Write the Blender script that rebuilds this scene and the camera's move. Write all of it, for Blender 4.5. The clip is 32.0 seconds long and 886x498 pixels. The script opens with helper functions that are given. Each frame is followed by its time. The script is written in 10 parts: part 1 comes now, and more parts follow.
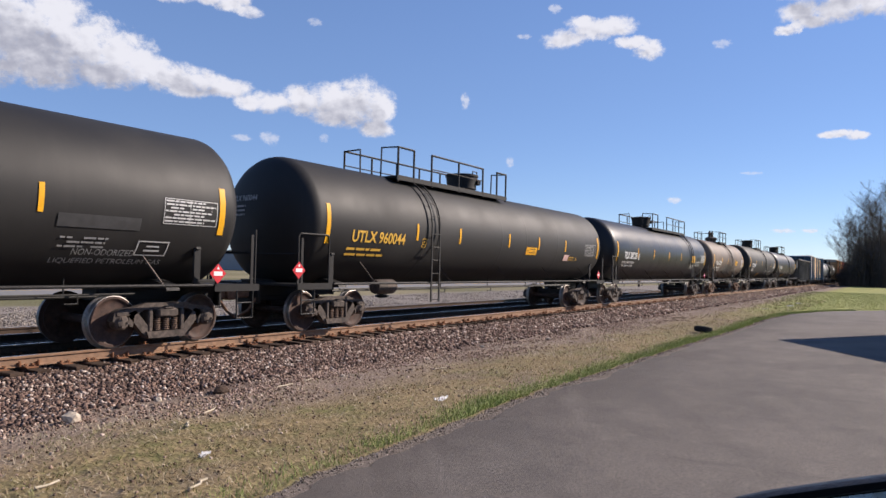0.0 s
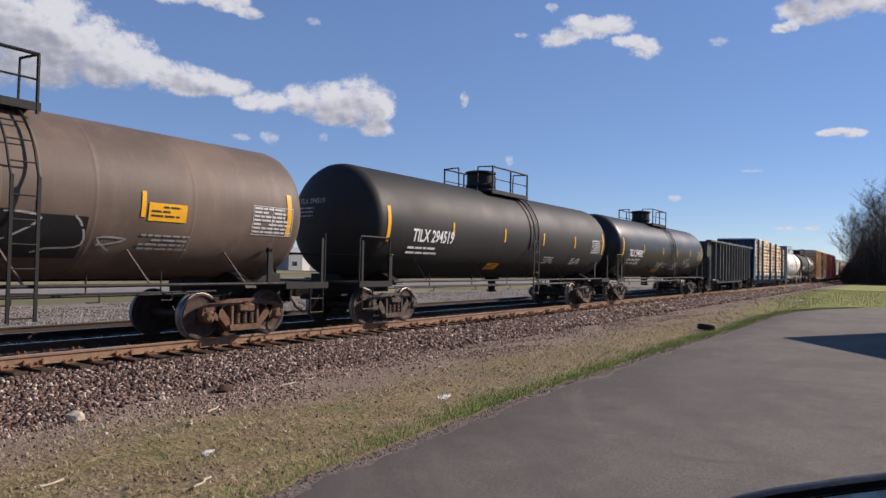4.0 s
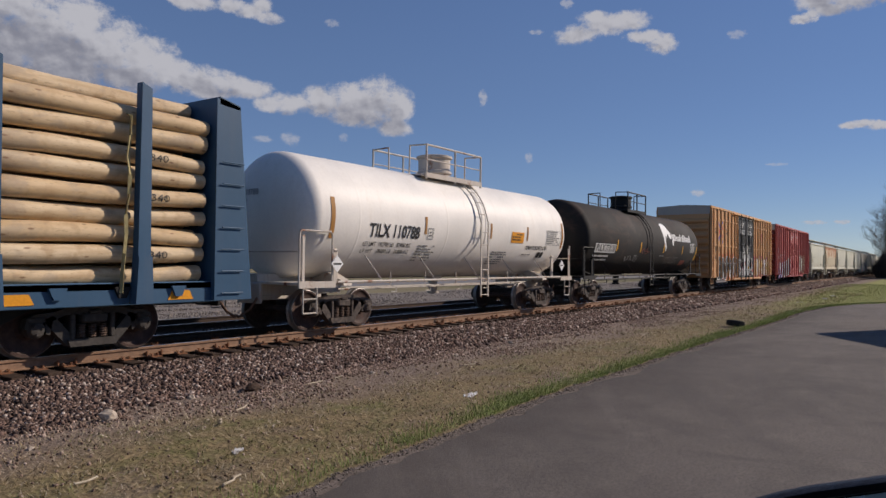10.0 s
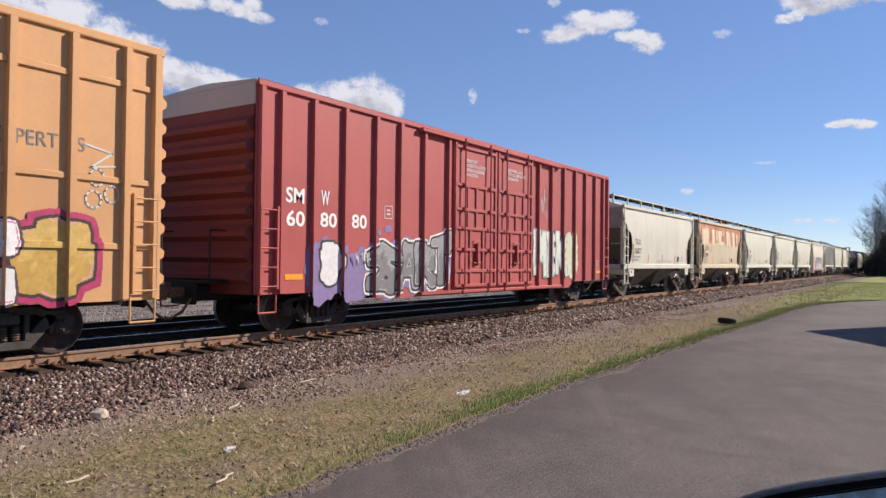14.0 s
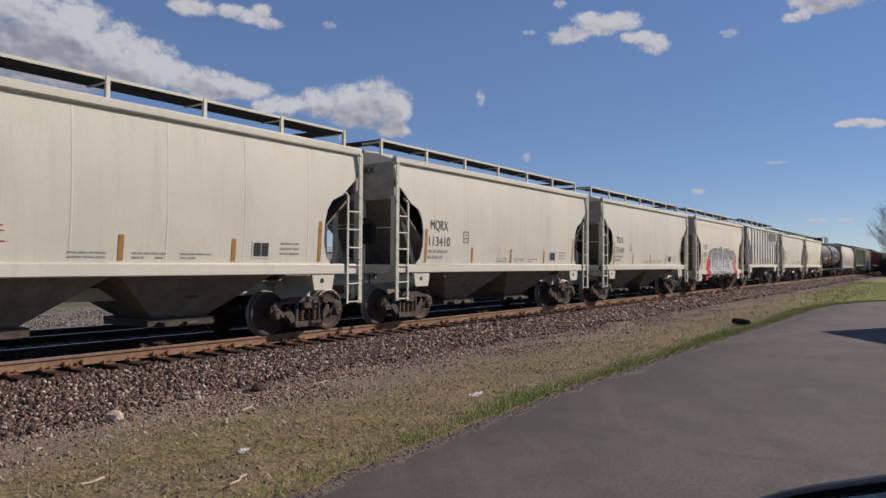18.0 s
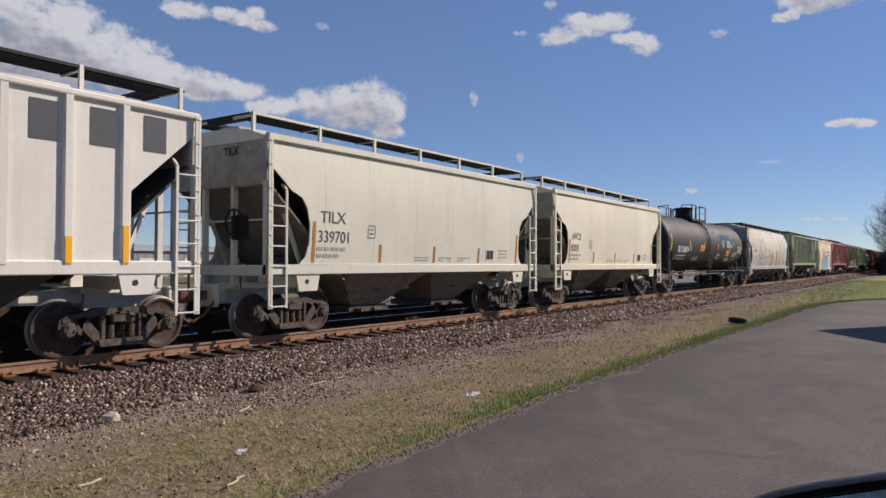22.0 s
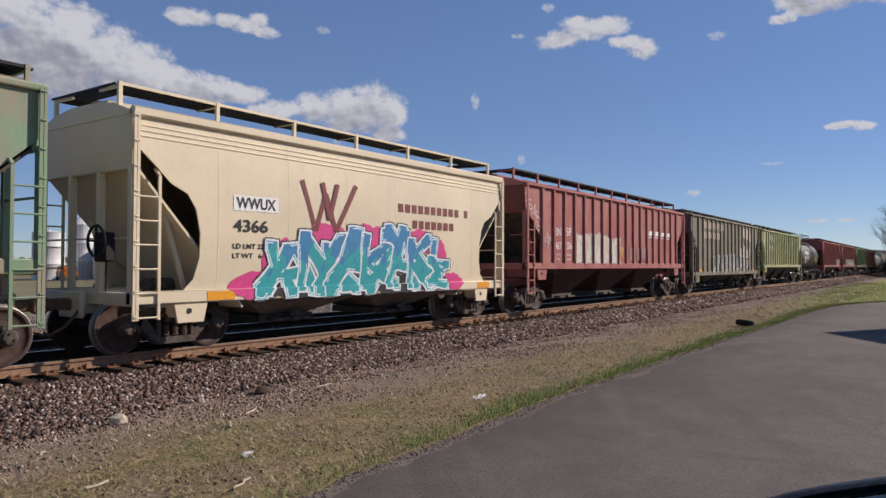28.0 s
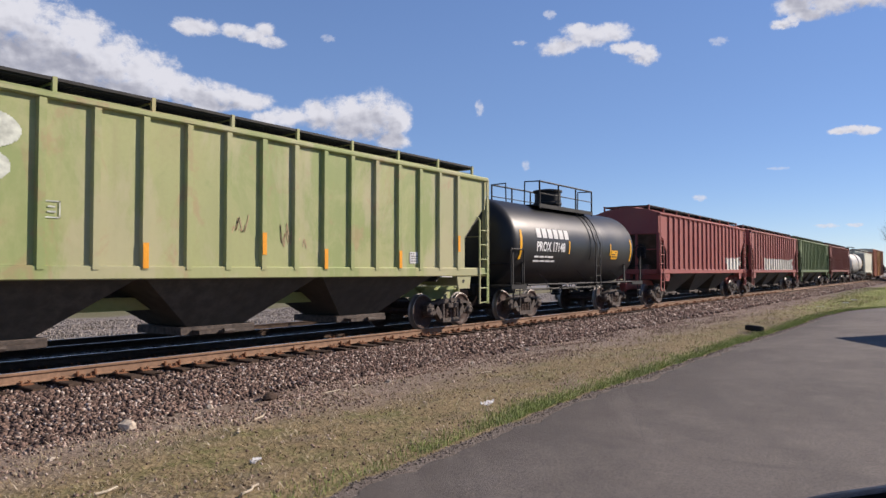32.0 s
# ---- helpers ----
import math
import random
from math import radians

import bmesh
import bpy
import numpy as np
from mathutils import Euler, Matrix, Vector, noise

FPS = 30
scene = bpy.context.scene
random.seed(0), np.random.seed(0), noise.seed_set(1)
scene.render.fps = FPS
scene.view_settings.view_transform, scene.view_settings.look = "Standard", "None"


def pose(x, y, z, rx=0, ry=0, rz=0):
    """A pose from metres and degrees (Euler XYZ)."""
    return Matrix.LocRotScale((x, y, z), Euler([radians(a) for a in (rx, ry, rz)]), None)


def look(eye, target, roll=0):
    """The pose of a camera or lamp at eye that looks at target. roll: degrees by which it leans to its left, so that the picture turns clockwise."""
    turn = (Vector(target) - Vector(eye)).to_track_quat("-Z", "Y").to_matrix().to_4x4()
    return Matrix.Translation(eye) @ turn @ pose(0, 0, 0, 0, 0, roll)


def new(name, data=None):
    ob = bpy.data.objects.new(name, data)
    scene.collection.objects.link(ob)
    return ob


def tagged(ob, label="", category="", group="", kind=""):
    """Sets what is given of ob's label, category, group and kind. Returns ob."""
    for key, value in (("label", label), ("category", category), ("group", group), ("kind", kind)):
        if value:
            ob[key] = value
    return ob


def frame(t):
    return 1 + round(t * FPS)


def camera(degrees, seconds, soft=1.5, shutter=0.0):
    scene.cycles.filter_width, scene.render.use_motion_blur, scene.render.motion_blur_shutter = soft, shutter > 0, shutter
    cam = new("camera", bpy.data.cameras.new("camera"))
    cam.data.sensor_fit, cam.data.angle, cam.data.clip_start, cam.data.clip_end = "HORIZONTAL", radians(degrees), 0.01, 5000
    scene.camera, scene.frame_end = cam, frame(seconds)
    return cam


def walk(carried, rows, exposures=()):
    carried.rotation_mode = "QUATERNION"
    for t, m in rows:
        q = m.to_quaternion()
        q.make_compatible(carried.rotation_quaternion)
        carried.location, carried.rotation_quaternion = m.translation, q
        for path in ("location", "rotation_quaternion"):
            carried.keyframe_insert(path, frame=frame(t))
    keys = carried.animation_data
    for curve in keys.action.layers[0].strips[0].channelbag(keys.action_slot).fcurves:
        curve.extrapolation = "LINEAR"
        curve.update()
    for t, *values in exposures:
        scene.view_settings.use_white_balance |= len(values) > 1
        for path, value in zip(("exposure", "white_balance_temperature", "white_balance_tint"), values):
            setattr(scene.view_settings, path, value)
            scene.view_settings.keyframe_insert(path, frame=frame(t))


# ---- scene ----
# The camera stands beside a single railway track that runs along x; z = 0 is the top of the rail.
TRACK_Y = 12.305
EYE = Vector((0.0, 0.0, 1.546))
LOT_Z = -0.35
cam = camera(64.06, 32.0)


def gaze(t, yaw, pitch, roll):
    a, b = radians(yaw), radians(pitch)
    way = Vector((math.cos(b) * math.cos(a), math.cos(b) * math.sin(a), math.sin(b)))
    return t, look(EYE, EYE + way * 50, roll)


walk(cam, [gaze(*row) for row in (
    (0, 32.52, 1.44, 1.32),
    (0.5, 32.42, 1.45, 1.32),
    (1, 32.37, 1.41, 1.32),
    (1.5, 32.38, 1.35, 1.30),
    (2, 32.33, 1.32, 1.29),
    (2.5, 32.27, 1.32, 1.27),
    (3, 32.31, 1.34, 1.25),
    (3.5, 32.43, 1.35, 1.23),
    (5.5, 34.02, 1.09, 1.05),
    (6, 34.31, 1.07, 1.01),
    (6.5, 34.65, 1.05, 0.96),
    (7, 34.89, 1.06, 0.90),
    (7.5, 35.12, 1.07, 0.83),
    (8, 35.35, 1.10, 0.76),
    (8.5, 35.37, 1.12, 0.70),
    (9, 35.22, 1.17, 0.66),
    (9.5, 34.97, 1.17, 0.64),
    (10, 34.73, 1.12, 0.63),
    (10.5, 34.53, 1.08, 0.63),
    (11, 34.36, 1.06, 0.63),
    (11.5, 34.20, 1.03, 0.64),
    (12, 34.08, 1.00, 0.64),
    (12.5, 34.02, 1.00, 0.64),
    (13, 34.02, 0.98, 0.64),
    (13.5, 34.08, 0.98, 0.64),
    (14, 34.14, 0.96, 0.63),
    (14.5, 34.17, 0.93, 0.62),
    (16.5, 34.72, 1.02, 0.50),
    (17, 34.82, 1.04, 0.46),
    (17.5, 34.97, 1.07, 0.42),
    (18, 35.10, 1.08, 0.38),
    (18.5, 35.19, 1.09, 0.34),
    (19, 35.26, 1.10, 0.30),
    (19.5, 35.26, 1.09, 0.26),
    (20, 35.20, 1.08, 0.23),
    (20.5, 35.11, 1.08, 0.21),
    (21, 35.00, 1.06, 0.20),
    (21.5, 34.91, 1.06, 0.19),
    (22, 34.85, 1.09, 0.19),
    (22.5, 34.78, 1.11, 0.18),
    (23, 34.70, 1.14, 0.18),
    (23.5, 34.66, 1.17, 0.17),
    (24, 34.64, 1.20, 0.16),
    (24.5, 34.61, 1.23, 0.16),
    (25, 34.58, 1.24, 0.16),
    (25.5, 34.56, 1.22, 0.16),
    (27.5, 35.21, 1.22, 0.16),
    (28, 35.33, 1.27, 0.14),
    (28.5, 35.48, 1.34, 0.12),
    (29, 35.58, 1.42, 0.09),
    (29.5, 35.68, 1.48, 0.06),
    (30, 35.75, 1.55, 0.04),
    (30.5, 35.78, 1.63, 0.03),
    (31, 35.81, 1.70, 0.02),
    (31.5, 35.86, 1.74, 0.01),
    (32, 35.95, 1.74, 0.01),
)], [(t, stops, 6900, 17) for t, stops in ((0, 0.5), (1, 0.52), (2, 0.24), (3, 0.12), (4.5, 0.3), (6, 0.52), (7, 0.46), (8, 0.47), (9, -0.04), (10, -0.35), (11, -0.26), (12, 0.44), (13, 0.39), (14, 0.39), (17, 0.03), (18, -0.18), (19, -0.08), (20, -0.24), (20.5, -0.34), (21, -0.27), (22, 0.0), (23, -0.16), (24, 0.14), (25, 0.29), (27, 0.24), (27.5, 0.15), (28, -0.06), (29, 0.32), (30, 0.47), (31, 0.45), (32, 0.32))])

# ---- light: low afternoon sun from behind the camera's right shoulder ----
SUN = Vector((0.70, -0.505, 0.505)).normalized()
world = bpy.data.worlds.new("sky")
scene.world = world
world.use_nodes = True
wn = world.node_tree.nodes
sky = wn.new("ShaderNodeTexSky")
sky.sky_type, sky.sun_disc = "NISHITA", False
sky.sun_elevation, sky.sun_rotation = math.asin(SUN.z), math.atan2(SUN.x, SUN.y)
sky.altitude, sky.air_density, sky.dust_density, sky.ozone_density = 200, 0.8, 0.0, 4.0
wn["Background"].inputs["Strength"].default_value = 0.12
deep = wn.new("ShaderNodeHueSaturation")
deep.inputs["Saturation"].default_value = 1.12
deep.inputs["Hue"].default_value = 0.508
world.node_tree.links.new(sky.outputs[0], deep.inputs["Color"])
# a thin veil of bright haze evens the sky out towards the horizon
up = wn.new("ShaderNodeSeparateXYZ")
world.node_tree.links.new(wn.new("ShaderNodeTexCoord").outputs["Generated"], up.inputs[0])
haze = wn.new("ShaderNodeMapRange")
for key, v in (("From Min", 0.25), ("From Max", 0.7), ("To Min", 0.5), ("To Max", 0.1)):
    haze.inputs[key].default_value = v
world.node_tree.links.new(up.outputs[2], haze.inputs["Value"])
veil = wn.new("ShaderNodeMix")
veil.data_type = "RGBA"
veil.inputs[7].default_value = (1.28, 2.2, 3.85, 1)
world.node_tree.links.new(haze.outputs[0], veil.inputs["Factor"])
world.node_tree.links.new(deep.outputs[0], veil.inputs[6])
world.node_tree.links.new(veil.outputs[2], wn["Background"].inputs["Color"])
sun_data = bpy.data.lights.new("sun", "SUN")
sun_data.energy, sun_data.angle, sun_data.color = 5.0, radians(0.53), (1.0, 0.93, 0.83)
sun = new("sun", sun_data)
sun.matrix_world = look(SUN * 100, (0, 0, 0))


# ---- materials ----
class Nodes:
    """Short notation for a node material."""

    def __init__(self, name, rough=0.6, metal=0.0, spec=0.5):
        self.mat = bpy.data.materials.new(name)
        self.mat.use_nodes = True
        self.tree = self.mat.node_tree
        self.bsdf = self.tree.nodes["Principled BSDF"]
        self.bsdf.inputs["Roughness"].default_value = rough
        self.bsdf.inputs["Metallic"].default_value = metal
        self.bsdf.inputs["Specular IOR Level"].default_value = spec
        self.coord = self.tree.nodes.new("ShaderNodeTexCoord").outputs["Object"]

    def put(self, socket, value):
        if isinstance(value, bpy.types.NodeSocket):
            self.tree.links.new(value, socket)
        else:
            socket.default_value = value

    def scaled(self, sx, sy, sz, shift=(0, 0, 0)):
        m = self.tree.nodes.new("ShaderNodeMapping")
        m.inputs["Scale"].default_value = (sx, sy, sz)
        m.inputs["Location"].default_value = shift
        self.put(m.inputs["Vector"], self.coord)
        return m.outputs[0]

    def noise(self, scale, detail=4.0, rough=0.6, vec=None, distort=0.0):
        n = self.tree.nodes.new("ShaderNodeTexNoise")
        n.inputs["Scale"].default_value, n.inputs["Detail"].default_value = scale, detail
        n.inputs["Roughness"].default_value, n.inputs["Distortion"].default_value = rough, distort
        self.put(n.inputs["Vector"], vec or self.coord)
        return n.outputs["Fac"]

    def voronoi(self, scale, feature="F1", vec=None, out="Distance", randomness=1.0):
        n = self.tree.nodes.new("ShaderNodeTexVoronoi")
        n.feature = feature
        n.inputs["Scale"].default_value, n.inputs["Randomness"].default_value = scale, randomness
        self.put(n.inputs["Vector"], vec or self.coord)
        return n.outputs[out]

    def ramp(self, fac, lo, hi, a=0.0, b=1.0):
        n = self.tree.nodes.new("ShaderNodeMapRange")
        n.interpolation_type = "SMOOTHSTEP"
        for key, v in (("From Min", lo), ("From Max", hi), ("To Min", a), ("To Max", b)):
            n.inputs[key].default_value = v
        self.put(n.inputs["Value"], fac)
        return n.outputs[0]

    def math(self, op, a, b=0.0):
        n = self.tree.nodes.new("ShaderNodeMath")
        n.operation = op
        self.put(n.inputs[0], a), self.put(n.inputs[1], b)
        return n.outputs[0]

    def mix(self, fac, a, b, mode="MIX"):
        n = self.tree.nodes.new("ShaderNodeMix")
        n.data_type, n.blend_type = "RGBA", mode
        self.put(n.inputs["Factor"], fac)
        self.put(n.inputs[6], (*a, 1) if isinstance(a, tuple) else a)
        self.put(n.inputs[7], (*b, 1) if isinstance(b, tuple) else b)
        return n.outputs[2]

    def axis(self, k):
        n = self.tree.nodes.new("ShaderNodeSeparateXYZ")
        self.put(n.inputs[0], self.coord)
        return n.outputs[k]

    def random(self):
        return self.tree.nodes.new("ShaderNodeObjectInfo").outputs["Random"]

    def island(self):
        return self.tree.nodes.new("ShaderNodeNewGeometry").outputs["Random Per Island"]

    def colour(self, c):
        self.put(self.bsdf.inputs["Base Color"], (*c, 1) if isinstance(c, tuple) else c)
        return self

    def rough(self, r):
        self.put(self.bsdf.inputs["Roughness"], r)
        return self

    def bump(self, height, strength=0.3, distance=0.02):
        n = self.tree.nodes.new("ShaderNodeBump")
        n.inputs["Strength"].default_value, n.inputs["Distance"].default_value = strength, distance
        self.put(n.inputs["Height"], height)
        self.put(self.bsdf.inputs["Normal"], n.outputs[0])
        return self


def dim(c, k):
    return tuple(v * k for v in c)


def paint(name, col, rough=0.5, grime=0.3, rust=0.0, streak=0.25, wave=0.25, tags=(), dust=(0.16, 0.13, 0.10), rust_top=None, blotch=()):
    """Weathered railcar paint: fading, dirt streaks, rust blooms and, where asked, sprayed tags.
    tags: (x0, x1, z0, z1, fill, second, outline, cell) areas of sprayed lettering."""
    m = Nodes(name, rough, 0, 0.3)
    big = m.noise(0.5, 3, 0.55)
    fine = m.noise(14, 6, 0.65)
    runs = m.noise(1.0, 5, 0.7, m.scaled(3.2, 3.2, 0.22))
    c = m.mix(m.ramp(big, 0.3, 0.7), dim(col, 0.9), tuple(min(1, v * 1.08) for v in col))
    c = m.mix(m.ramp(fine, 0.35, 0.75, 0, 0.25), c, dim(col, 0.75))
    c = m.mix(m.ramp(runs, 0.48, 0.78, 0, streak), c, dust)
    c = m.mix(m.math("MULTIPLY", m.ramp(big, 0.4, 0.8), grime), c, dust)
    for k, (bc, much, sx, sz, at0) in enumerate(blotch):
        b = m.noise(1.0, 6, 0.68, m.scaled(sx, sx, sz, (5 + 3 * k, 2, 7 * k)), 0.5)
        c = m.mix(m.ramp(b, at0 - 0.07, at0 + 0.06, 0, much), c, bc)
    if rust:
        r = m.noise(1.7, 8, 0.7, None, 0.4)
        rc = m.mix(m.ramp(fine, 0.3, 0.7), (0.16, 0.05, 0.02), (0.36, 0.14, 0.05))
        c = m.mix(m.ramp(r, 0.72 - 0.3 * rust, 0.78 - 0.2 * rust, 0, min(1, 0.5 + rust)), c, rc)
    if rust_top:
        # rust that eats down from the roof line in tongues
        z0, z1, x0, x1 = rust_top
        edge = m.math("ADD", m.axis(2), m.math("MULTIPLY", m.noise(1.0, 4, 0.6, m.scaled(1.9, 1.9, 0.25)), -2.6))
        rc = m.mix(m.ramp(m.noise(2.2, 7, 0.75), 0.36, 0.64), (0.27, 0.075, 0.025), (0.5, 0.2, 0.085))
        rc = m.mix(m.ramp(m.noise(1.0, 6, 0.7, m.scaled(3.5, 1, 0.5, (1, 5, 2))), 0.5, 0.66, 0, 0.6), rc, (0.6, 0.37, 0.22))
        low = m.ramp(m.noise(1.0, 6, 0.66, m.scaled(1.5, 1, 0.3, (3, 0, 0))), 0.4, 0.52)
        cut = m.math("MAXIMUM", m.math("MULTIPLY", low, m.ramp(m.math("ADD", m.axis(2), m.math("MULTIPLY", m.math("SUBTRACT", m.noise(1.0, 5, 0.65, m.scaled(2.4, 1, 0.4)), 0.5), 1.1)), z0 - 0.05, z0 + 0.12)), m.ramp(m.axis(2), z1 - 0.12, z1 + 0.1))
        c = m.mix(cut, c, rc)
    for x0, x1, z0, z1, fill, second, line, cell in tags:
        warp = m.noise(1.1, 2, 0.5)
        v = m.tree.nodes.new("ShaderNodeVectorMath")
        v.operation = "MULTIPLY_ADD"
        comb = m.tree.nodes.new("ShaderNodeCombineXYZ")
        m.put(comb.inputs[0], warp), m.put(comb.inputs[2], m.noise(1.6, 1, 0.5, m.scaled(1, 1, 1, (7, 3, 1))))
        m.put(v.inputs[0], comb.outputs[0])
        v.inputs[1].default_value = (1.1, 0, 1.1)
        m.put(v.inputs[2], m.scaled(1.0 / cell, 0.0, 0.62 / cell))
        d = m.voronoi(1.0, "DISTANCE_TO_EDGE", v.outputs[0], "Distance", 0.8)
        pick = m.voronoi(1.0, "F1", v.outputs[0], "Color", 0.8)
        sep = m.tree.nodes.new("ShaderNodeSeparateColor")
        m.put(sep.inputs[0], pick)
        letters = m.mix(m.ramp(sep.outputs[0], 0.5, 0.55), fill, second)
        letters = m.mix(m.ramp(m.noise(2.5, 2, 0.5), 0.55, 0.6, 0, 0.55), letters, tuple(min(1, 0.25 + v) for v in fill))
        letters = m.mix(m.ramp(d, 0.05, 0.075, 1, 0), letters, line)
        wob = m.math("MULTIPLY", m.noise(1.5, 2, 0.5, m.scaled(1, 0, 1)), 0.5 * (z1 - z0))
        top = m.ramp(m.math("ADD", m.axis(2), wob), z1 + 0.22 * (z1 - z0), z1 + 0.24 * (z1 - z0) + 0.01, 1, 0)
        bot = m.ramp(m.axis(2), z0, z0 + 0.02)
        wx = m.math("ADD", m.axis(0), m.math("MULTIPLY", m.math("SUBTRACT", m.noise(2, 2, 0.5), 0.5), 0.9))
        sides = m.math("MULTIPLY", m.ramp(wx, x0, x0 + 0.02), m.ramp(wx, x1 - 0.02, x1, 1, 0))
        near = m.ramp(m.axis(1), -1.2, -1.1, 1, 0)
        c = m.mix(m.math("MULTIPLY", m.math("MULTIPLY", top, bot), m.math("MULTIPLY", sides, near)), c, letters)
    m.colour(c)
    m.rough(m.ramp(big, 0.2, 0.8, rough - 0.05, min(1, rough + 0.1)))
    m.bump(m.math("ADD", m.math("MULTIPLY", m.noise(1.3, 2, 0.4), wave), m.math("MULTIPLY", fine, 0.004)), 0.35, 0.03)
    return m.mat


def plain(name, col, rough=0.6, metal=0.0, grain=20.0, vary=0.25):
    m = Nodes(name, rough, metal, 0.3)
    a, b = m.noise(grain, 5, 0.65), m.noise(grain / 9, 3, 0.5)
    c = m.mix(m.ramp(a, 0.3, 0.72), dim(col, 1 - vary), dim(col, 1 + vary * 0.6))
    c = m.mix(m.ramp(b, 0.35, 0.7, 0, 0.5), c, dim(col, 1 - vary))
    m.colour(c).rough(m.ramp(a, 0.2, 0.8, max(0.05, rough - 0.1), min(1, rough + 0.12))).bump(a, 0.25, 0.01)
    return m.mat


M_BLACK = paint("black_tank_paint", (0.018, 0.0175, 0.017), 0.6, 0.15, 0, 0.12, 0.07, dust=(0.06, 0.054, 0.048))
M_GLOSS = paint("glossy_black_tank_paint", (0.016, 0.017, 0.019), 0.4, 0.08, 0, 0.08, 0.05, dust=(0.09, 0.08, 0.07))
M_STEEL = plain("black_steel", (0.015, 0.0145, 0.014), 0.65)
M_TRUCK = plain("dusty_cast_steel", (0.10, 0.078, 0.065), 0.7, 0.0, 12, 0.6)
M_RUSTY = plain("rusty_cast_steel", (0.17, 0.095, 0.06), 0.85, 0.0, 12, 0.45)
M_WHEEL = plain("wheel_steel", (0.078, 0.046, 0.036), 0.7, 0.0, 9, 0.45)
M_TREAD = plain("polished_tread_steel", (0.55, 0.53, 0.5), 0.28, 1.0, 30, 0.2)
M_RIM = plain("worn_wheel_rim_steel", (0.3, 0.28, 0.26), 0.5, 0.7, 30, 0.3)
M_FADEINK = plain("faded_black_lettering", (0.085, 0.085, 0.08), 0.7, 0, 50, 0.3)
M_REDPRINT = plain("faded_red_print", (0.42, 0.13, 0.1), 0.7, 0, 50, 0.3)
M_SPRING = plain("rusty_spring_steel", (0.12, 0.08, 0.06), 0.75, 0.1, 20, 0.3)
M_YELLOW = plain("yellow_reflective_tape", (0.85, 0.42, 0.02), 0.4, 0, 40, 0.12)
M_WHITE = plain("white_lettering", (0.78, 0.78, 0.76), 0.6, 0, 40, 0.1)
M_FADED = plain("faded_white_lettering", (0.36, 0.36, 0.35), 0.7, 0, 60, 0.4)
M_GOLD = plain("yellow_lettering", (0.72, 0.42, 0.06), 0.6, 0, 40, 0.15)
M_INK = plain("black_lettering", (0.03, 0.03, 0.03), 0.6, 0, 40, 0.15)
M_FAINTINK = plain("nearly_gone_lettering", (0.34, 0.345, 0.33), 0.7, 0, 60, 0.3)
M_GREYINK = plain("weathered_grey_lettering", (0.2, 0.2, 0.19), 0.7, 0, 60, 0.3)
M_RED = plain("red_placard", (0.6, 0.03, 0.04), 0.5, 0, 40, 0.15)


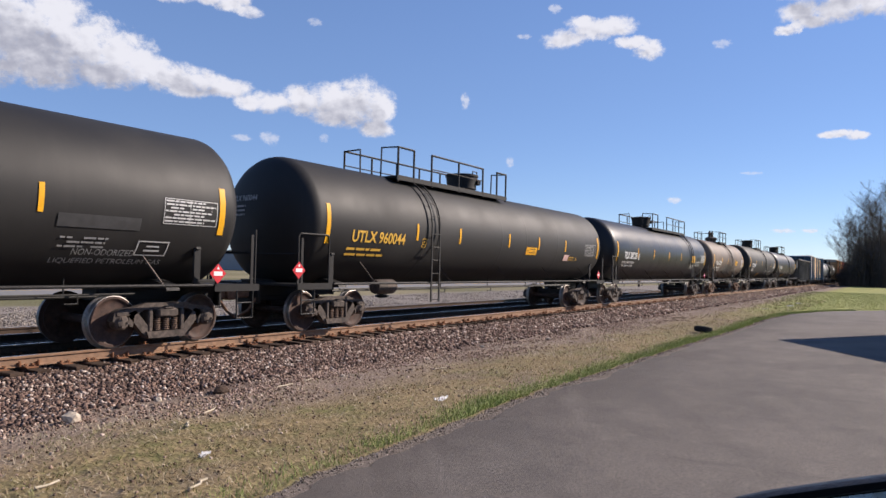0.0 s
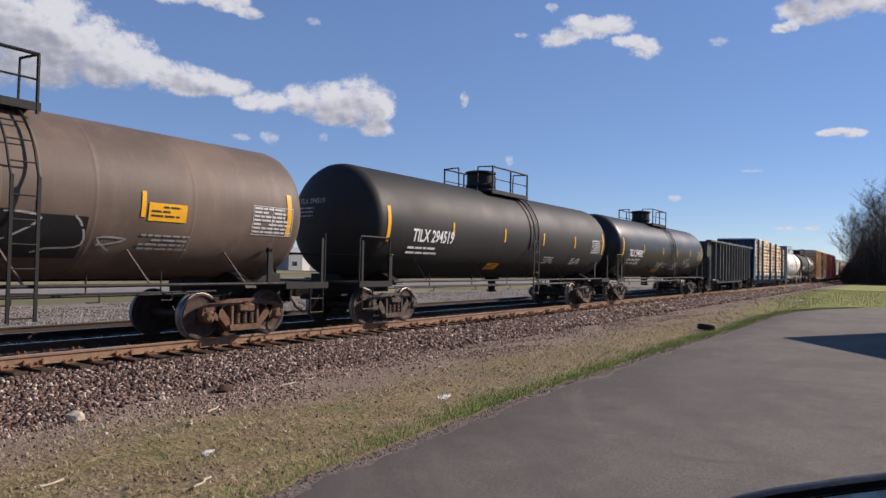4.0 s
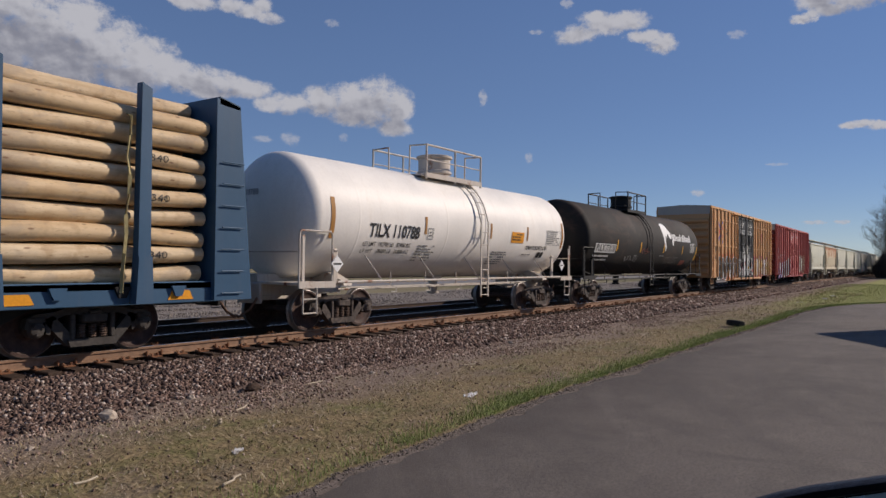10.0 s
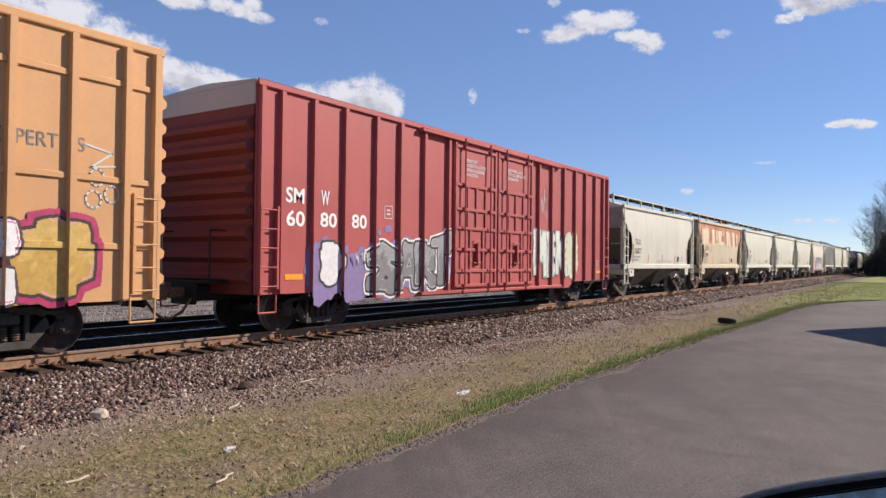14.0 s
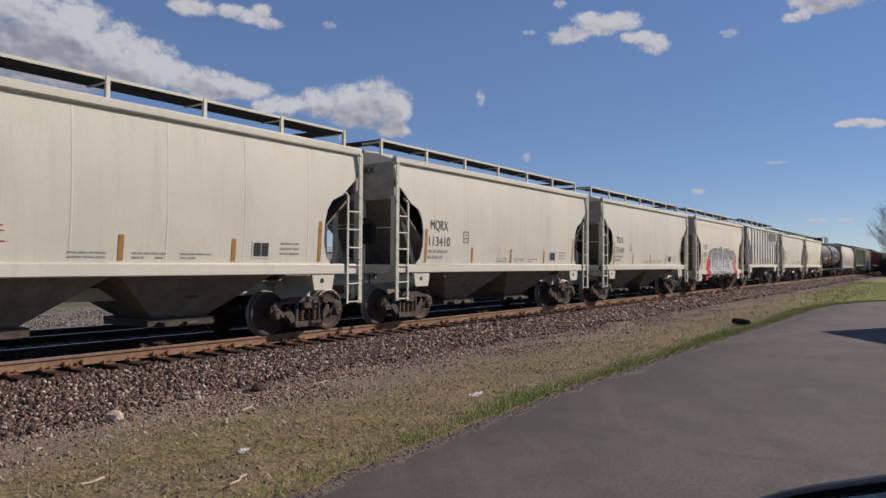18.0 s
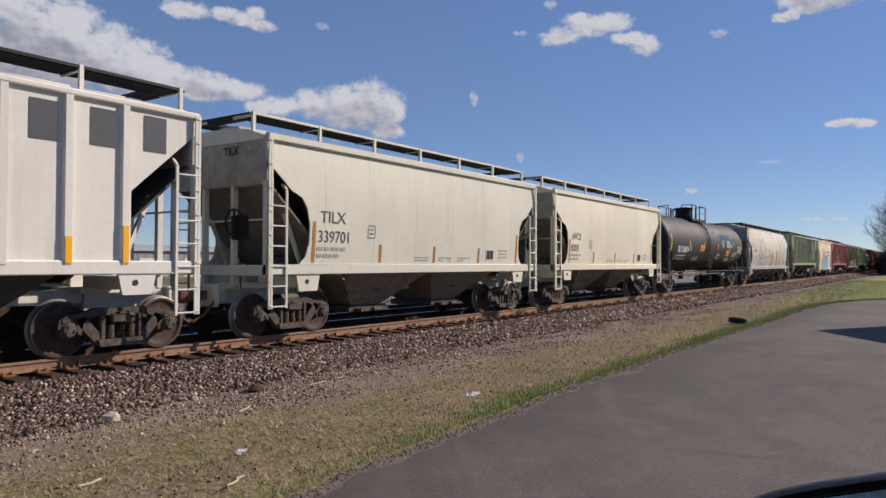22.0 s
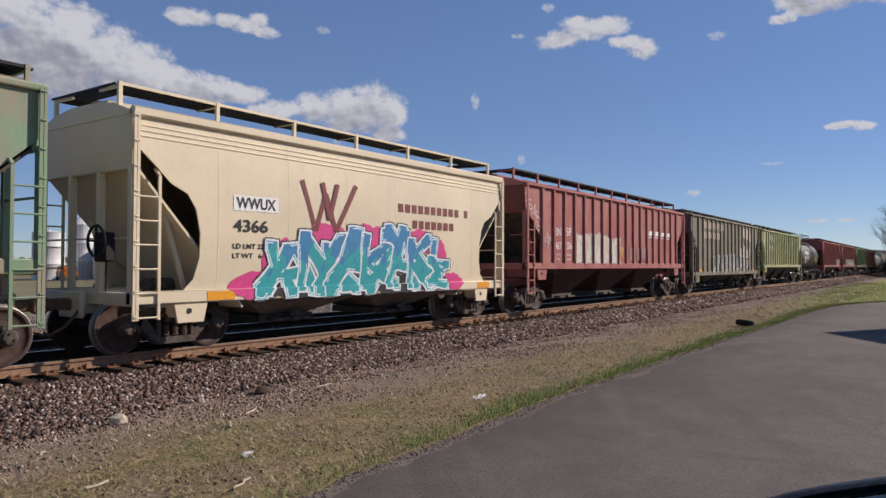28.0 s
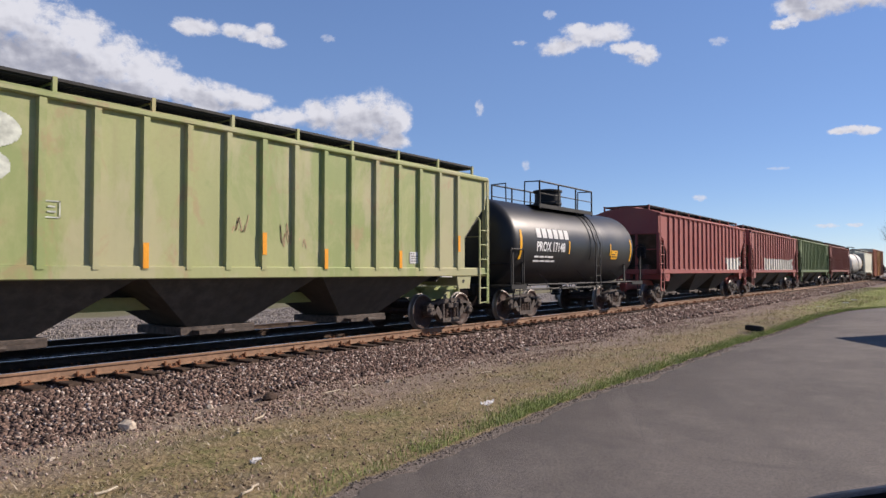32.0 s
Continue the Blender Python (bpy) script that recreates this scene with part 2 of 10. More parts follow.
# ---- mesh helpers ----
class Geo:
    """Gathers corners and faces of one mesh."""

    def __init__(self):
        self.v, self.f, self.mi, self.mark = [], [], [], 0

    def add(self, verts, faces):
        n = len(self.v)
        self.v += [tuple(p) for p in verts]
        self.f += [tuple(i + n for i in q) for q in faces]
        self.mi += [self.mark] * len(faces)
        return self

    def box(self, x, y, z, sx, sy, sz, rot=None, bevel=0.0):
        """A box about (x, y, z); its edges are chamfered by bevel."""
        hx, hy, hz = sx / 2, sy / 2, sz / 2
        b = min(bevel, hx * 0.9, hy * 0.9, hz * 0.9)
        if b <= 0:
            vs = [(i * hx, j * hy, k * hz) for i in (-1, 1) for j in (-1, 1) for k in (-1, 1)]
            fs = [(0, 1, 3, 2), (4, 6, 7, 5), (0, 4, 5, 1), (2, 3, 7, 6), (0, 2, 6, 4), (1, 5, 7, 3)]
        else:
            vs, at = [], {}
            for i in (-1, 1):
                for j in (-1, 1):
                    for k in (-1, 1):
                        for ax in range(3):
                            p = [i * (hx - b), j * (hy - b), k * (hz - b)]
                            p[ax] = (i * hx, j * hy, k * hz)[ax]
                            at[i, j, k, ax] = len(vs)
                            vs.append(tuple(p))
            fs = []
            for ax in range(3):
                u, w = [(1, 2), (2, 0), (0, 1)][ax]
                for s in (-1, 1):
                    ring = []
                    for a, c in ((-1, -1), (1, -1), (1, 1), (-1, 1)):
                        key = [0, 0, 0]
                        key[ax], key[u], key[w] = s, a, c
                        ring.append(at[(*key, ax)])
                    fs.append(tuple(ring if s > 0 else ring[::-1]))
                for a in (-1, 1):
                    for c in (-1, 1):
                        k0, k1 = [0, 0, 0], [0, 0, 0]
                        k0[ax], k0[u], k0[w] = -1, a, c
                        k1[ax], k1[u], k1[w] = 1, a, c
                        fs.append((at[(*k0, u)], at[(*k1, u)], at[(*k1, w)], at[(*k0, w)]) if a * c > 0 else (at[(*k0, w)], at[(*k1, w)], at[(*k1, u)], at[(*k0, u)]))
            for i in (-1, 1):
                for j in (-1, 1):
                    for k in (-1, 1):
                        t = (at[i, j, k, 0], at[i, j, k, 1], at[i, j, k, 2])
                        fs.append(t if i * j * k > 0 else t[::-1])
        m = rot.to_matrix() if isinstance(rot, Euler) else rot
        out = [(Vector(p) if m is None else m @ Vector(p)) + Vector((x, y, z)) for p in vs]
        return self.add(out, fs)

    def span(self, x0, x1, y0, y1, z0, z1, bevel=0.0):
        return self.box((x0 + x1) / 2, (y0 + y1) / 2, (z0 + z1) / 2, abs(x1 - x0), abs(y1 - y0), abs(z1 - z0), None, bevel)

    def bar(self, p, q, w, h=None):
        """A square bar from p to q."""
        p, q = Vector(p), Vector(q)
        d = q - p
        return self.box(*((p + q) / 2), w, h or w, d.length, d.to_track_quat("Z", "Y").to_matrix())

    def rod(self, p, q, r, n=8, r2=None, caps=True):
        p, q = Vector(p), Vector(q)
        m = (q - p).to_track_quat("Z", "Y").to_matrix()
        r2 = r if r2 is None else r2
        ring = [(math.cos(2 * math.pi * i / n), math.sin(2 * math.pi * i / n)) for i in range(n)]
        vs = [p + m @ Vector((c * r, s * r, 0)) for c, s in ring] + [q + m @ Vector((c * r2, s * r2, 0)) for c, s in ring]
        fs = [(i, (i + 1) % n, n + (i + 1) % n, n + i) for i in range(n)]
        if caps:
            fs += [tuple(range(n))[::-1], tuple(range(n, 2 * n))]
        return self.add(vs, fs)

    def pipe(self, pts, r, n=6):
        pts = [Vector(p) for p in pts]
        for a, b in zip(pts, pts[1:]):
            d = (b - a).normalized() * r * 0.4
            self.rod(a - d, b + d, r, n)
        return self

    def lathe(self, prof, axis="x", n=32, at=(0, 0, 0), closed=False):
        """Turns (a, r) pairs round an axis through at."""
        vs, fs = [], []
        for a, r in prof:
            for i in range(n):
                c, s = r * math.cos(2 * math.pi * i / n), r * math.sin(2 * math.pi * i / n)
                p = {"x": (a, c, s), "y": (c, a, s), "z": (c, s, a)}[axis]
                vs.append(tuple(p[k] + at[k] for k in range(3)))
        flip = axis == "y"
        for j in range(len(prof) - 1):
            for i in range(n):
                q = (j * n + i, j * n + (i + 1) % n, (j + 1) * n + (i + 1) % n, (j + 1) * n + i)
                fs.append(q[::-1] if flip ^ (axis == "z" and False) else q)
        return self.add(vs, fs)

    def prism(self, prof, a0, a1, axis="y"):
        """Extrudes a closed outline: (x, z) along y, (y, z) along x or (x, y) along z."""
        n = len(prof)
        mk = {"y": lambda u, w, a: (u, a, w), "x": lambda u, w, a: (a, u, w), "z": lambda u, w, a: (u, w, a)}[axis]
        vs = [mk(u, w, a0) for u, w in prof] + [mk(u, w, a1) for u, w in prof]
        fs = [(i, (i + 1) % n, n + (i + 1) % n, n + i) for i in range(n)] + [tuple(range(n))[::-1], tuple(range(n, 2 * n))]
        return self.add(vs, fs)

    def mesh(self, name, mats, smooth=True):
        me = bpy.data.meshes.new(name)
        me.from_pydata(self.v, [], self.f)
        for m in mats if isinstance(mats, (list, tuple)) else [mats]:
            me.materials.append(m)
        if any(self.mi):
            me.polygons.foreach_set("material_index", self.mi)
        bm = bmesh.new()
        bm.from_mesh(me)
        bmesh.ops.recalc_face_normals(bm, faces=bm.faces)
        bm.to_mesh(me)
        bm.free()
        if smooth:
            me.polygons.foreach_set("use_smooth", [True] * len(me.polygons))
            me.set_sharp_from_angle(angle=radians(38))
        me.update()
        return me


SMALL_PRINT = ("data_panel", "stencil", "door_notice", "red_print", "warning_print", "faded_number", "slogan", "lettering", "load_data")  # letters too small to pick apart


def part(name, geo, mats, parent, label="", smooth=True):
    """One mesh object under a thing or under a part."""
    me = geo if isinstance(geo, bpy.types.Mesh) else geo.mesh(name, mats, smooth)
    ob = new(name, me)
    ob.parent = parent
    if label:
        tagged(ob, label, kind="stuff" if name in SMALL_PRINT else "")
    return ob


def thing(name, geo, mats, label, category, kind="", group="", smooth=True):
    return tagged(new(name, geo.mesh(name, mats, smooth)), label, category, group, kind)


def raw(name, verts, faces, mat, label, category, kind="stuff"):
    me = bpy.data.meshes.new(name)
    me.from_pydata(verts, [], faces)
    me.materials.append(mat)
    me.update()
    return tagged(new(name, me), label, category, "", kind)
# ---- ground, track and distance ----
def m_ground():
    m = Nodes("ground_earth", 0.95, 0, 0.2)
    y, x = m.axis(1), m.axis(0)
    wob = m.math("MULTIPLY", m.math("SUBTRACT", m.noise(0.45, 4, 0.6), 0.5), 2.6)
    yy = m.math("ADD", y, wob)
    n1, n2, n3 = m.noise(9, 6, 0.7), m.noise(1.4, 5, 0.65), m.noise(60, 4, 0.6)
    dry = m.mix(m.ramp(n1, 0.3, 0.7), (0.142, 0.105, 0.055), (0.31, 0.235, 0.128))
    green = m.mix(m.ramp(n1, 0.3, 0.7), (0.1, 0.105, 0.036), (0.185, 0.18, 0.068))
    grass = m.mix(m.ramp(n2, 0.46, 0.72, 0, 0.8), dry, green)
    dirt = m.mix(m.ramp(n3, 0.3, 0.7), (0.13, 0.097, 0.076), (0.33, 0.255, 0.2))
    dirt = m.mix(m.ramp(n2, 0.4, 0.7, 0, 0.6), dirt, (0.205, 0.152, 0.115))
    cell = m.voronoi(17, "F1", None, "Color")
    sep = m.tree.nodes.new("ShaderNodeSeparateColor")
    m.put(sep.inputs[0], cell)
    stone = m.mix(sep.outputs[0], (0.06, 0.04, 0.033), (0.24, 0.165, 0.135))
    stone = m.mix(m.ramp(m.voronoi(17, "DISTANCE_TO_EDGE"), 0.0, 0.05, 0.75, 0), stone, (0.03, 0.025, 0.022))
    bare = m.ramp(m.noise(0.9, 5, 0.65, m.scaled(0.6, 1.2, 1, (4, 9, 0))), 0.5, 0.64, 0, 0.75)
    grass = m.mix(bare, grass, (0.195, 0.15, 0.11))
    c = m.mix(m.ramp(yy, 6.4, 7.8), grass, dirt)
    c = m.mix(m.ramp(yy, 8.6, 9.6), c, stone)
    # the shade under the train is painted in: a blackened bed between the rails
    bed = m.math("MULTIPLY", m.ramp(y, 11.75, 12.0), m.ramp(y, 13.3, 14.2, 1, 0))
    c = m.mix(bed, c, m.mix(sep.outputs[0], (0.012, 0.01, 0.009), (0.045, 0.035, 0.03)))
    gravel = m.mix(m.ramp(n3, 0.3, 0.7), (0.16, 0.138, 0.118), (0.28, 0.245, 0.213))
    c = m.mix(m.ramp(yy, 14.2, 15.6), c, gravel)
    field = m.mix(m.ramp(m.noise(0.05, 3, 0.5), 0.35, 0.65), (0.15, 0.14, 0.07), (0.24, 0.205, 0.12))
    c = m.mix(m.ramp(yy, 30, 32), c, field)
    lawn = m.mix(m.ramp(n2, 0.3, 0.7), (0.22, 0.24, 0.07), (0.32, 0.31, 0.11))
    near = m.math("MULTIPLY", m.ramp(x, 30, 48), m.ramp(yy, 6.0, 7.6, 1, 0))
    c = m.mix(near, c, lawn)
    m.colour(c)
    m.bump(m.math("ADD", n1, m.math("MULTIPLY", m.voronoi(17), 0.8)), 0.6, 0.04)
    return m.mat


def m_asphalt():
    m = Nodes("asphalt", 0.85, 0, 0.35)
    fine, mid, big = m.noise(240, 3, 0.6), m.noise(2.4, 5, 0.65), m.noise(0.32, 4, 0.6)
    c = m.mix(m.ramp(fine, 0.3, 0.72), (0.096, 0.082, 0.072), (0.194, 0.167, 0.143))
    c = m.mix(m.ramp(big, 0.46, 0.68, 0, 0.42), c, (0.085, 0.073, 0.063))
    c = m.mix(m.ramp(mid, 0.48, 0.75, 0, 0.4), c, (0.215, 0.183, 0.155))
    streak = m.noise(1.0, 4, 0.6, m.scaled(0.3, 1.4, 1))
    c = m.mix(m.ramp(streak, 0.5, 0.7, 0, 0.2), c, (0.06, 0.05, 0.043))
    pale = m.noise(1.0, 4, 0.6, m.scaled(0.22, 0.6, 1, (5, 2, 0)))
    c = m.mix(m.ramp(pale, 0.48, 0.7, 0, 0.2), c, (0.215, 0.183, 0.155))
    grit = m.noise(34, 4, 0.75)
    c = m.mix(m.ramp(grit, 0.45, 0.66, 0, 0.7), c, (0.06, 0.052, 0.046))
    c = m.mix(m.ramp(grit, 0.42, 0.3, 0, 0.45), c, (0.24, 0.21, 0.187))
    margin = m.math("ADD", m.axis(1), m.math("MULTIPLY", m.math("SUBTRACT", m.noise(0.9, 5, 0.65), 0.5), 2.6))
    c = m.mix(m.ramp(margin, 2.9, 4.4, 0, 0.72), c, (0.074, 0.061, 0.052))
    # tyre scuffs and damp blotches with soft torn outlines
    scuff = m.noise(1.0, 6, 0.7, m.scaled(0.55, 0.3, 1, (2, 7, 0)), 0.8)
    c = m.mix(m.ramp(scuff, 0.5, 0.66, 0, 0.5), c, (0.08, 0.07, 0.062))
    # long curved tyre tracks: rings about a far corner of the lot
    ring = m.tree.nodes.new("ShaderNodeVectorMath")
    ring.operation = "DISTANCE"
    m.put(ring.inputs[0], m.coord)
    ring.inputs[1].default_value = (16.0, -9.0, LOT_Z)
    turn = m.noise(1.0, 4, 0.65, m.tree.nodes.new("ShaderNodeCombineXYZ").outputs[0])
    lane = m.tree.nodes[-1].inputs["Vector"].links[0].from_node
    m.put(lane.inputs[0], m.math("MULTIPLY", ring.outputs["Value"], 0.8)), m.put(lane.inputs[1], m.math("MULTIPLY", m.axis(0), 0.12))
    c = m.mix(m.ramp(turn, 0.52, 0.66, 0, 0.3), c, (0.085, 0.074, 0.066))
    c = m.mix(m.ramp(turn, 0.46, 0.34, 0, 0.16), c, (0.25, 0.215, 0.187))
    speck = m.voronoi(26)
    c = m.mix(m.ramp(speck, 0.03, 0.07, 0.6, 0), c, (0.4, 0.38, 0.35))
    m.colour(c).bump(m.math("ADD", fine, m.math("ADD", grit, m.math("MULTIPLY", mid, 0.5))), 0.5, 0.014)
    return m.mat


def m_edge():
    """Broken asphalt and dark soil along the edge of the lot."""
    m = Nodes("broken_asphalt_edge", 0.95, 0, 0.2)
    a, b = m.noise(22, 5, 0.7), m.noise(2.2, 4, 0.6)
    c = m.mix(m.ramp(a, 0.35, 0.65), (0.06, 0.047, 0.038), (0.24, 0.195, 0.16))
    m.colour(m.mix(m.ramp(b, 0.45, 0.65, 0, 0.6), c, (0.22, 0.18, 0.148))).bump(a, 0.8, 0.03)
    return m.mat


M_GROUND, M_ASPHALT, M_EDGE = m_ground(), m_asphalt(), m_edge()
M_RAIL = plain("rusty_rail_steel", (0.29, 0.175, 0.11), 0.75, 0.1, 10, 0.3)
# the train's shade over the rails beyond is put into this colour
M_SHADERAIL = plain("shaded_brown_rail_steel", (0.075, 0.05, 0.037), 0.8, 0.1, 10, 0.35)
M_TIE = plain("creosoted_timber", (0.07, 0.043, 0.029), 0.9, 0, 14, 0.5)
M_PLATE = plain("rusty_tie_plate", (0.25, 0.11, 0.055), 0.85, 0, 25, 0.3)


def ground_height(x, y):
    prof = ((-500, -0.41), (5.0, -0.40), (6.2, -0.37), (8.2, -0.43), (9.3, -0.52), (10.9, -0.27), (11.5, -0.27), (13.1, -0.25), (14.06, -0.28), (14.7, -0.36), (15.3, -0.32), (17.9, -0.32), (19.2, -0.5), (31, -0.55), (60, -0.6), (3000, -0.6))
    z = float(np.interp(y, [p[0] for p in prof], [p[1] for p in prof]))
    if 5.2 < y < 9.6 or 15.5 < y < 40:
        z += 0.05 * noise.noise(Vector((x * 0.5, y * 0.8, 0)))
    return z


def ground():
    xs = [-900, -300, -100, -40, -15] + [-5 + 0.5 * i for i in range(110)] + [52 + 3 * i for i in range(50)] + [220, 300, 450, 700, 1100, 1800, 2800]
    ys = [-1500, -600, -200, -60, -20, 0, 3, 4.2, 5, 5.4, 5.8, 6.2, 6.6, 7, 7.4, 7.8, 8.2, 8.6, 9, 9.3, 9.6, 10, 10.5, 11, 11.5, 12.3, 13.1, 14.06, 14.7, 15.3, 16.6, 17.9, 19.2, 22, 26, 31, 45, 60, 100, 200, 500, 1000, 2000]
    vs = [(x, y, ground_height(x, y)) for y in ys for x in xs]
    n = len(xs)
    fs = [(j * n + i, j * n + i + 1, (j + 1) * n + i + 1, (j + 1) * n + i) for j in range(len(ys) - 1) for i in range(n - 1)]
    g = raw("ground", vs, fs, M_GROUND, "flat ground of dry grass, dirt and gravel beside the railway", "ground", "structure")
    g.data.polygons.foreach_set("use_smooth", [True] * len(g.data.polygons))


def lot_edge(x):
    """The y of the parking lot's edge along the grass."""
    pts = ((-30, 4.0), (4.5, 4.40), (9.1, 4.64), (18.5, 4.64), (27.6, 4.5), (32.6, 4.6), (38.5, 4.24), (42.3, 3.36), (45.7, 1.8), (50, -1), (55, -9), (60, -60))
    return float(np.interp(x, [p[0] for p in pts], [p[1] for p in pts])) + 0.09 * noise.noise(Vector((x * 1.3, 0, 5))) + 0.04 * noise.noise(Vector((x * 5, 0, 9)))


def lot():
    xs = [-30, -20, -10, -4] + [-2 + 0.12 * i for i in range(420)] + [48.6 + 0.5 * i for i in range(16)] + [58, 60]
    g = Geo()
    e = [(x, lot_edge(x)) for x in xs]
    n = len(e)
    worn = [0.24 + 0.18 * noise.noise(Vector((x * 0.7, 0, 31))) + 0.07 * noise.noise(Vector((x * 3.1, 0, 17))) + 0.03 * noise.noise(Vector((x * 9, 0, 3))) for x in xs]
    worn = [max(w, 0.04) for w in worn]
    vs = [(x, -60, LOT_Z) for x, y in e] + [(x, y - w, LOT_Z) for (x, y), w in zip(e, worn)] + [(x, y - w + 0.012, LOT_Z - 0.009) for (x, y), w in zip(e, worn)] + [(x, y, LOT_Z - 0.024) for x, y in e] + [(x, y + 0.03, LOT_Z - 0.09) for x, y in e]
    fs = [(r * n + i, r * n + i + 1, (r + 1) * n + i + 1, (r + 1) * n + i) for r in range(4) for i in range(n - 1)]
    ob = raw("pavement", vs, fs, M_ASPHALT, "worn grey asphalt parking lot with an uneven edge", "parking lot", "structure")
    ob.data.materials.append(M_EDGE)
    ob.data.polygons.foreach_set("material_index", [0] * (n - 1) + [1] * (3 * (n - 1)))
    # the crack that wanders over the asphalt: a shallow dark sealed seam
    rng = random.Random(4)
    M_SEAM = plain("dark_crack_filler", (0.045, 0.042, 0.04), 0.8)
    way = ((9.3, 3.7), (9.1, 3.5), (8.57, 3.22), (8.19, 3.05), (7.5, 2.75))
    pts = []
    for (xa, ya), (xb, yb) in zip(way, way[1:]):
        pts += [(xa + (xb - xa) * k / 6 + rng.uniform(-.012, .012), ya + (yb - ya) * k / 6 + rng.uniform(-.012, .012)) for k in range(6)]
    vs, fs = [], []
    for i, (x, y) in enumerate(pts):
        w = (0.008 + 0.005 * rng.random()) * max(0.15, 1 - i / 22)
        vs += [(x - w, y - w, LOT_Z + 0.004), (x + w, y + w, LOT_Z + 0.004)]
        if i:
            fs.append((2 * i - 2, 2 * i - 1, 2 * i + 1, 2 * i))
    raw("pavement_crack", vs, fs, M_SEAM, "thin crack wandering over the asphalt", "crack", "structure")


X0T, X1T = -60.0, 420.0
SIDING_Y, SIDING_Z = 16.6, -0.1


def rails():
    prof = [(-0.07, -0.17), (0.07, -0.17), (0.07, -0.16), (0.012, -0.14), (0.010, -0.055), (0.036, -0.04), (0.037, -0.008), (0.03, 0.0), (-0.03, 0.0), (-0.037, -0.008), (-0.036, -0.04), (-0.010, -0.055), (-0.012, -0.14), (-0.07, -0.16)]
    for y, z in ((TRACK_Y - 0.755, 0), (TRACK_Y + 0.755, 0), (SIDING_Y - 0.755, SIDING_Z), (SIDING_Y + 0.755, SIDING_Z)):
        g = Geo()
        g.prism([(y + u, w + z) for u, w in prof], X0T, X1T, "x")
        rail = g.mesh("rail", [M_RAIL if y < TRACK_Y else M_SHADERAIL, M_TREAD])
        for p in rail.polygons:
            if p.normal.z > 0.9 and p.center.z > z - 0.004:
                p.material_index = 1
        ob = tagged(new("rail", rail), "rusty brown steel rail with a polished running surface" if y < TRACK_Y else "brown steel rail coloured dark for shade, with a polished running surface", "rail", "rails of the track", "structure")


rails()
ground()
lot()


# ---- sky: drifting fair-weather clouds, far behind everything ----
def direction(az, el):
    a, e = radians(az), radians(el)
    return Vector((math.cos(e) * math.cos(a), math.cos(e) * math.sin(a), math.sin(e)))


def cloud_material(seed, puffs, grain, grey, thin):
    """Vapour heaped up of round puffs (x, y, half width, half height), frayed by noise and lit from the sun's side."""
    m = Nodes("cloud_vapour")
    tree = m.tree

    def heap(dx, dy):
        d = None
        for x, y, rx, ry in puffs:
            v = m.scaled(1 / rx, 1 / ry, 0, (-(x + dx) / rx, -(y + dy) / ry, 0))
            dot = tree.nodes.new("ShaderNodeVectorMath")
            dot.operation = "DOT_PRODUCT"
            m.put(dot.inputs[0], v), m.put(dot.inputs[1], v)
            one = m.math("SUBTRACT", 1.0, dot.outputs["Value"])
            if d is None:
                d = one
            else:
                n = tree.nodes.new("ShaderNodeMath")
                n.operation = "SMOOTH_MAX"
                m.put(n.inputs[0], d), m.put(n.inputs[1], one)
                n.inputs[2].default_value = 0.25
                d = n.outputs[0]
        return d

    s = 1.0 / grain
    shift = (seed * 3.7, seed * 1.3, seed * 2.1)
    n1 = m.noise(1.0, 9, 0.68, m.scaled(s, s * 1.15, s, shift), 0.15)
    soft = m.noise(1.0, 3, 0.5, m.scaled(s * .8, s, s, shift))
    n2 = m.noise(1.0, 3, 0.5, m.scaled(s * .8, s, s, (shift[0] + .2, shift[1] - .28, shift[2])))
    body = m.math("ADD", heap(0, 0), m.math("MULTIPLY", m.math("SUBTRACT", n1, 0.5), 2.3 if thin == 1 else 2.9))
    alpha = m.ramp(body, 0.0, 0.85 if thin == 1 else 1.1, 0, thin)
    # vapour that lies behind more vapour, seen towards the sun, is in shade
    tall = max(p[3] for p in puffs)
    behind = m.math("ADD", heap(0.3 * tall, -0.75 * tall), m.math("MULTIPLY", m.math("SUBTRACT", n1, 0.53), 1.6))
    relief = m.math("ADD", m.math("MULTIPLY", m.math("SUBTRACT", soft, n2), 1.2), m.math("MULTIPLY", m.math("SUBTRACT", n1, 0.5), 0.5))
    light = m.math("ADD", m.math("SUBTRACT", 0.98, m.ramp(behind, -0.35, 0.75, 0.0, grey)), relief)
    shade = m.mix(m.ramp(light, 0.0, 1.0), (0.265, 0.295, 0.37), (0.555, 0.6, 0.67))
    em = tree.nodes.new("ShaderNodeEmission")
    m.put(em.inputs["Color"], shade)
    tr = tree.nodes.new("ShaderNodeBsdfTransparent")
    mx = tree.nodes.new("ShaderNodeMixShader")
    m.put(mx.inputs[0], alpha), m.put(mx.inputs[1], tr.outputs[0]), m.put(mx.inputs[2], em.outputs[0])
    m.put(tree.nodes["Material Output"].inputs["Surface"], mx.outputs[0])
    return m.mat


CLOUDS = []


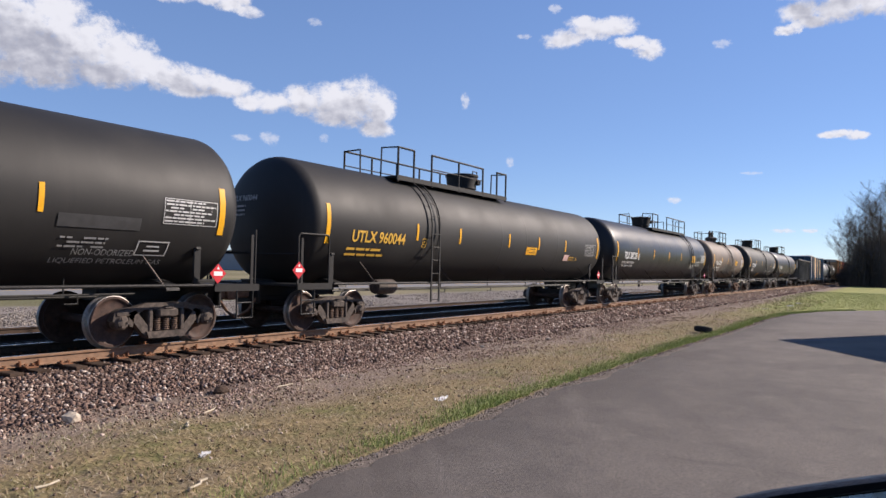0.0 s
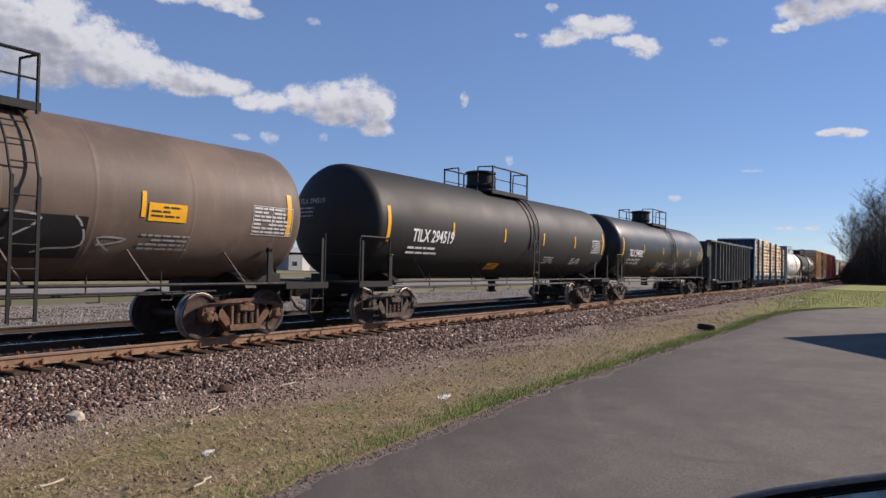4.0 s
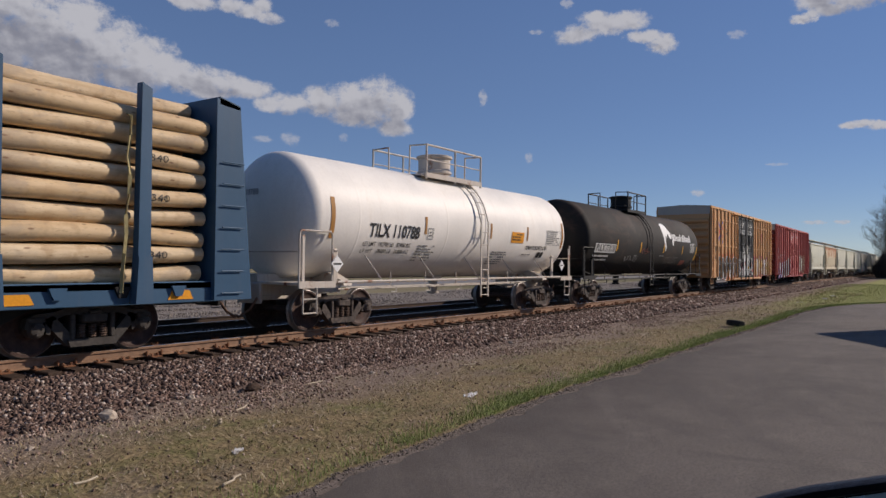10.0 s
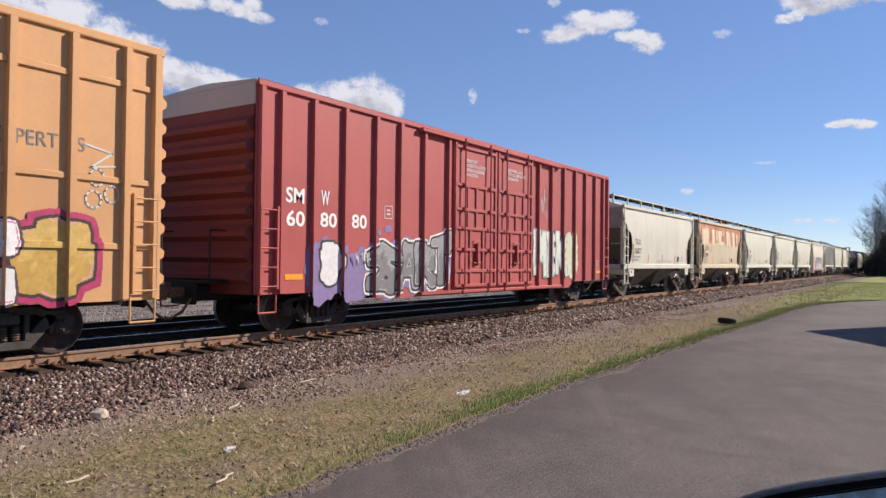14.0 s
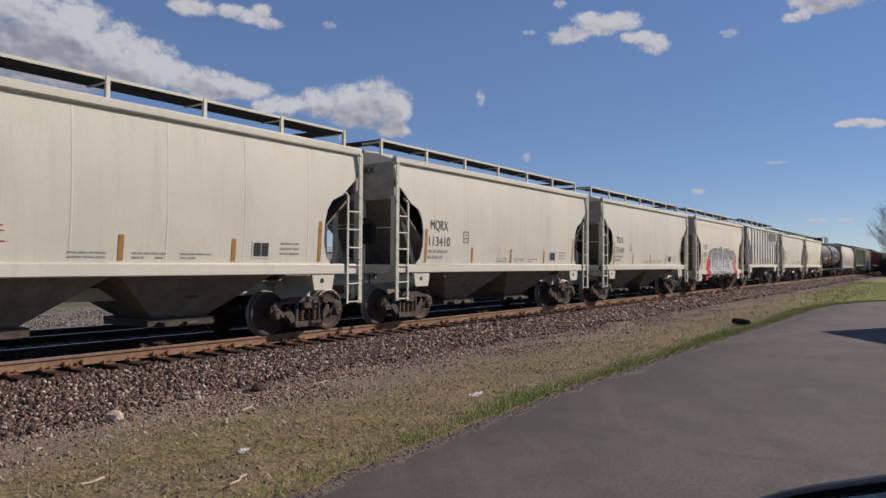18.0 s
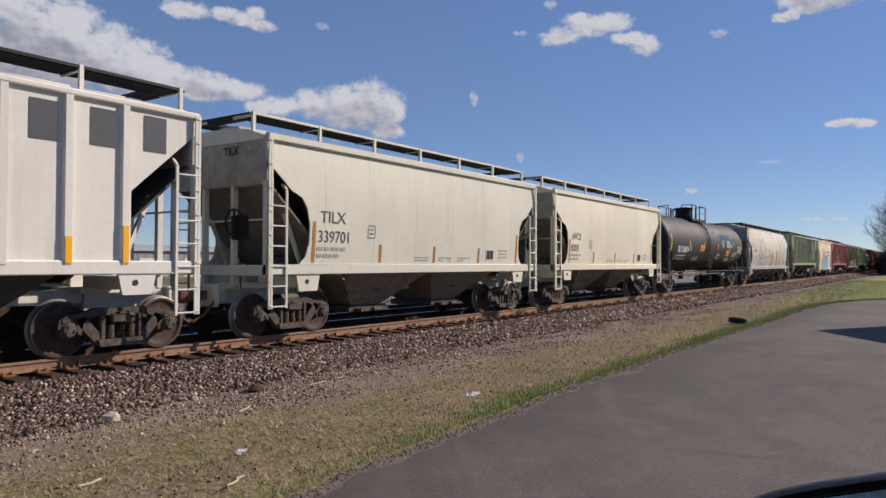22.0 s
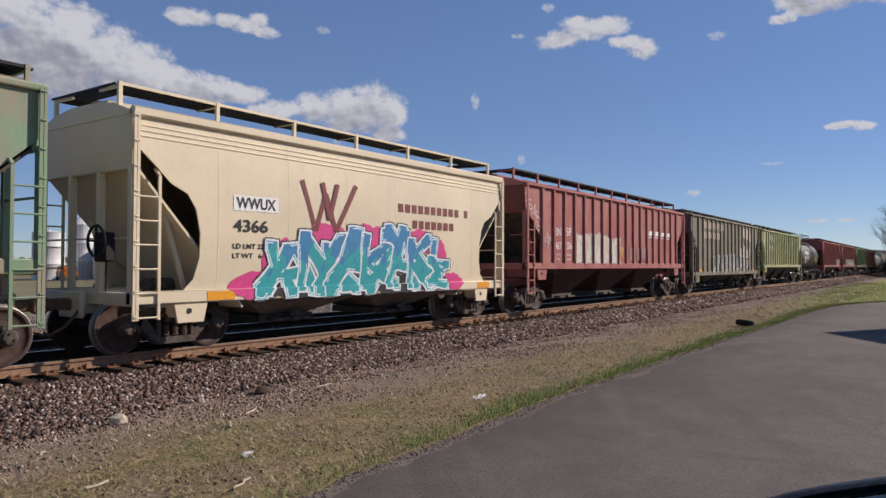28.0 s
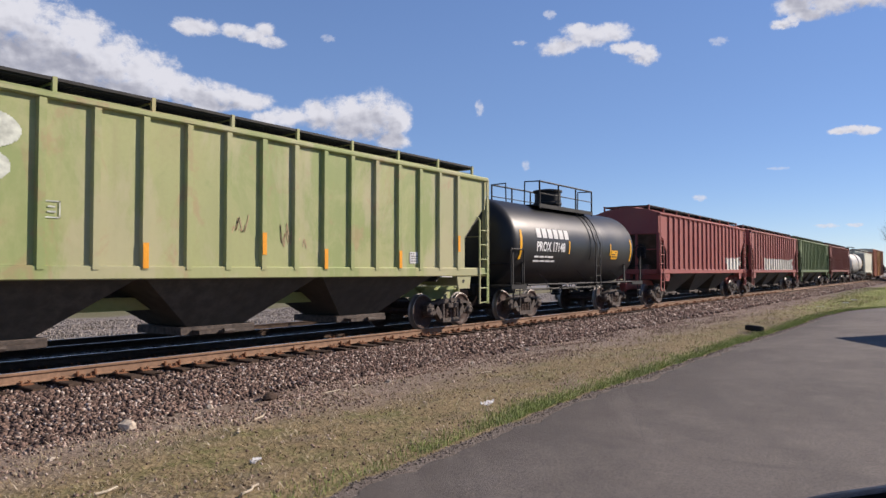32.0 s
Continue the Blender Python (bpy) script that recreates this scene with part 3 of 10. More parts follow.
def cloud(az, el, puffs, seed, dist, drift, grey, thin=1.0, label="white fair-weather cloud with a grey underside"):
    """A cloud about (az, el); the puffs' places and sizes, and its drift over the whole time, are in degrees."""
    k = dist * radians(1)
    puffs = [tuple(k * v for v in p) for p in puffs]
    x0, x1 = min(p[0] - 1.3 * p[2] for p in puffs), max(p[0] + 1.3 * p[2] for p in puffs)
    y0, y1 = min(p[1] - 1.4 * p[3] for p in puffs), max(p[1] + 1.4 * p[3] for p in puffs)
    at = (0, 0.25, 0.5, 0.75, 1)
    vs = [(x0 + (x1 - x0) * u, y0 + (y1 - y0) * v, -0.04 * k * (u - 0.5) ** 2) for v in at for u in at]
    fs = [(j * 5 + i, j * 5 + i + 1, j * 5 + i + 6, j * 5 + i + 5) for j in range(4) for i in range(4)]
    ob = raw("cloud", vs, fs, cloud_material(seed, puffs, min(62, 0.1 * (x1 - x0) + 14), grey, thin), label, "cloud", "structure")
    tagged(ob, "", "", "clouds")
    CLOUDS.append((ob, az, el, dist, drift))


def wisp(az, el, w, h, seed, dist, drift, thin):
    cloud(az, el, ((0, 0, w, h), (0.5 * w, 0.25 * h, 0.6 * w, 0.6 * h)), seed, dist, drift, 0.1, thin, "thin torn wisp of white cloud")


cloud(61.55, 15.08, ((5.2, -0.83, 4.72, 3.35), (1.42, 0.17, 4.46, 2.89), (-1.67, 0.09, 4.0, 2.47), (-4.03, -0.33, 2.81, 2.12), (-5.41, -0.69, 1.78, 1.59), (1.36, -1.62, 4.28, 1.94), (4.7, 2.47, 4.79, 2.47), (0.13, 1.9, 2.54, 1.76), (-2.79, -1.68, 3.15, 1.2)), 1, 2925, (1.55, -0.25), 0.7)
cloud(52.25, 13.39, ((2.32, 0.36, 1.58, 1.38), (0.88, 0.2, 2.01, 1.34), (-0.96, 0.07, 1.98, 1.1), (-2.68, -0.1, 1.89, 0.81), (0.33, -0.57, 1.7, 0.69)), 2, 2950, (1.55, -0.25), 0.55)
cloud(42.09, 12.41, ((6.06, -0.03, 1.19, 0.76), (4.21, 0.12, 2.16, 0.94), (1.73, 0.47, 2.2, 1.38), (-0.45, 0.44, 2.46, 1.6), (-2.65, 0.64, 2.44, 2.05), (-4.16, 0.19, 1.36, 1.87), (-3.94, -1.41, 1.63, 0.89), (-1.13, -0.66, 2.78, 0.98)), 3, 2975, (1.85, -0.5), 0.55)
cloud(50.54, 19.46, ((-0.6, -0.17, 1.34, 0.62), (-2.01, -0.48, 1.15, 0.54), (0.79, 0.12, 1.4, 0.58), (3.29, 0.14, 2.19, 0.75), (-1.58, 0.35, 0.85, 0.67)), 4, 3000, (1.25, -1.4), 0.25)
cloud(21.1, 18.56, ((1.85, -0.66, 2.04, 0.92), (-0.25, 0.01, 2.19, 1.05), (-2.16, 0.08, 1.72, 0.88), (0.61, 0.54, 1.41, 0.57)), 5, 3025, (3.4, -0.45), 0.35)
cloud(17.16, 17.19, ((0.66, 0.3, 1.62, 0.55), (-0.66, -0.31, 1.31, 0.85)), 6, 3050, (3.4, -0.45), 0.3)
cloud(3.06, 18.6, ((2.56, -0.04, 2.04, 0.83), (0.45, -0.16, 2.09, 1.14), (-1.61, -0.12, 1.84, 0.97), (1.87, -0.81, 1.51, 0.52), (-3.5, -0.27, 2.08, 1.24), (0.52, 1.31, 3.84, 0.97)), 7, 3075, (3.3, 0.15), 0.5)
cloud(6.4, 17.52, ((0.27, -0.1, 1.07, 0.44), (-0.27, 0.1, 0.51, 0.37)), 8, 3100, (3.3, 0.15), 0.2)
cloud(3.14, 9.92, ((0.8, 0.03, 0.95, 0.31), (-0.82, -0.12, 0.96, 0.35), (0.04, 0.09, 1.39, 0.31)), 9, 3125, (2.6, -0.15), 0.15)
wisp(14.45, 5.51, 0.58, 0.29, 10, 3150, (1.5, 0), 0.7)
wisp(6.79, 3.19, 0.89, 0.19, 11, 3175, (0.6, 0), 0.8)
wisp(5.11, 3.18, 0.58, 0.18, 12, 3200, (0.6, 0), 0.8)
wisp(30.96, 13.24, 0.37, 0.78, 13, 3225, (2, -0.3), 0.6)
wisp(46.49, 9.68, 0.82, 0.6, 14, 3250, (1.6, -0.4), 0.55)
wisp(48.63, 9.62, 0.8, 0.3, 15, 3275, (1.6, -0.4), 0.5)
wisp(23.86, 20.14, 0.54, 0.4, 16, 3300, (3.4, -0.3), 0.55)
wisp(26.31, 18.18, 0.59, 0.23, 17, 3325, (3.4, -0.3), 0.5)
wisp(11.19, 16.94, 0.71, 0.4, 18, 3350, (3.3, 0), 0.45)
wisp(27.24, 8.49, 0.36, 0.5, 19, 3375, (2, -0.1), 0.5)
wisp(8.96, 7.44, 0.84, 0.15, 20, 3400, (1.5, 0), 0.4)
wisp(43.23, 18.66, 0.62, 0.35, 21, 3425, (2, -0.6), 0.4)
wisp(42.27, 9.97, 0.4, 0.4, 22, 3450, (1.8, -0.3), 0.4)
# ---- rolling stock: parts that all cars share ----
TRAIN = []  # (thing, x of its middle at 0 s)
WHEELSETS = []  # (wheelset, x in its truck, car's middle)


def travelled(t):
    return 13.4616 * t + 0.0049 * t * t


def put_text(geo, s, x, z, size, place, width=None, slant=0.0, bold=0.03):
    """Adds lettering to geo; place(u, v) gives the point for a place u along and v up from the text's start."""
    cu = bpy.data.curves.new("letters", "FONT")
    cu.body, cu.size, cu.resolution_u, cu.offset = s, size / 0.69, 3, size * bold
    ob = bpy.data.objects.new("letters", cu)
    me = ob.to_mesh()
    co = [v.co.copy() for v in me.vertices]
    fs = [tuple(p.vertices) for p in me.polygons]
    ob.to_mesh_clear()
    bpy.data.objects.remove(ob)
    bpy.data.curves.remove(cu)
    if not co:
        return geo
    lo, hi = min(c.x for c in co), max(c.x for c in co)
    k = width / (hi - lo) if width else 1.0
    return geo.add([place(x + (c.x - lo) * k + slant * c.y, z + c.y) for c in co], fs)


def on_side(y):
    return lambda u, v: (u, y, v)


def on_tank(zc, r):
    def place(u, v):
        # v is measured up the curved plate from its middle height
        a = v / r
        return u, -r * math.cos(a), zc + r * math.sin(a)
    return place


def patch(geo, x0, x1, v0, v1, place, n=4):
    vs = [place(x, v0 + (v1 - v0) * i / n) for i in range(n + 1) for x in (x0, x1)]
    return geo.add(vs, [(2 * i, 2 * i + 1, 2 * i + 3, 2 * i + 2) for i in range(n)])


def bars(geo, x, v, rows, height, width, place, seed=1, fill=0.42):
    """Small print that cannot be read: broken bars, row under row."""
    rng = random.Random(seed)
    for i in range(rows):
        u, end = x, x + width * rng.uniform(0.75, 1.0)
        while u < end:
            w = min(rng.uniform(0.8, 3.0) * height, end - u)
            if rng.random() < 0.88:
                patch(geo, u, u + w, v - (i + fill) * height, v - i * height, place, 1)
            u += w + 0.35 * height
    return geo


def truck_meshes(mat, tag):
    out = {}
    for key, s in (("near", -1), ("far", 1)):
        g = Geo()
        y0, y1 = s * 0.92, s * 1.08
        g.prism([(-1.06, .48), (-1.03, .62), (-.9, .69), (-.62, .71), (-.42, .78), (.42, .78), (.62, .71), (.9, .69), (1.03, .62), (1.06, .48), (.99, .46), (.96, .57), (.8, .6), (.66, .57), (.45, .66), (-.45, .66), (-.66, .57), (-.8, .6), (-.96, .57), (-.99, .46)], y0, y1)
        for m in (-1, 1):
            g.prism([(m * .8, .6), (m * .62, .66), (m * .30, .28), (m * .36, .15), (m * .44, .2)][::m], y0, y1)
            g.prism([(m * .64, .58), (m * .76, .58), (m * .74, .38), (m * .68, .36)][::m], y0 + s * .01, y1)
            g.box(m * .33, s * 1.0, .47, .09, .2, .42, None, .02)
            g.box(m * .89, s * 1.0, .60, .24, .2, .09, None, .02)
        g.prism([(-.42, .27), (.42, .27), (.38, .15), (-.38, .15)], s * 0.90, s * 1.12)
        g.box(0, s * 1.08, .60, .42, .16, .16, None, .03)
        g.box(0, s * 1.12, .69, .2, .1, .06, None, .02)
        out[key] = g.mesh("side_frame", mat)
        sp = Geo()
        for k in (-.18, 0, .18):
            prof = [(.27, .02)]
            for j in range(6):
                z = .285 + j * .038
                prof += [(z, .055), (z + .01, .075), (z + .022, .055)]
            sp.lathe(prof, "z", 8, (k, s * 1.05, 0))
        out["spring_" + key] = sp.mesh("spring_nest", M_SPRING)
    b = Geo()
    b.box(0, 0, .58, .36, 2.0, .24, None, .04)
    b.rod((0, 0, .68), (0, 0, .80), .2, 12)
    for m in (-1, 1):
        b.box(m * .40, 0, .36, .07, 1.5, .10, None, .01)
        b.bar((m * .40, 0, .36), (0, 0, .50), .05)
        for s in (-1, 1):
            b.box(m * .45, s * .755, .42, .06, .1, .3, None, .01)
    out["bolster"] = b.mesh("truck", mat)
    w = Geo()
    w.lathe([(-.93, .0), (-.93, .08), (-.62, .09), (-.2, .075), (.2, .075), (.62, .09), (.93, .08), (.93, .0)], "y", 10)
    for s in (-1, 1):
        y = lambda v: s * v
        w.mark = 0
        w.lathe([(y(.845), .09), (y(.845), .15), (y(.80), .19), (y(.785), .30), (y(.80), .375), (y(.828), .40), (y(.828), .44)], "y", 28)
        w.lathe([(y(.685), .485), (y(.69), .40), (y(.74), .36), (y(.755), .2), (y(.70), .15), (y(.70), .09)], "y", 28)
        w.mark = 1
        w.lathe([(y(.828), .44), (y(.822), .452), (y(.735), .457), (y(.72), .475), (y(.705), .487), (y(.685), .485)], "y", 28)
        w.mark = 2
        w.lathe([(y(.90), .12), (y(.91), .135), (y(1.08), .135), (y(1.10), .11), (y(1.135), .10), (y(1.145), .06), (y(1.145), .0)], "y", 14)
        for a in range(3):
            c, d = .07 * math.cos(a * 2.094), .07 * math.sin(a * 2.094)
            w.rod((c, s * 1.13, d), (c, s * 1.165, d), .022, 6)
    out["wheelset"] = w.mesh("wheelset", [M_WHEEL, M_RIM, mat])
    return out


TRUCKS = {"dark": truck_meshes(M_TRUCK, "dark"), "rusty": truck_meshes(M_RUSTY, "rusty"), "black": truck_meshes(plain("black_cast_steel", (0.066, 0.058, 0.051), 0.7, 0, 12, 0.4), "black")}


def add_truck(car, x, style):
    k = TRUCKS[style]
    t = part("truck", k["bolster"], None, car)
    t.location = (x, 0, 0)
    for key in ("near", "far"):
        part("side_frame", k[key], None, t)
        part("spring_nest", k["spring_" + key], None, t)
    for s in (-.89, .89):
        w = part("wheelset", k["wheelset"], None, t)
        w.location = (s, 0, .457)
        WHEELSETS.append((w, s, car, x))


def add_coupler(car, x_in, x_out, mat):
    """Draft sill and knuckle coupler that reach from the body to the neighbour's coupler."""
    s = 1 if x_out > 0 else -1
    g = Geo()
    a, b = sorted((x_in, x_out - s * .55))
    g.span(a, b, -.22, .22, .68, 1.02, .02)
    g.span(x_out - s * .60 if s > 0 else x_out + .50, x_out - .50 if s > 0 else x_out + .60, -.38, .38, .62, 1.08, .03)
    part("draft_sill", g, mat, car)
    c = Geo()
    c.span(*sorted((x_out - s * .55, x_out - s * .12)), -.09, .09, .76, .96, .03)
    c.box(x_out - s * .02, s * -.06, .86, .26, .22, .28, None, .05)
    c.box(x_out + s * .06, s * .11, .86, .22, .10, .27, None, .03)
    c.pipe([(x_out - s * .5, -.3, .74), (x_out - s * .3, -.3, .5), (x_out - s * .05, -.26, .36), (x_out, -.2, .40)], .028)
    part("coupler", c, M_RUSTY, car)


def begin(name, label, front, rear, ahead, behind, truck_in, style="dark", body=M_STEEL, group=""):
    """A railcar whose body reaches from front to rear along the train; ahead and behind are its coupling points."""
    xc = (front + rear) / 2
    car = tagged(new(name), label, "railcar", group or "cars of the freight train")
    car.empty_display_size = 0.5
    car.location = (xc, TRACK_Y, 0)
    TRAIN.append((car, xc))
    h = (rear - front) / 2
    for s in (-1, 1):
        add_truck(car, s * (h - truck_in), style)
    add_coupler(car, -(h - truck_in) + .2, ahead - xc, body)
    add_coupler(car, h - truck_in - .2, behind - xc, body)
    return car, h


def ladder(geo, x, y, z0, z1, w, step=0.36, r=0.016, along="x"):
    o = (w / 2, 0) if along == "x" else (0, w / 2)
    for s in (-1, 1):
        geo.box(x + s * o[0], y + s * o[1], (z0 + z1) / 2, .05, .03, z1 - z0)
    n = max(2, round((z1 - z0) / step))
    for i in range(n):
        z = z0 + .06 + (z1 - z0 - .12) * i / (n - 1)
        geo.rod((x - o[0], y - o[1] - .02, z), (x + o[0], y + o[1] - .02, z), r, 6)
    return geo


# ---- tank cars ----
M_ORANGE_NOTICE = plain("orange_notice", (0.8, 0.33, 0.02), .5, 0, 30, .15)


def tank_car(label, front, rear, ahead, behind, r=1.5, top=4.15, mat=None, steel=None, style="dark", dome="lid", dome_at=None, walk_len=2.6, walk_at=0.0,
             ladder_at=0.3, stripes=(), mark="", mark_mat=None, mark_x=1.15, mark_v=-.48, mark_w=2.05, mark_size=0.33, data=(), seams=(), panels=(), braces=5, rail=True, trucks=1.05, notices=(), words=(), openings=None, reservoir=False):
    """A tank car. front and rear are the ends of the tank's straight part."""
    mat, steel = mat or M_BLACK, steel or M_STEEL
    car, h = begin("tank_car", label, front, rear, ahead, behind, trucks, style, steel)
    zc = top - r
    head = 0.62 if r > 1.3 else 0.5
    prof = [(-h - head * math.cos(a), r * math.sin(a)) for a in [i * math.pi / 20 for i in range(11)]]
    for s in sorted(seams):
        x = -h + s
        prof += [(x - .06, r), (x - .035, r), (x - .01, r + .004), (x + .01, r + .004), (x + .035, r), (x + .06, r)]
    prof += [(h + head * math.cos(a), r * math.sin(a)) for a in [i * math.pi / 20 for i in range(10, -1, -1)]]
    part("tank", Geo().lathe(prof, "x", 56, (0, 0, zc)), mat, car)
    place = on_tank(zc, r + .012)
    for x, v, w, hh in stripes:
        part("reflective_stripe", patch(Geo(), -h + x - w / 2, -h + x + w / 2, v - hh / 2, v + hh / 2, place), M_YELLOW, car, "yellow reflective stripe")
    if mark:
        put_text(g := Geo(), mark, -h + mark_x, mark_v, mark_size, place, mark_w)
        part("reporting_mark", g, mark_mat or M_WHITE, car, "painted reporting mark and number", False)
        g = Geo()
        for i, line in enumerate(data):
            put_text(g, line, -h + mark_x - .12, mark_v - .25 - .19 * i, .115, place, mark_w * .93, 0, .015)
        if not data:
            bars(g, -h + mark_x - .1, mark_v - .16, 2, .15, 1.7, place, 3)
        part("load_data", g, mark_mat or M_WHITE, car, "two rows of small stencilled print", False)
        endp = lambda u, v: (-h - head * math.sqrt(max(0, 1 - (u * u + v * v) / (r * r))) - .012, -u, zc + v)
        put_text(g := Geo(), mark, 0, .42, .13, lambda u, v: endp(u - .95, v), 1.0)
        part("end_mark", bars(g, 0, .32, 3, .1, .7, lambda u, v: endp(u - .95, v), 5), M_FADED, car, "small faded print on the tank end", False)
    for i, (x, v, w, rows, hh, pm) in enumerate(panels):
        part("stencil_panel", bars(Geo(), -h + x, v, rows, hh, w, place, 11 + i, 0.62), pm, car, "rows of stencilled small print", False)
    for x, v, w, hh, pm, lab in notices:
        part("notice", patch(Geo(), -h + x, -h + x + w, v - hh, v, place), pm, car, lab)
        if pm in (M_YELLOW, M_ORANGE_NOTICE):
            part("notice_print", bars(Geo(), -h + x + .05, v - .05, 3, (hh - .08) / 3, w - .1, on_tank(zc, r + .016), 17, .45), M_INK, car, "rows of small dark print", False)
    for s, x, v, size, w, wm in words:
        put_text(g := Geo(), s, -h + x, v, size, place, w, 0, 0)
        part("lettering", g, wm, car, "stencilled words", False)
    # underframe
    for s in (-1, 1):
        u = Geo()
        xt = s * (h - trucks)
        u.prism([(-1.25, 1.0), (1.25, 1.0), (1.2, 1.1), (.75, zc - r * .9), (-.75, zc - r * .9), (-1.2, 1.1)], xt - .14, xt + .14, "x")
        u.span(*sorted((s * (h - 1.9), s * (h + .75))), -.24, .24, .78, zc - r + .12, .02)
        part("bolster", u, steel, car)
    for s in (-1, 1):
        p = Geo()
        a, b = sorted((s * (h - .35), s * (abs(ahead - car.location.x if s < 0 else behind - car.location.x) - .55)))
        p.span(a, b, -1.5, 1.5, 1.04, 1.10, .01)
        p.span(a, b, -1.53, -1.49, .98, 1.12)
        part("end_platform", p, steel, car)
        q = Geo()
        for sy in (-1, 1):
            xa, xb = a + .06, b - .06
            q.pipe([(xa, sy * 1.46, 1.1), (xa, sy * 1.46, 2.12), (xa + .05, sy * 1.46, 2.2), (xb - .05, sy * 1.46, 2.2), (xb, sy * 1.46, 2.12), (xb, sy * 1.46, 1.1)][:6] if sy < 0 and s < 0 else [(xb if s > 0 else xa, sy * 1.46, 1.1), (xb if s > 0 else xa, sy * 1.46, 2.2)], .022)
            xs = xb if s > 0 else xa
            q.pipe([(xs - s * .08, sy * 1.5, 1.05), (xs - s * .08, sy * 1.5, .45), (xs - s * .48, sy * 1.5, .45), (xs - s * .48, sy * 1.5, 1.05)], .018)
            q.rod((xs - s * .08, sy * 1.5, .75), (xs - s * .48, sy * 1.5, .75), .016, 6)
            q.box(xs - s * .1, sy * 1.47, 1.55, .07, .03, 1.1)
        xs = b - .06 if s > 0 else a + .06
        q.pipe([(xs, -1.4, 1.75), (xs, 1.4, 1.75)], .018)
        part("end_railing", q, steel, car)
    if rail:
        q = Geo()
        for sy in (-1, 1):
            q = Geo()
            q.rod((-h + .4, sy * 1.52, 1.10), (h - .4, sy * 1.52, 1.10), .03, 8)
            part("side_rail", q, steel, car)
        for i in range(braces):
            x = -h + 1.9 + (2 * h - 3.4) * i / max(1, braces - 1)
            zt = zc - r * .62
            part("rail_brace", Geo().bar((x - .16, -r * .79, zt), (x + .05, -1.51, 1.11), .05, .02), M_TRUCK if steel == M_STEEL else steel, car)
    for s in (-1, 1):
        xx = s * (h - trucks * .55)
        ww = Geo()
        ww.box(xx, -1.27, 1.42, .16, .05, .72, None, .015)
        ww.bar((xx - .02, -1.3, 1.76), (xx - .02, -r * .86, 1.8), .1)
        part("saddle_post", ww, steel, car)
    # brake gear
    b = Geo()
    if reservoir:
        b.lathe([(-h + 2.35, 0), (-h + 2.35, .17), (-h + 2.42, .19), (-h + 3.05, .19), (-h + 3.12, .17), (-h + 3.12, 0)], "x", 14, (0, -1.18, 1.0))
        part("air_reservoir", b, M_TRUCK, car)
    b = Geo()
    b.rod((-h + 1.5, -.75, .93), (h - 1.5, -.75, .93), .02, 6)
    b.rod((-h + 1.5, -.5, .88), (h - 1.5, -.5, .88), .025, 6)
    for i in range(5):
        x = -h + 3.2 + (2 * h - 6) * i / 4
        b.pipe([(x, -.75, .93), (x, -.75, zc - r + .15)], .016)
        b.pipe([(x + .25, -.75, .93), (x + .25, -.75, .78), (x + .02, -.75, .78)], .014)
    part("brake_pipe", b, steel, car)
    b = Geo()
    b.lathe([(zc - r + .05, .28), (zc - r - .08, .26), (zc - r - .12, .14), (.72, .13), (.70, .18), (.64, .18), (.62, .0)], "z", 16, (ladder_at - .35, 0, 0))
    part("outlet_valve", b, steel, car)
    # ladder, top platform and fittings
    l = Geo()
    xl = ladder_at
    l.span(xl - .22, xl - .17, -1.60, -1.57, .58, zc + .15)
    l.span(xl + .17, xl + .22, -1.60, -1.57, .58, zc + .15)
    for k in range(8):
        z = .64 + k * .36
        if z < zc:
            l.rod((xl - .2, -1.59, z), (xl + .2, -1.59, z), .014, 6)
    arc = [i * 0.12 for i in range(2, 11)]
    for sx in (-.2, .2):
        l.pipe([(xl + sx, -1.585, zc + .1)] + [(xl + sx, -(r + .1) * math.cos(a), zc + (r + .1) * math.sin(a)) for a in arc], .02)
    for a in arc[::2]:
        l.rod((xl - .2, -(r + .1) * math.cos(a), zc + (r + .1) * math.sin(a)), (xl + .2, -(r + .1) * math.cos(a), zc + (r + .1) * math.sin(a)), .013, 6)
    part("ladder", l, steel, car)
    ring = Geo()
    for sx in (-.28, .28):
        ring.add([(xl + sx + d, -(r + o) * math.cos(a), zc + (r + o) * math.sin(a)) for a in [i * .1 - .35 for i in range(20)] for d, o in ((-.03, .004), (0, .018), (.03, .004))],
                 [(3 * i + j, 3 * i + j + 1, 3 * i + j + 4, 3 * i + j + 3) for i in range(19) for j in (0, 1)])
    part("ladder_band", ring, mat, car)
    x0, x1 = walk_at - walk_len / 2, walk_at + walk_len / 2
    p = Geo()
    for sy in (-1, 1):
        p.span(x0, x1, sy * .42, sy * .95, top - .12, top - .06, .01)
        p.span(x0, x1, sy * .93, sy * .97, top - .17, top - .04)
    part("top_platform", p, steel, car)
    zr = top + .72
    # railing round the platform; on the ladder's side it may be open in the middle
    for sy, spans in ((-.95, openings or ((x0, x1),)), (.95, ((x0, x1),))):
        for a, b in spans:
            q = Geo()
            n = max(1, round((b - a - .1) / 1.4))
            for i in range(n + 1):
                q.rod((a + .05 + (b - a - .1) * i / n, sy, top - .22), (a + .05 + (b - a - .1) * i / n, sy, zr), .03, 6)
            q.pipe([(a + .05, sy, zr), (b - .05, sy, zr)], .03)
            if b - a > 1:
                q.pipe([(a + .05, sy, top + .32), (b - .05, sy, top + .32)], .018)
            for x, edge in ((a + .05, x0), (b - .05, x1)):
                if abs(x - edge) < .2:
                    q.pipe([(x, sy, zr), (x, sy * .4, zr + .02), (x, sy * .38, top - .05)], .022)
            part("platform_railing", q, steel, car)
    d = Geo()
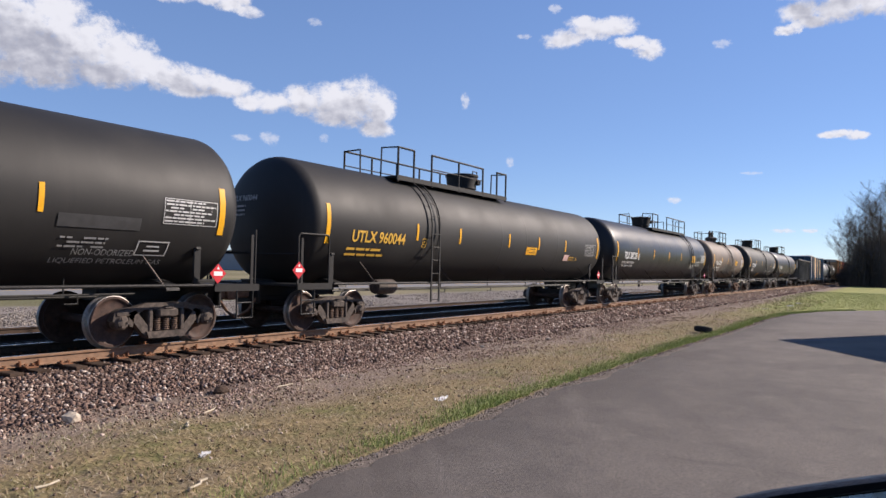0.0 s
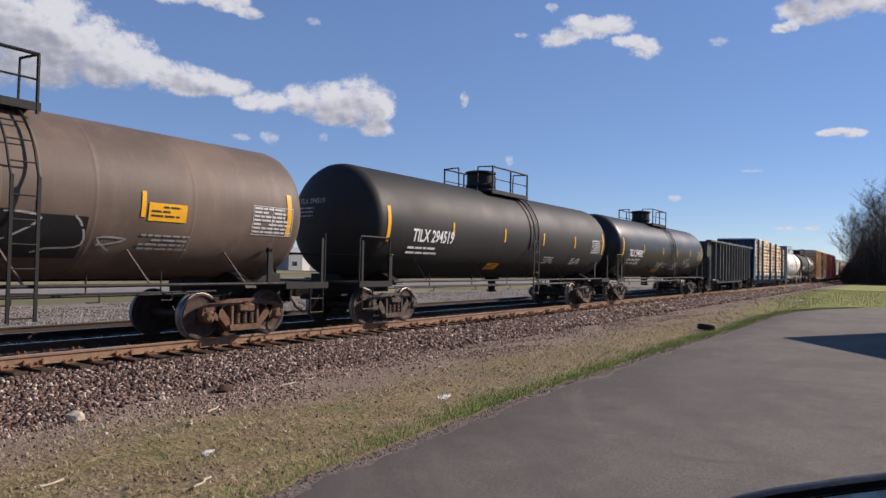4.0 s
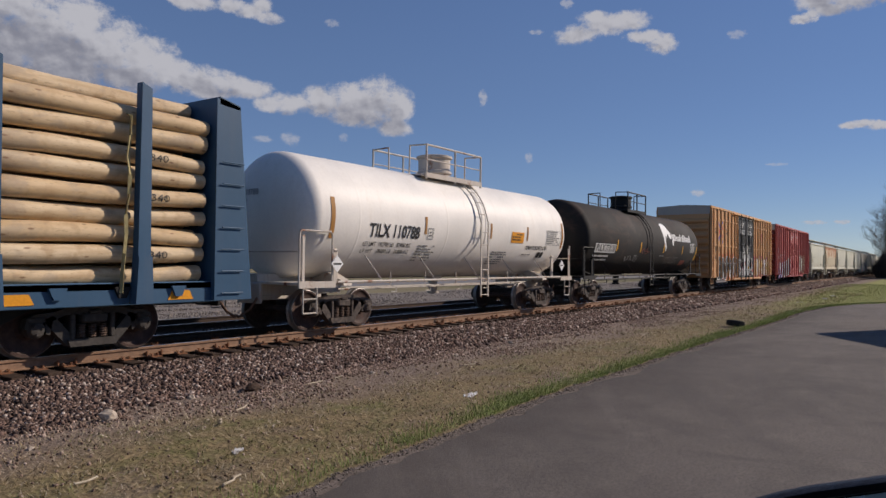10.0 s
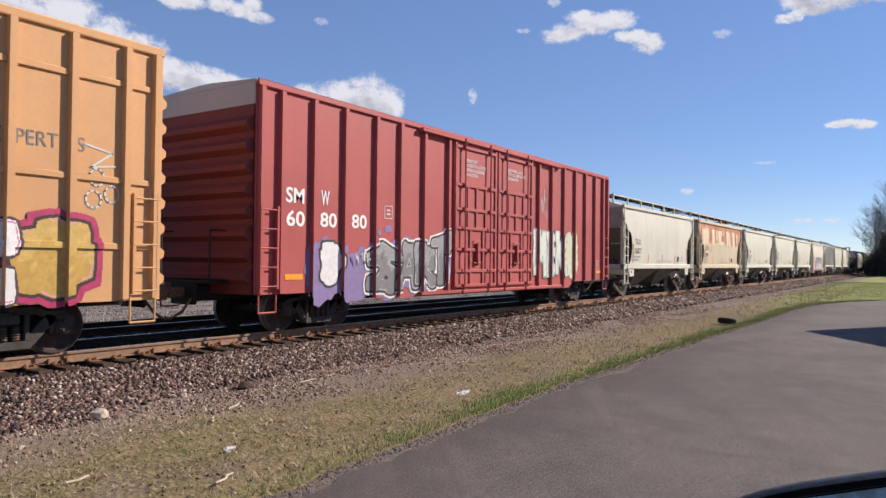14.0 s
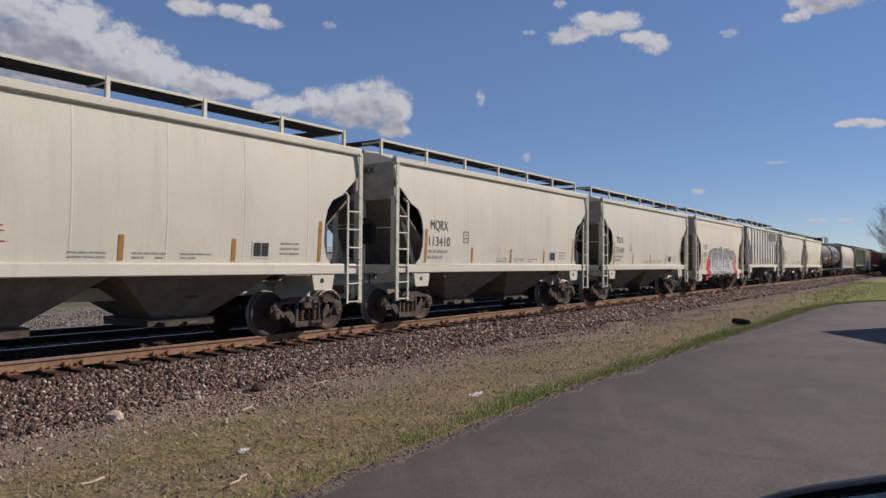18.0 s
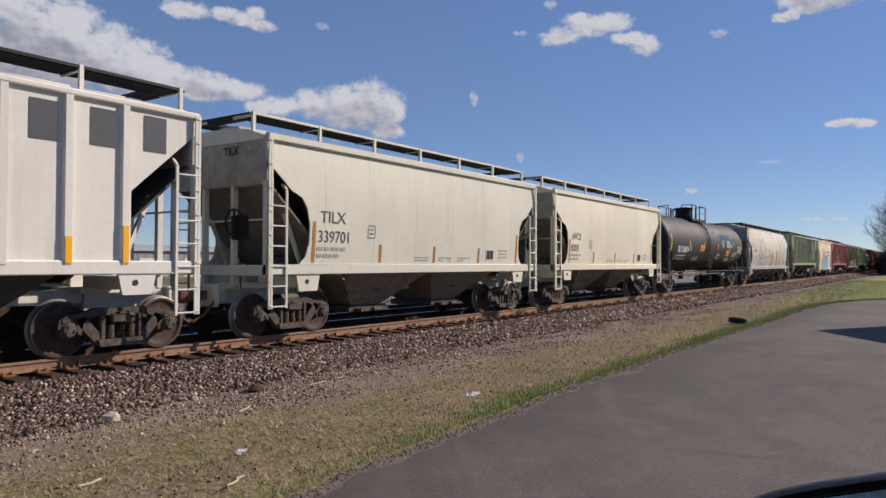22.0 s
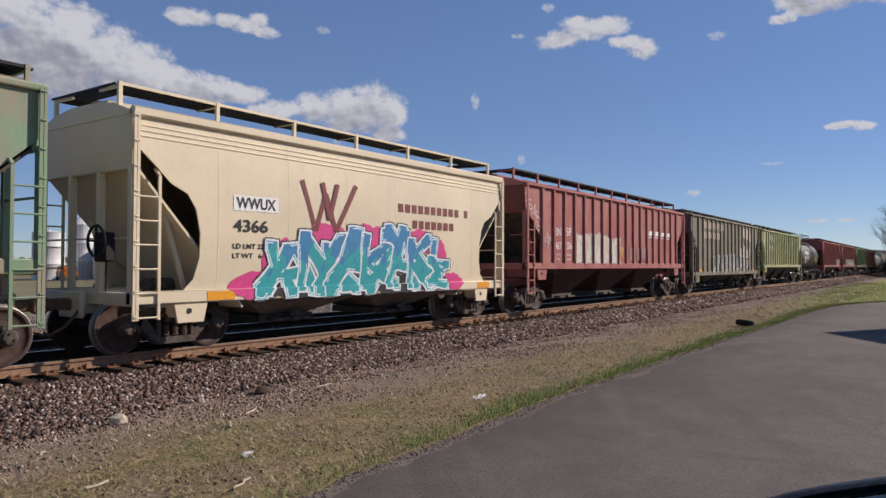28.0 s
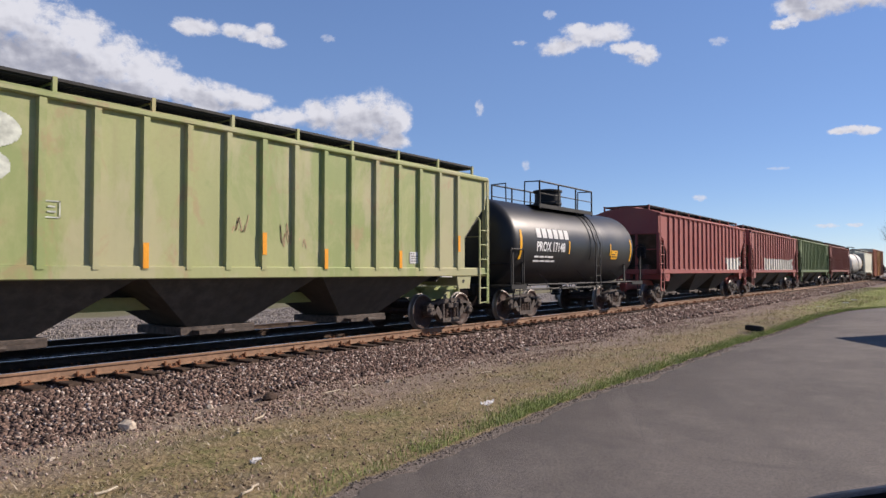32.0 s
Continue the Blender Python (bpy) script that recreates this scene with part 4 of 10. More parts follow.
    da = walk_at - .1 if dome_at is None else dome_at
    if dome == "lid":
        d.lathe([(top - .1, .46), (top + .10, .46), (top + .14, .52), (top + .20, .52), (top + .24, .48), (top + .56, .48), (top + .60, .54), (top + .66, .54), (top + .68, .48), (top + .72, .2), (top + .73, 0)], "z", 24, (da, 0, 0))
    else:
        if dome == "low":
            d.lathe([(top - .1, .42), (top + .08, .43), (top + .12, .50), (top + .2, .49), (top + .5, .53), (top + .52, .56), (top + .58, .56), (top + .60, .5), (top + .64, .2), (top + .65, 0)], "z", 28, (da, 0, 0))
            d.pipe([(da - .14, -.5, top + .56), (da - .14, -.5, top + .68), (da + .14, -.5, top + .68), (da + .14, -.5, top + .56)], .015)
            d.rod((da + .2, -.46, top + .34), (da + .2, -.57, top + .34), .1, 12)
        else:
            d.lathe([(top - .1, .36), (top + .12, .36), (top + .14, .44), (top + .30, .46), (top + .36, .38), (top + .42, .2), (top + .44, 0)], "z", 24, (da, 0, 0))
        if dome == "valves":
            for k in (-.2, .05, .24):
                d.lathe([(top + .4, .08), (top + .62, .08), (top + .64, .13), (top + .72, .13), (top + .78, .05), (top + .9, .04), (top + .9, 0)], "z", 10, (da + k, -.12 + abs(k), 0))
    part("manway", d, M_TRUCK if dome == "valves" else steel, car)
    return car, h, zc, place


# ---- covered hoppers ----
def side_sheet(car, rows, ys, mat, name="side_sheet", cols=1):
    """Both side walls: rows of (z, x0, x1); ys gives the half width at a height. The plate has thickness and closed edges."""
    for s in (-1, 1):
        g = Geo()
        n = len(rows)
        vs = []
        for off in (0, .03):
            for z, a, b in rows:
                for i in range(cols + 1):
                    vs.append((a + (b - a) * i / cols, s * (ys(z) - off), z))
        w = cols + 1
        fs = [(r * w + i, r * w + i + 1, (r + 1) * w + i + 1, (r + 1) * w + i) for r in range(n - 1) for i in range(cols)]
        k = n * w
        fs += [tuple(k + q for q in f[::-1]) for f in fs]
        for r in range(n - 1):
            fs += [(r * w, (r + 1) * w, k + (r + 1) * w, k + r * w), (r * w + cols, k + r * w + cols, k + (r + 1) * w + cols, (r + 1) * w + cols)]
        part(name, g.add(vs, fs), mat, car)


def covered_hopper(label, front, rear, ahead, behind, mat, top=4.12, sill=1.38, ribs=0, bays=2, style="dark", belly=0.07, truck_in=1.15, walkway=True,
                   trim=None, steel=None, cut=1.0, mark="", number="", mark_mat=None, mark_at=(1.45, 2.55), mark_size=0.32, corrugated=False, group="", rib_at=(1.2, 15.3), rib_cut=(2.45, 3.4), words=(),
                   centre_flow=False, stripes=True, bay_mat=None, rib_mat=None, walk_z=0.42, end_mat=None, slope_mat=None):
    """A covered hopper car with sloping ends, hopper bays below and a roof walkway."""
    trim, steel = trim or mat, steel or M_STEEL
    car, h = begin("hopper_car", label, front, rear, ahead, behind, truck_in, style, trim, group)
    wide = 1.56
    mid = (top + sill) / 2

    def ys(z):
        k = (z - mid) / ((top - sill) / 2)
        if centre_flow:
            return wide + .04 - .42 * max(0.0, (z - 2.5) / (top - 2.5)) ** 2.2 - .12 * max(0.0, (2.2 - z) / (2.2 - sill)) ** 2
        return wide - .06 + belly * (1 - k * k) if not ribs else wide - .05

    eave = ys(top) + .06

    if ribs:
        z0, z1 = rib_cut
        rows = [(sill, -h + cut, h - cut), (z0, -h + cut, h - cut), (z1, -h + .05, h - .05), (top - .2, -h, h), (top, -h, h)]
    else:
        c = cut
        up = lambda f: sill + f * (top - .5 - sill)
        rows = [(up(f), -h + max(.06, c * k), h - max(.06, c * k)) for f, k in ((0, .72), (.1, .92), (.25, 1), (.42, 1), (.58, .93), (.68, .8), (.74, .55), (.86, .3), (.97, .05))]
        rows += [(up(1.02), -h, h), (top - .3, -h, h), (top, -h, h)]
    side_sheet(car, rows, ys, mat)
    # roof with eave rail
    g = Geo()
    g.prism([(-eave + .04, top - .02), (-eave * .62, top + .17), (-.4, top + .24), (.4, top + .24), (eave * .62, top + .17), (eave - .04, top - .02), (eave - .04, top - .07), (-eave + .04, top - .07)], -h, h, "x")
    part("roof", g, mat, car)
    for s in (-1, 1):
        g = Geo()
        if not centre_flow:
            g.span(-h, h, s * (eave - .10), s * (eave + .03), top - .10, top + (.0 if ribs else .06), .025)
            part("eave_rail", g, trim, car)
        g = Geo()
        g.span(-h, h, s * (wide - .14), s * (wide + .01), sill - .16, sill + .06, .02)
        part("side_sill", g, trim, car)
    if not ribs and not centre_flow:
        n = 7
        for i in range(1, n):
            x = -h + 2 * h * i / n
            if abs(x) < h - cut:
                g = Geo()
                zz = [sill + (top - .1 - sill) * j / 8 for j in range(9)]
                g.add([(x + d, -ys(z) - o, z) for z in zz for d, o in ((-.02, .0), (0, .006), (.02, .0))], [(3 * j + a, 3 * j + a + 1, 3 * j + a + 4, 3 * j + a + 3) for j in range(8) for a in (0, 1)])
                part("sheet_seam", g, mat, car)
    for i in range(ribs):
        # outside posts, each a channel with a flat face
        x = -h + rib_at[0] + (rib_at[1] - rib_at[0]) * i / (ribs - 1)
        for s in (-1, 1):
            g = Geo()
            g.prism([(x - .075, s * (wide - .06)), (x - .055, s * (wide + .025)), (x + .055, s * (wide + .025)), (x + .075, s * (wide - .06))], sill, top - .1, "z")
            part("side_post", g, rib_mat or mat, car)
    if corrugated:
        for k in range(3):
            g = Geo()
            z = top - .24 - .09 * k
            g.rod((-h + .1, -ys(z) + .006, z), (h - .1, -ys(z) + .006, z), .022, 6)
            part("stiffening_bead", g, mat, car)
    # sloping end sheets, end plates and posts
    for s in (-1, 1):
        g = Geo()
        a, b = s * (h - .12), s * (h - 2.3)
        g.prism([(a, top - .95), (a - s * .04, top - .93), (b - s * .04, sill - .28), (b, sill - .3)][::s], -wide + .1, wide - .1)
        part("slope_sheet", g, slope_mat or (M_BAY if ribs else M_PALEBAY), car, "sloping end sheet")
        g = Geo()
        g.span(*sorted((s * (h - .16), s * (h - .02))), -wide + .06, wide - .06, top - .98, top + .02, .02)
        part("end_sheet", g, end_mat or (mat if ribs else M_ENDSHEET), car, "upright end sheet under the roof")
        g = Geo()
        for sy in (-1, 1):
            g.span(*sorted((s * (h - .10), s * h)), sy * (wide - .14), sy * (wide - .02), sill - .16, top - .9, .01)
            g.span(*sorted((s * (h - .14), s * (h - .02))), sy * .42, sy * .52, 1.05, top - .9, .01)
        g.span(*sorted((s * (h - .14), s * h)), -wide + .05, wide - .05, sill - .18, sill + .04, .02)
        g.span(*sorted((s * (h - truck_in - .4), s * (h - .05))), -.5, .5, 1.0, 1.10)
        part("end_frame", g, trim, car)
        g = Geo()
        g.bar((s * (h - .1), -wide + .1, sill + .95), (s * (h - .1), wide - .1, sill + .95), .035)
        g.bar((s * (h - 1.25), -wide + .35, sill), (s * (h - .75), -wide + .35, top - 1.5), .07)
        g.bar((s * (h - 1.25), wide - .35, sill), (s * (h - .75), wide - .35, top - 1.5), .07)
        part("end_brace", g, trim, car)
        for sy in (-1, 1):
            g = Geo()
            ladder(g, s * (h - .06), sy * (wide + .03), .62, top - .05, .06, .4)
            zt = top - 1.05 if not ribs else rib_cut[0] + .5
            for k in range(9):
                z = .66 + k * .4
                if z < zt:
                    g.rod((s * (h - .03), sy * (wide + .04), z), (s * (h - .47), sy * (wide + .04), z), .017, 6)
            g.span(*sorted((s * (h - .50), s * (h - .45))), sy * (wide + .015), sy * (wide + .05), .62, zt)
            g.bar((s * (h - .475), sy * (wide + .03), zt), (s * (h - .475), sy * (wide - .1), zt + .12), .045)
            part("corner_ladder", g, trim, car)
    # brake wheel and gear on the leading end
    g = Geo()
    g.lathe([(-h - .16, .26), (-h - .13, .285), (-h - .10, .26), (-h - .13, .24), (-h - .16, .26)], "x", 18, (0, -.72, sill + .9))
    for a in range(4):
        g.bar((-h - .13, -.72, sill + .9), (-h - .13, -.72 + .26 * math.cos(a * 1.571), sill + .9 + .26 * math.sin(a * 1.571)), .03)
    g.box(-h + .02, -.72, sill + .8, .2, .36, .5, None, .03)
    g.rod((-h + .05, -.72, sill + .6), (-h + .05, -.72, 1.0), .015, 6)
    part("brake_wheel", g, steel, car)
    g = Geo()
    g.lathe([(h - 1.75, 0), (h - 1.75, .2), (h - 1.1, .2), (h - 1.1, 0)], "x", 12, (0, -.55, sill + .12))
    part("air_reservoir", g, M_TRUCK, car)
    g = Geo().lathe([(-h + .85, 0), (-h + .85, .17), (-h + 1.35, .17), (-h + 1.35, 0)], "x", 12, (0, -.6, sill + .1))
    part("brake_cylinder", g, M_TRUCK, car)
    # hopper bays with discharge gates
    span = 2 * (h - truck_in - 1.15)
    for i in range(bays):
        x = -span / 2 + span * (i + .5) / bays
        w = span / bays / 2
        g = Geo()
        z0, z1 = sill - .1, .46
        t = [(x - w, -1.42, z0), (x + w, -1.42, z0), (x + w, 1.42, z0), (x - w, 1.42, z0), (x - w * .3, -.6, z1), (x + w * .3, -.6, z1), (x + w * .3, .6, z1), (x - w * .3, .6, z1)]
        g.add(t, [(0, 1, 5, 4), (1, 2, 6, 5), (2, 3, 7, 6), (3, 0, 4, 7), (4, 5, 6, 7)])
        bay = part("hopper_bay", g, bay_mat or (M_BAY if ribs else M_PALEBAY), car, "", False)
        g = Geo()
        g.span(x - w * .42, x + w * .42, -.72, .72, z1 - .12, z1 + .03, .01)
        g.span(x - w * .30, x + w * .30, -.95, -.72, z1 - .10, z1 - .03)
        g.rod((x - .12, -1.0, z1 - .06), (x + .12, -1.0, z1 - .06), .05, 8)
        g.rod((x, -.86, z0 - .42), (x, -1.02, z0 - .42), .07, 10)
        g.box(x, -.98, z0 - .42, .32, .06, .12, None, .02)
        part("discharge_gate", g, M_TRUCK, bay, "rusty sliding gate and its shaft")
    g = Geo()
    g.span(-h + truck_in, h - truck_in, -.18, .18, .82, 1.05)
    for sy in (-1, 1):
        for s in (-1, 1):
            xt = s * (h - truck_in)
            g.prism([(xt - .34, sill - .14), (xt + .34, sill - .14), (xt + .26, sill - .5), (xt - .26, sill - .5)], sy * (wide - .09), sy * (wide - .03))
            g.span(xt - .2, xt + .2, sy * .2, sy * (wide - .1), sill - .42, sill - .2)
    part("underframe", g, trim, car)
    for s in (-1, 1):
        xt = s * (h - truck_in) - .04
        part("jacking_hole", Geo().rod((xt, -wide + .02, sill - .30), (xt, -wide + .06, sill - .30), .05, 12), M_INK, car)
    # roof walkway on brackets
    if walkway:
        zw = top + walk_z
        for sy in (-1, 1):
            g = Geo()
            for k in range(6):
                y = sy * (.52 + .10 * k)
                g.span(-h + .05, h - .05, y - .015, y + .015, zw - .06, zw)
            n = int(2 * h / .085)
            for k in range(n):
                x = -h + .08 + (2 * h - .16) * k / (n - 1)
                g.span(x - .009, x + .009, sy * .50, sy * 1.04, zw - .05, zw - .005)
            part("roof_walkway", g, M_STEEL, car, "dark open steel grating")
            n = 2 * max(3, round(h / 1.45)) - 1
            for k in range(n):
                x = -h + .06 + (2 * h - .12) * k / (n - 1)
                g = Geo()
                g.span(x - .035, x + .035, sy * (1.03), sy * (1.09), top + .1, zw + .03)
                g.bar((x, sy * 1.06, zw - .04), (x, sy * .45, zw - .05), .05)
                part("walkway_bracket", g, M_STEEL if centre_flow else trim, car)
            g = Geo()
            g.span(-h + .03, h - .03, sy * 1.05, sy * 1.08, zw - .03, zw + .02)
            part("walkway_edge", g, M_STEEL if centre_flow or ribs else trim, car)
        slat = Geo().span(-.012, .012, -1.06, 1.06, zw - .035, zw).mesh("crossover_slat", M_STEEL)
        for s in (-1, 1):
            for k in range(6):
                part("crossover_slat", slat, None, car).location.x = s * (h + .02 - k * .09)
        hatch = Geo().box(0, 0, top + .3, (2 * h - 1.8) / 7 * .9, .62, .12, None, .03).mesh("hatch_cover", mat)
        for k in range(8):
            part("hatch_cover", hatch, None, car).location.x = -h + .9 + (2 * h - 1.8) * k / 7
    place = lambda u, v: (u, -ys(v) - .008, v)
    flat = lambda u, v: (u, -ys(v) - .008 - (0.003 if ribs else 0), v)
    if stripes:
        for k in range(5):
            x = -h + cut + .08 + (2 * h - 2 * cut - .25) * k / 4
            tall = .86 if k in (0, 4) else .42
            part("reflective_stripe", patch(Geo(), x, x + .09, sill + .1, sill + .1 + tall, place), plain_stripe, car, "dirty orange reflective stripe")
    if mark:
        g = Geo()
        u0, v0 = -h + mark_at[0], mark_at[1]
        put_text(g, mark, u0, v0, mark_size, place, mark_size * .78 * len(mark), 0, 0)
        if number:
            put_text(g, number, u0 - .05, v0 - .42, mark_size, place, mark_size * .63 * len(number), 0, 0)
        part("reporting_mark", g, mark_mat or M_FADEINK, car, "painted reporting mark and number", False)
        g = Geo()
        bars(g, u0 - .08, v0 - .52, 2, .15, 1.05, place, 7, .5)
        bars(g, h - cut - 1.2, sill + .48, 3, .1, .6, place, 8, .35)
        if not ribs and not corrugated:
            for x in (-.85, .2, 1.1):
                bars(g, x, sill + .24, 2, .07, .75, place, 5 + int(10 * x), .4)
            box = Geo()
            patch(box, h - cut - 1.92, h - cut - 1.48, sill + .16, sill + .5, place, 1)
            part("stencil_panel", box, M_PALE, car, "white panel with two dark squares", False)
            for x in (-1.88, -1.69):
                part("stencil_square", patch(Geo(), h - cut + x, h - cut + x + .17, sill + .2, sill + .46, lambda u, v: (u, -ys(v) - .012, v), 1), M_INK, car, "", False)
            if mark == "CBFX":
                part("red_print", bars(Geo(), -2.3, sill + .6, 4, .075, .62, place, 12, .25), M_REDPRINT, car, "faded red warning print", False)
        part("stencil", g, mark_mat or M_FAINTINK, car, "small grey stencilled print", False)
        g = Geo()
        ep = lambda u, v: (-h - .012, wide - .3 - u, v)
        put_text(g, mark, 2 * wide - 1.25 - .2, top - .32, .16, lambda u, v: (-h + .012 - .03, wide - u * 1.0 - .12, v))
        part("end_mark", g, mark_mat or M_INK, car, "small painted mark on the end", False)
    for s, x, v, size, w, wm in words:
        put_text(g := Geo(), s, -h + x, v, size, place, w, 0, 0)
        part("lettering", g, wm, car, "painted letters and numbers", False)
    return car, h, ys, place


# pale end colour, lowered because the ends are turned from the sun
M_ENDSHEET = plain("shaded_pale_end_paint", (0.36, 0.34, 0.295), 0.75, 0, 3, 0.35)
# slope sheets and bays: shade under the body is put into both colours
M_PALEBAY = plain("shaded_pale_bay_steel", (0.21, 0.185, 0.15), 0.8, 0, 4, 0.3)
M_BAY = plain("grimy_shaded_bay_steel", (0.085, 0.078, 0.066), 0.85, 0, 4, 0.35)
plain_stripe = plain("dirty_orange_tape", (0.42, 0.2, 0.05), 0.6, 0, 40, 0.3)


# ---- spray-painted tags: letter shapes with outlines, laid as paint on the side, over posts and sills too ----
STROKES = {
    "A": (((0, 0), (.45, 1), (.6, 1), (1, 0)), ((.22, .38), (.8, .38))), "B": (((0, 0), (0, 1), (.8, .85), (.7, .6), (.1, .52), (1, .3), (.8, .05), (0, 0)),), "C": (((1, .85), (.5, 1), (0, .6), (.1, .15), (.6, 0), (1, .2)),),
    "E": (((1, .95), (0, 1), (.08, 0), (1, .05)), ((.05, .5), (.85, .55))), "H": (((0, 0), (.05, 1)), ((1, 0), (.9, 1)), ((0, .5), (1, .5))), "I": (((.4, 0), (.55, 1)),), "L": (((0, 1), (.1, 0), (1, .1)),),
    "K": (((0, 0), (.05, 1)), ((1, 1), (.05, .5), (1, 0))), "M": (((0, 0), (.1, 1), (.5, .4), (.9, 1), (1, 0)),), "N": (((0, 0), (.08, 1), (.9, 0), (1, 1)),), "O": (((.5, 1), (0, .7), (.1, .15), (.6, 0), (1, .4), (.85, .9), (.5, 1)),),
    "P": (((0, 0), (.05, 1), (.9, .92), (.9, .5), (.1, .45)),), "U": (((0, 1), (.05, .15), (.5, 0), (.95, .15), (1, 1)),), "V": (((0, 1), (.5, 0), (1, 1)),), "G": (((1, .85), (.5, 1), (0, .6), (.1, .15), (.6, 0), (1, .2), (.95, .5), (.55, .5)),), "D": (((0, 0), (.05, 1), (.7, .9), (1, .5), (.7, .08), (0, 0)),),
    "R": (((0, 0), (.05, 1), (.9, .9), (.85, .55), (.1, .5), (1, 0)),), "S": (((1, .85), (.4, 1), (0, .75), (.9, .35), (.7, 0), (0, .1)),), "T": (((0, .95), (1, 1)), ((.5, 1), (.55, 0))), "W": (((0, 1), (.25, 0), (.5, .65), (.75, 0), (1, 1)),), "Z": (((0, 1), (1, .95), (.05, .05), (1, 0)),),
}
SPRAY = {}


def spray(col, rough=0.5):
    key = tuple(round(c, 3) for c in col)
    if key not in SPRAY:
        SPRAY[key] = plain("spray_paint", col, rough, 0, 9, 0.16)
    return SPRAY[key]


def ripple(x, z, seed):
    return (np.sin(x * 5.1 + seed) * np.cos(z * 6.3 + 2 * seed) + .6 * np.sin(x * 12.7 + 1.7 * seed + 2 * z) + .4 * np.cos(x * 23 - z * 19 + seed)) / 2


def mural(car, x0, x1, z0, z1, word, depth, colours, seed, thick=.13, cloud=.25, cell=.013, skip=(), lift=0.0, wild=0, letters=None, blobs=(), line=.04, halo=.068, block=0.0, cast=None):
    """Paints a word of bulging letters; colours are cloud, halo, outline, lower fill, upper fill, shine (None leaves one out).
    letters gives each letter its own (sign, x0, x1, z0, z1, thickness); blobs (x, z, half width, half height) heap up the cloud;
    cast (dx, dz) paints the halo's colour as a raised edge to one side."""
    if letters:
        word = "".join(q[0] for q in letters)
        x0, x1, z0, z1 = min(q[1] for q in letters), max(q[2] for q in letters), min(q[3] for q in letters), max(q[4] for q in letters)
    m = cloud + .1
    ax0, ax1 = min([x0 - m] + [q[0] - q[2] - .15 for q in blobs]), max([x1 + m] + [q[0] + q[2] + .15 for q in blobs])
    az0, az1 = min([z0 - m] + [q[1] - q[3] - .1 for q in blobs]), max([z1 + m] + [q[1] + q[3] + .15 for q in blobs])
    nx, nz = int((ax1 - ax0) / cell), int((az1 - az0) / cell)
    X, Z = np.meshgrid(ax0 + (np.arange(nx) + .5) * cell, az0 + (np.arange(nz) + .5) * cell)
    rng = random.Random(seed)
    wave = ripple(X, Z, seed)
    bend = .35 if letters else 1.0
    paint_map = np.full(X.shape, -1)
    n = max(1, len(word))
    pitch = (x1 - x0) / n

    def spread(X, Z):
        """Distance to each letter."""
        wx, wz = X + bend * (.05 * np.sin(Z * 7 + seed) + .03 * ripple(X, Z, seed)), Z + bend * .06 * np.sin(X * 4.3 + seed * 2)
        rng = random.Random(seed)
        ds = []
        for i, ch in enumerate(word):
            if letters:
                a, b, lo, hi, fat = letters[i][1:]
                lean = rng.uniform(-.06, .06)
            else:
                over = .04 + .14 * min(wild, 2)
                a, b, fat = x0 + pitch * (i - over), x0 + pitch * (i + 1 + over), thick
                lo, hi = z0 + rng.uniform(0, .12) * (z1 - z0), z1 - rng.uniform(0, .14) * (z1 - z0)
                lean = rng.uniform(-.12, .12)
            d = np.full(X.shape, 9.0)
            spikes = tuple(((rng.uniform(.1, .9), rng.uniform(.3, .9)), (rng.uniform(-.25, 1.25), rng.choice((-.05, .1, 1.0, 1.08)))) for k in range(wild))
            for path in STROKES[ch] + spikes:
                for (p, q), (r, s) in zip(path, path[1:]):
                    ax, az = a + fat + (p + lean * q) * (b - a - 2 * fat), lo + fat + q * (hi - lo - 2 * fat)
                    bx, bz = a + fat + (r + lean * s) * (b - a - 2 * fat), lo + fat + s * (hi - lo - 2 * fat)
                    vx, vz = bx - ax, bz - az
                    t = np.clip(((wx - ax) * vx + (wz - az) * vz) / (vx * vx + vz * vz + 1e-9), 0, 1)
                    # bars that swell towards one end give each letter its bounce
                    d = np.minimum(d, np.maximum(np.abs(wx - ax - t * vx), np.abs(wz - az - t * vz)) * (.45 + block) + (.55 - block) * np.hypot(wx - ax - t * vx, wz - az - t * vz) - fat * (.8 + .35 * t))
            ds.append(d)
        return ds

    ds = spread(X, Z) if word else []
    if blobs:
        heap = np.max([1 - ((X - p) / r) ** 2 - ((Z - q) / v) ** 2 for p, q, r, v in blobs], 0)
        paint_map[heap + .35 * wave > .1] = 0
    if ds:
        every = np.min(ds, 0)
        if colours[0] and not blobs:
            paint_map[every + .10 * wave < cloud] = 0
        if cast:
            for k in (.35, .7, 1):
                paint_map[np.min(spread(X - cast[0] * k, Z - cast[1] * k), 0) < line] = 1
        if colours[1] and halo:
            paint_map[every < halo] = 1
    for d in ds:
        paint_map[d < line] = 2
        paint_map[d < -.012] = 3
        up = (Z - z0) / (z1 - z0) + .35 * wave
        paint_map[(d < -.012) & (up > .55)] = 4
        if colours[5]:
            paint_map[(d < -.03) & (d > -.055) & (np.sin(X * 9 + Z * 5 + seed) > .2)] = 5
    for a, b in skip:
        paint_map[(X > a) & (X < b)] = -1
    rows = {}
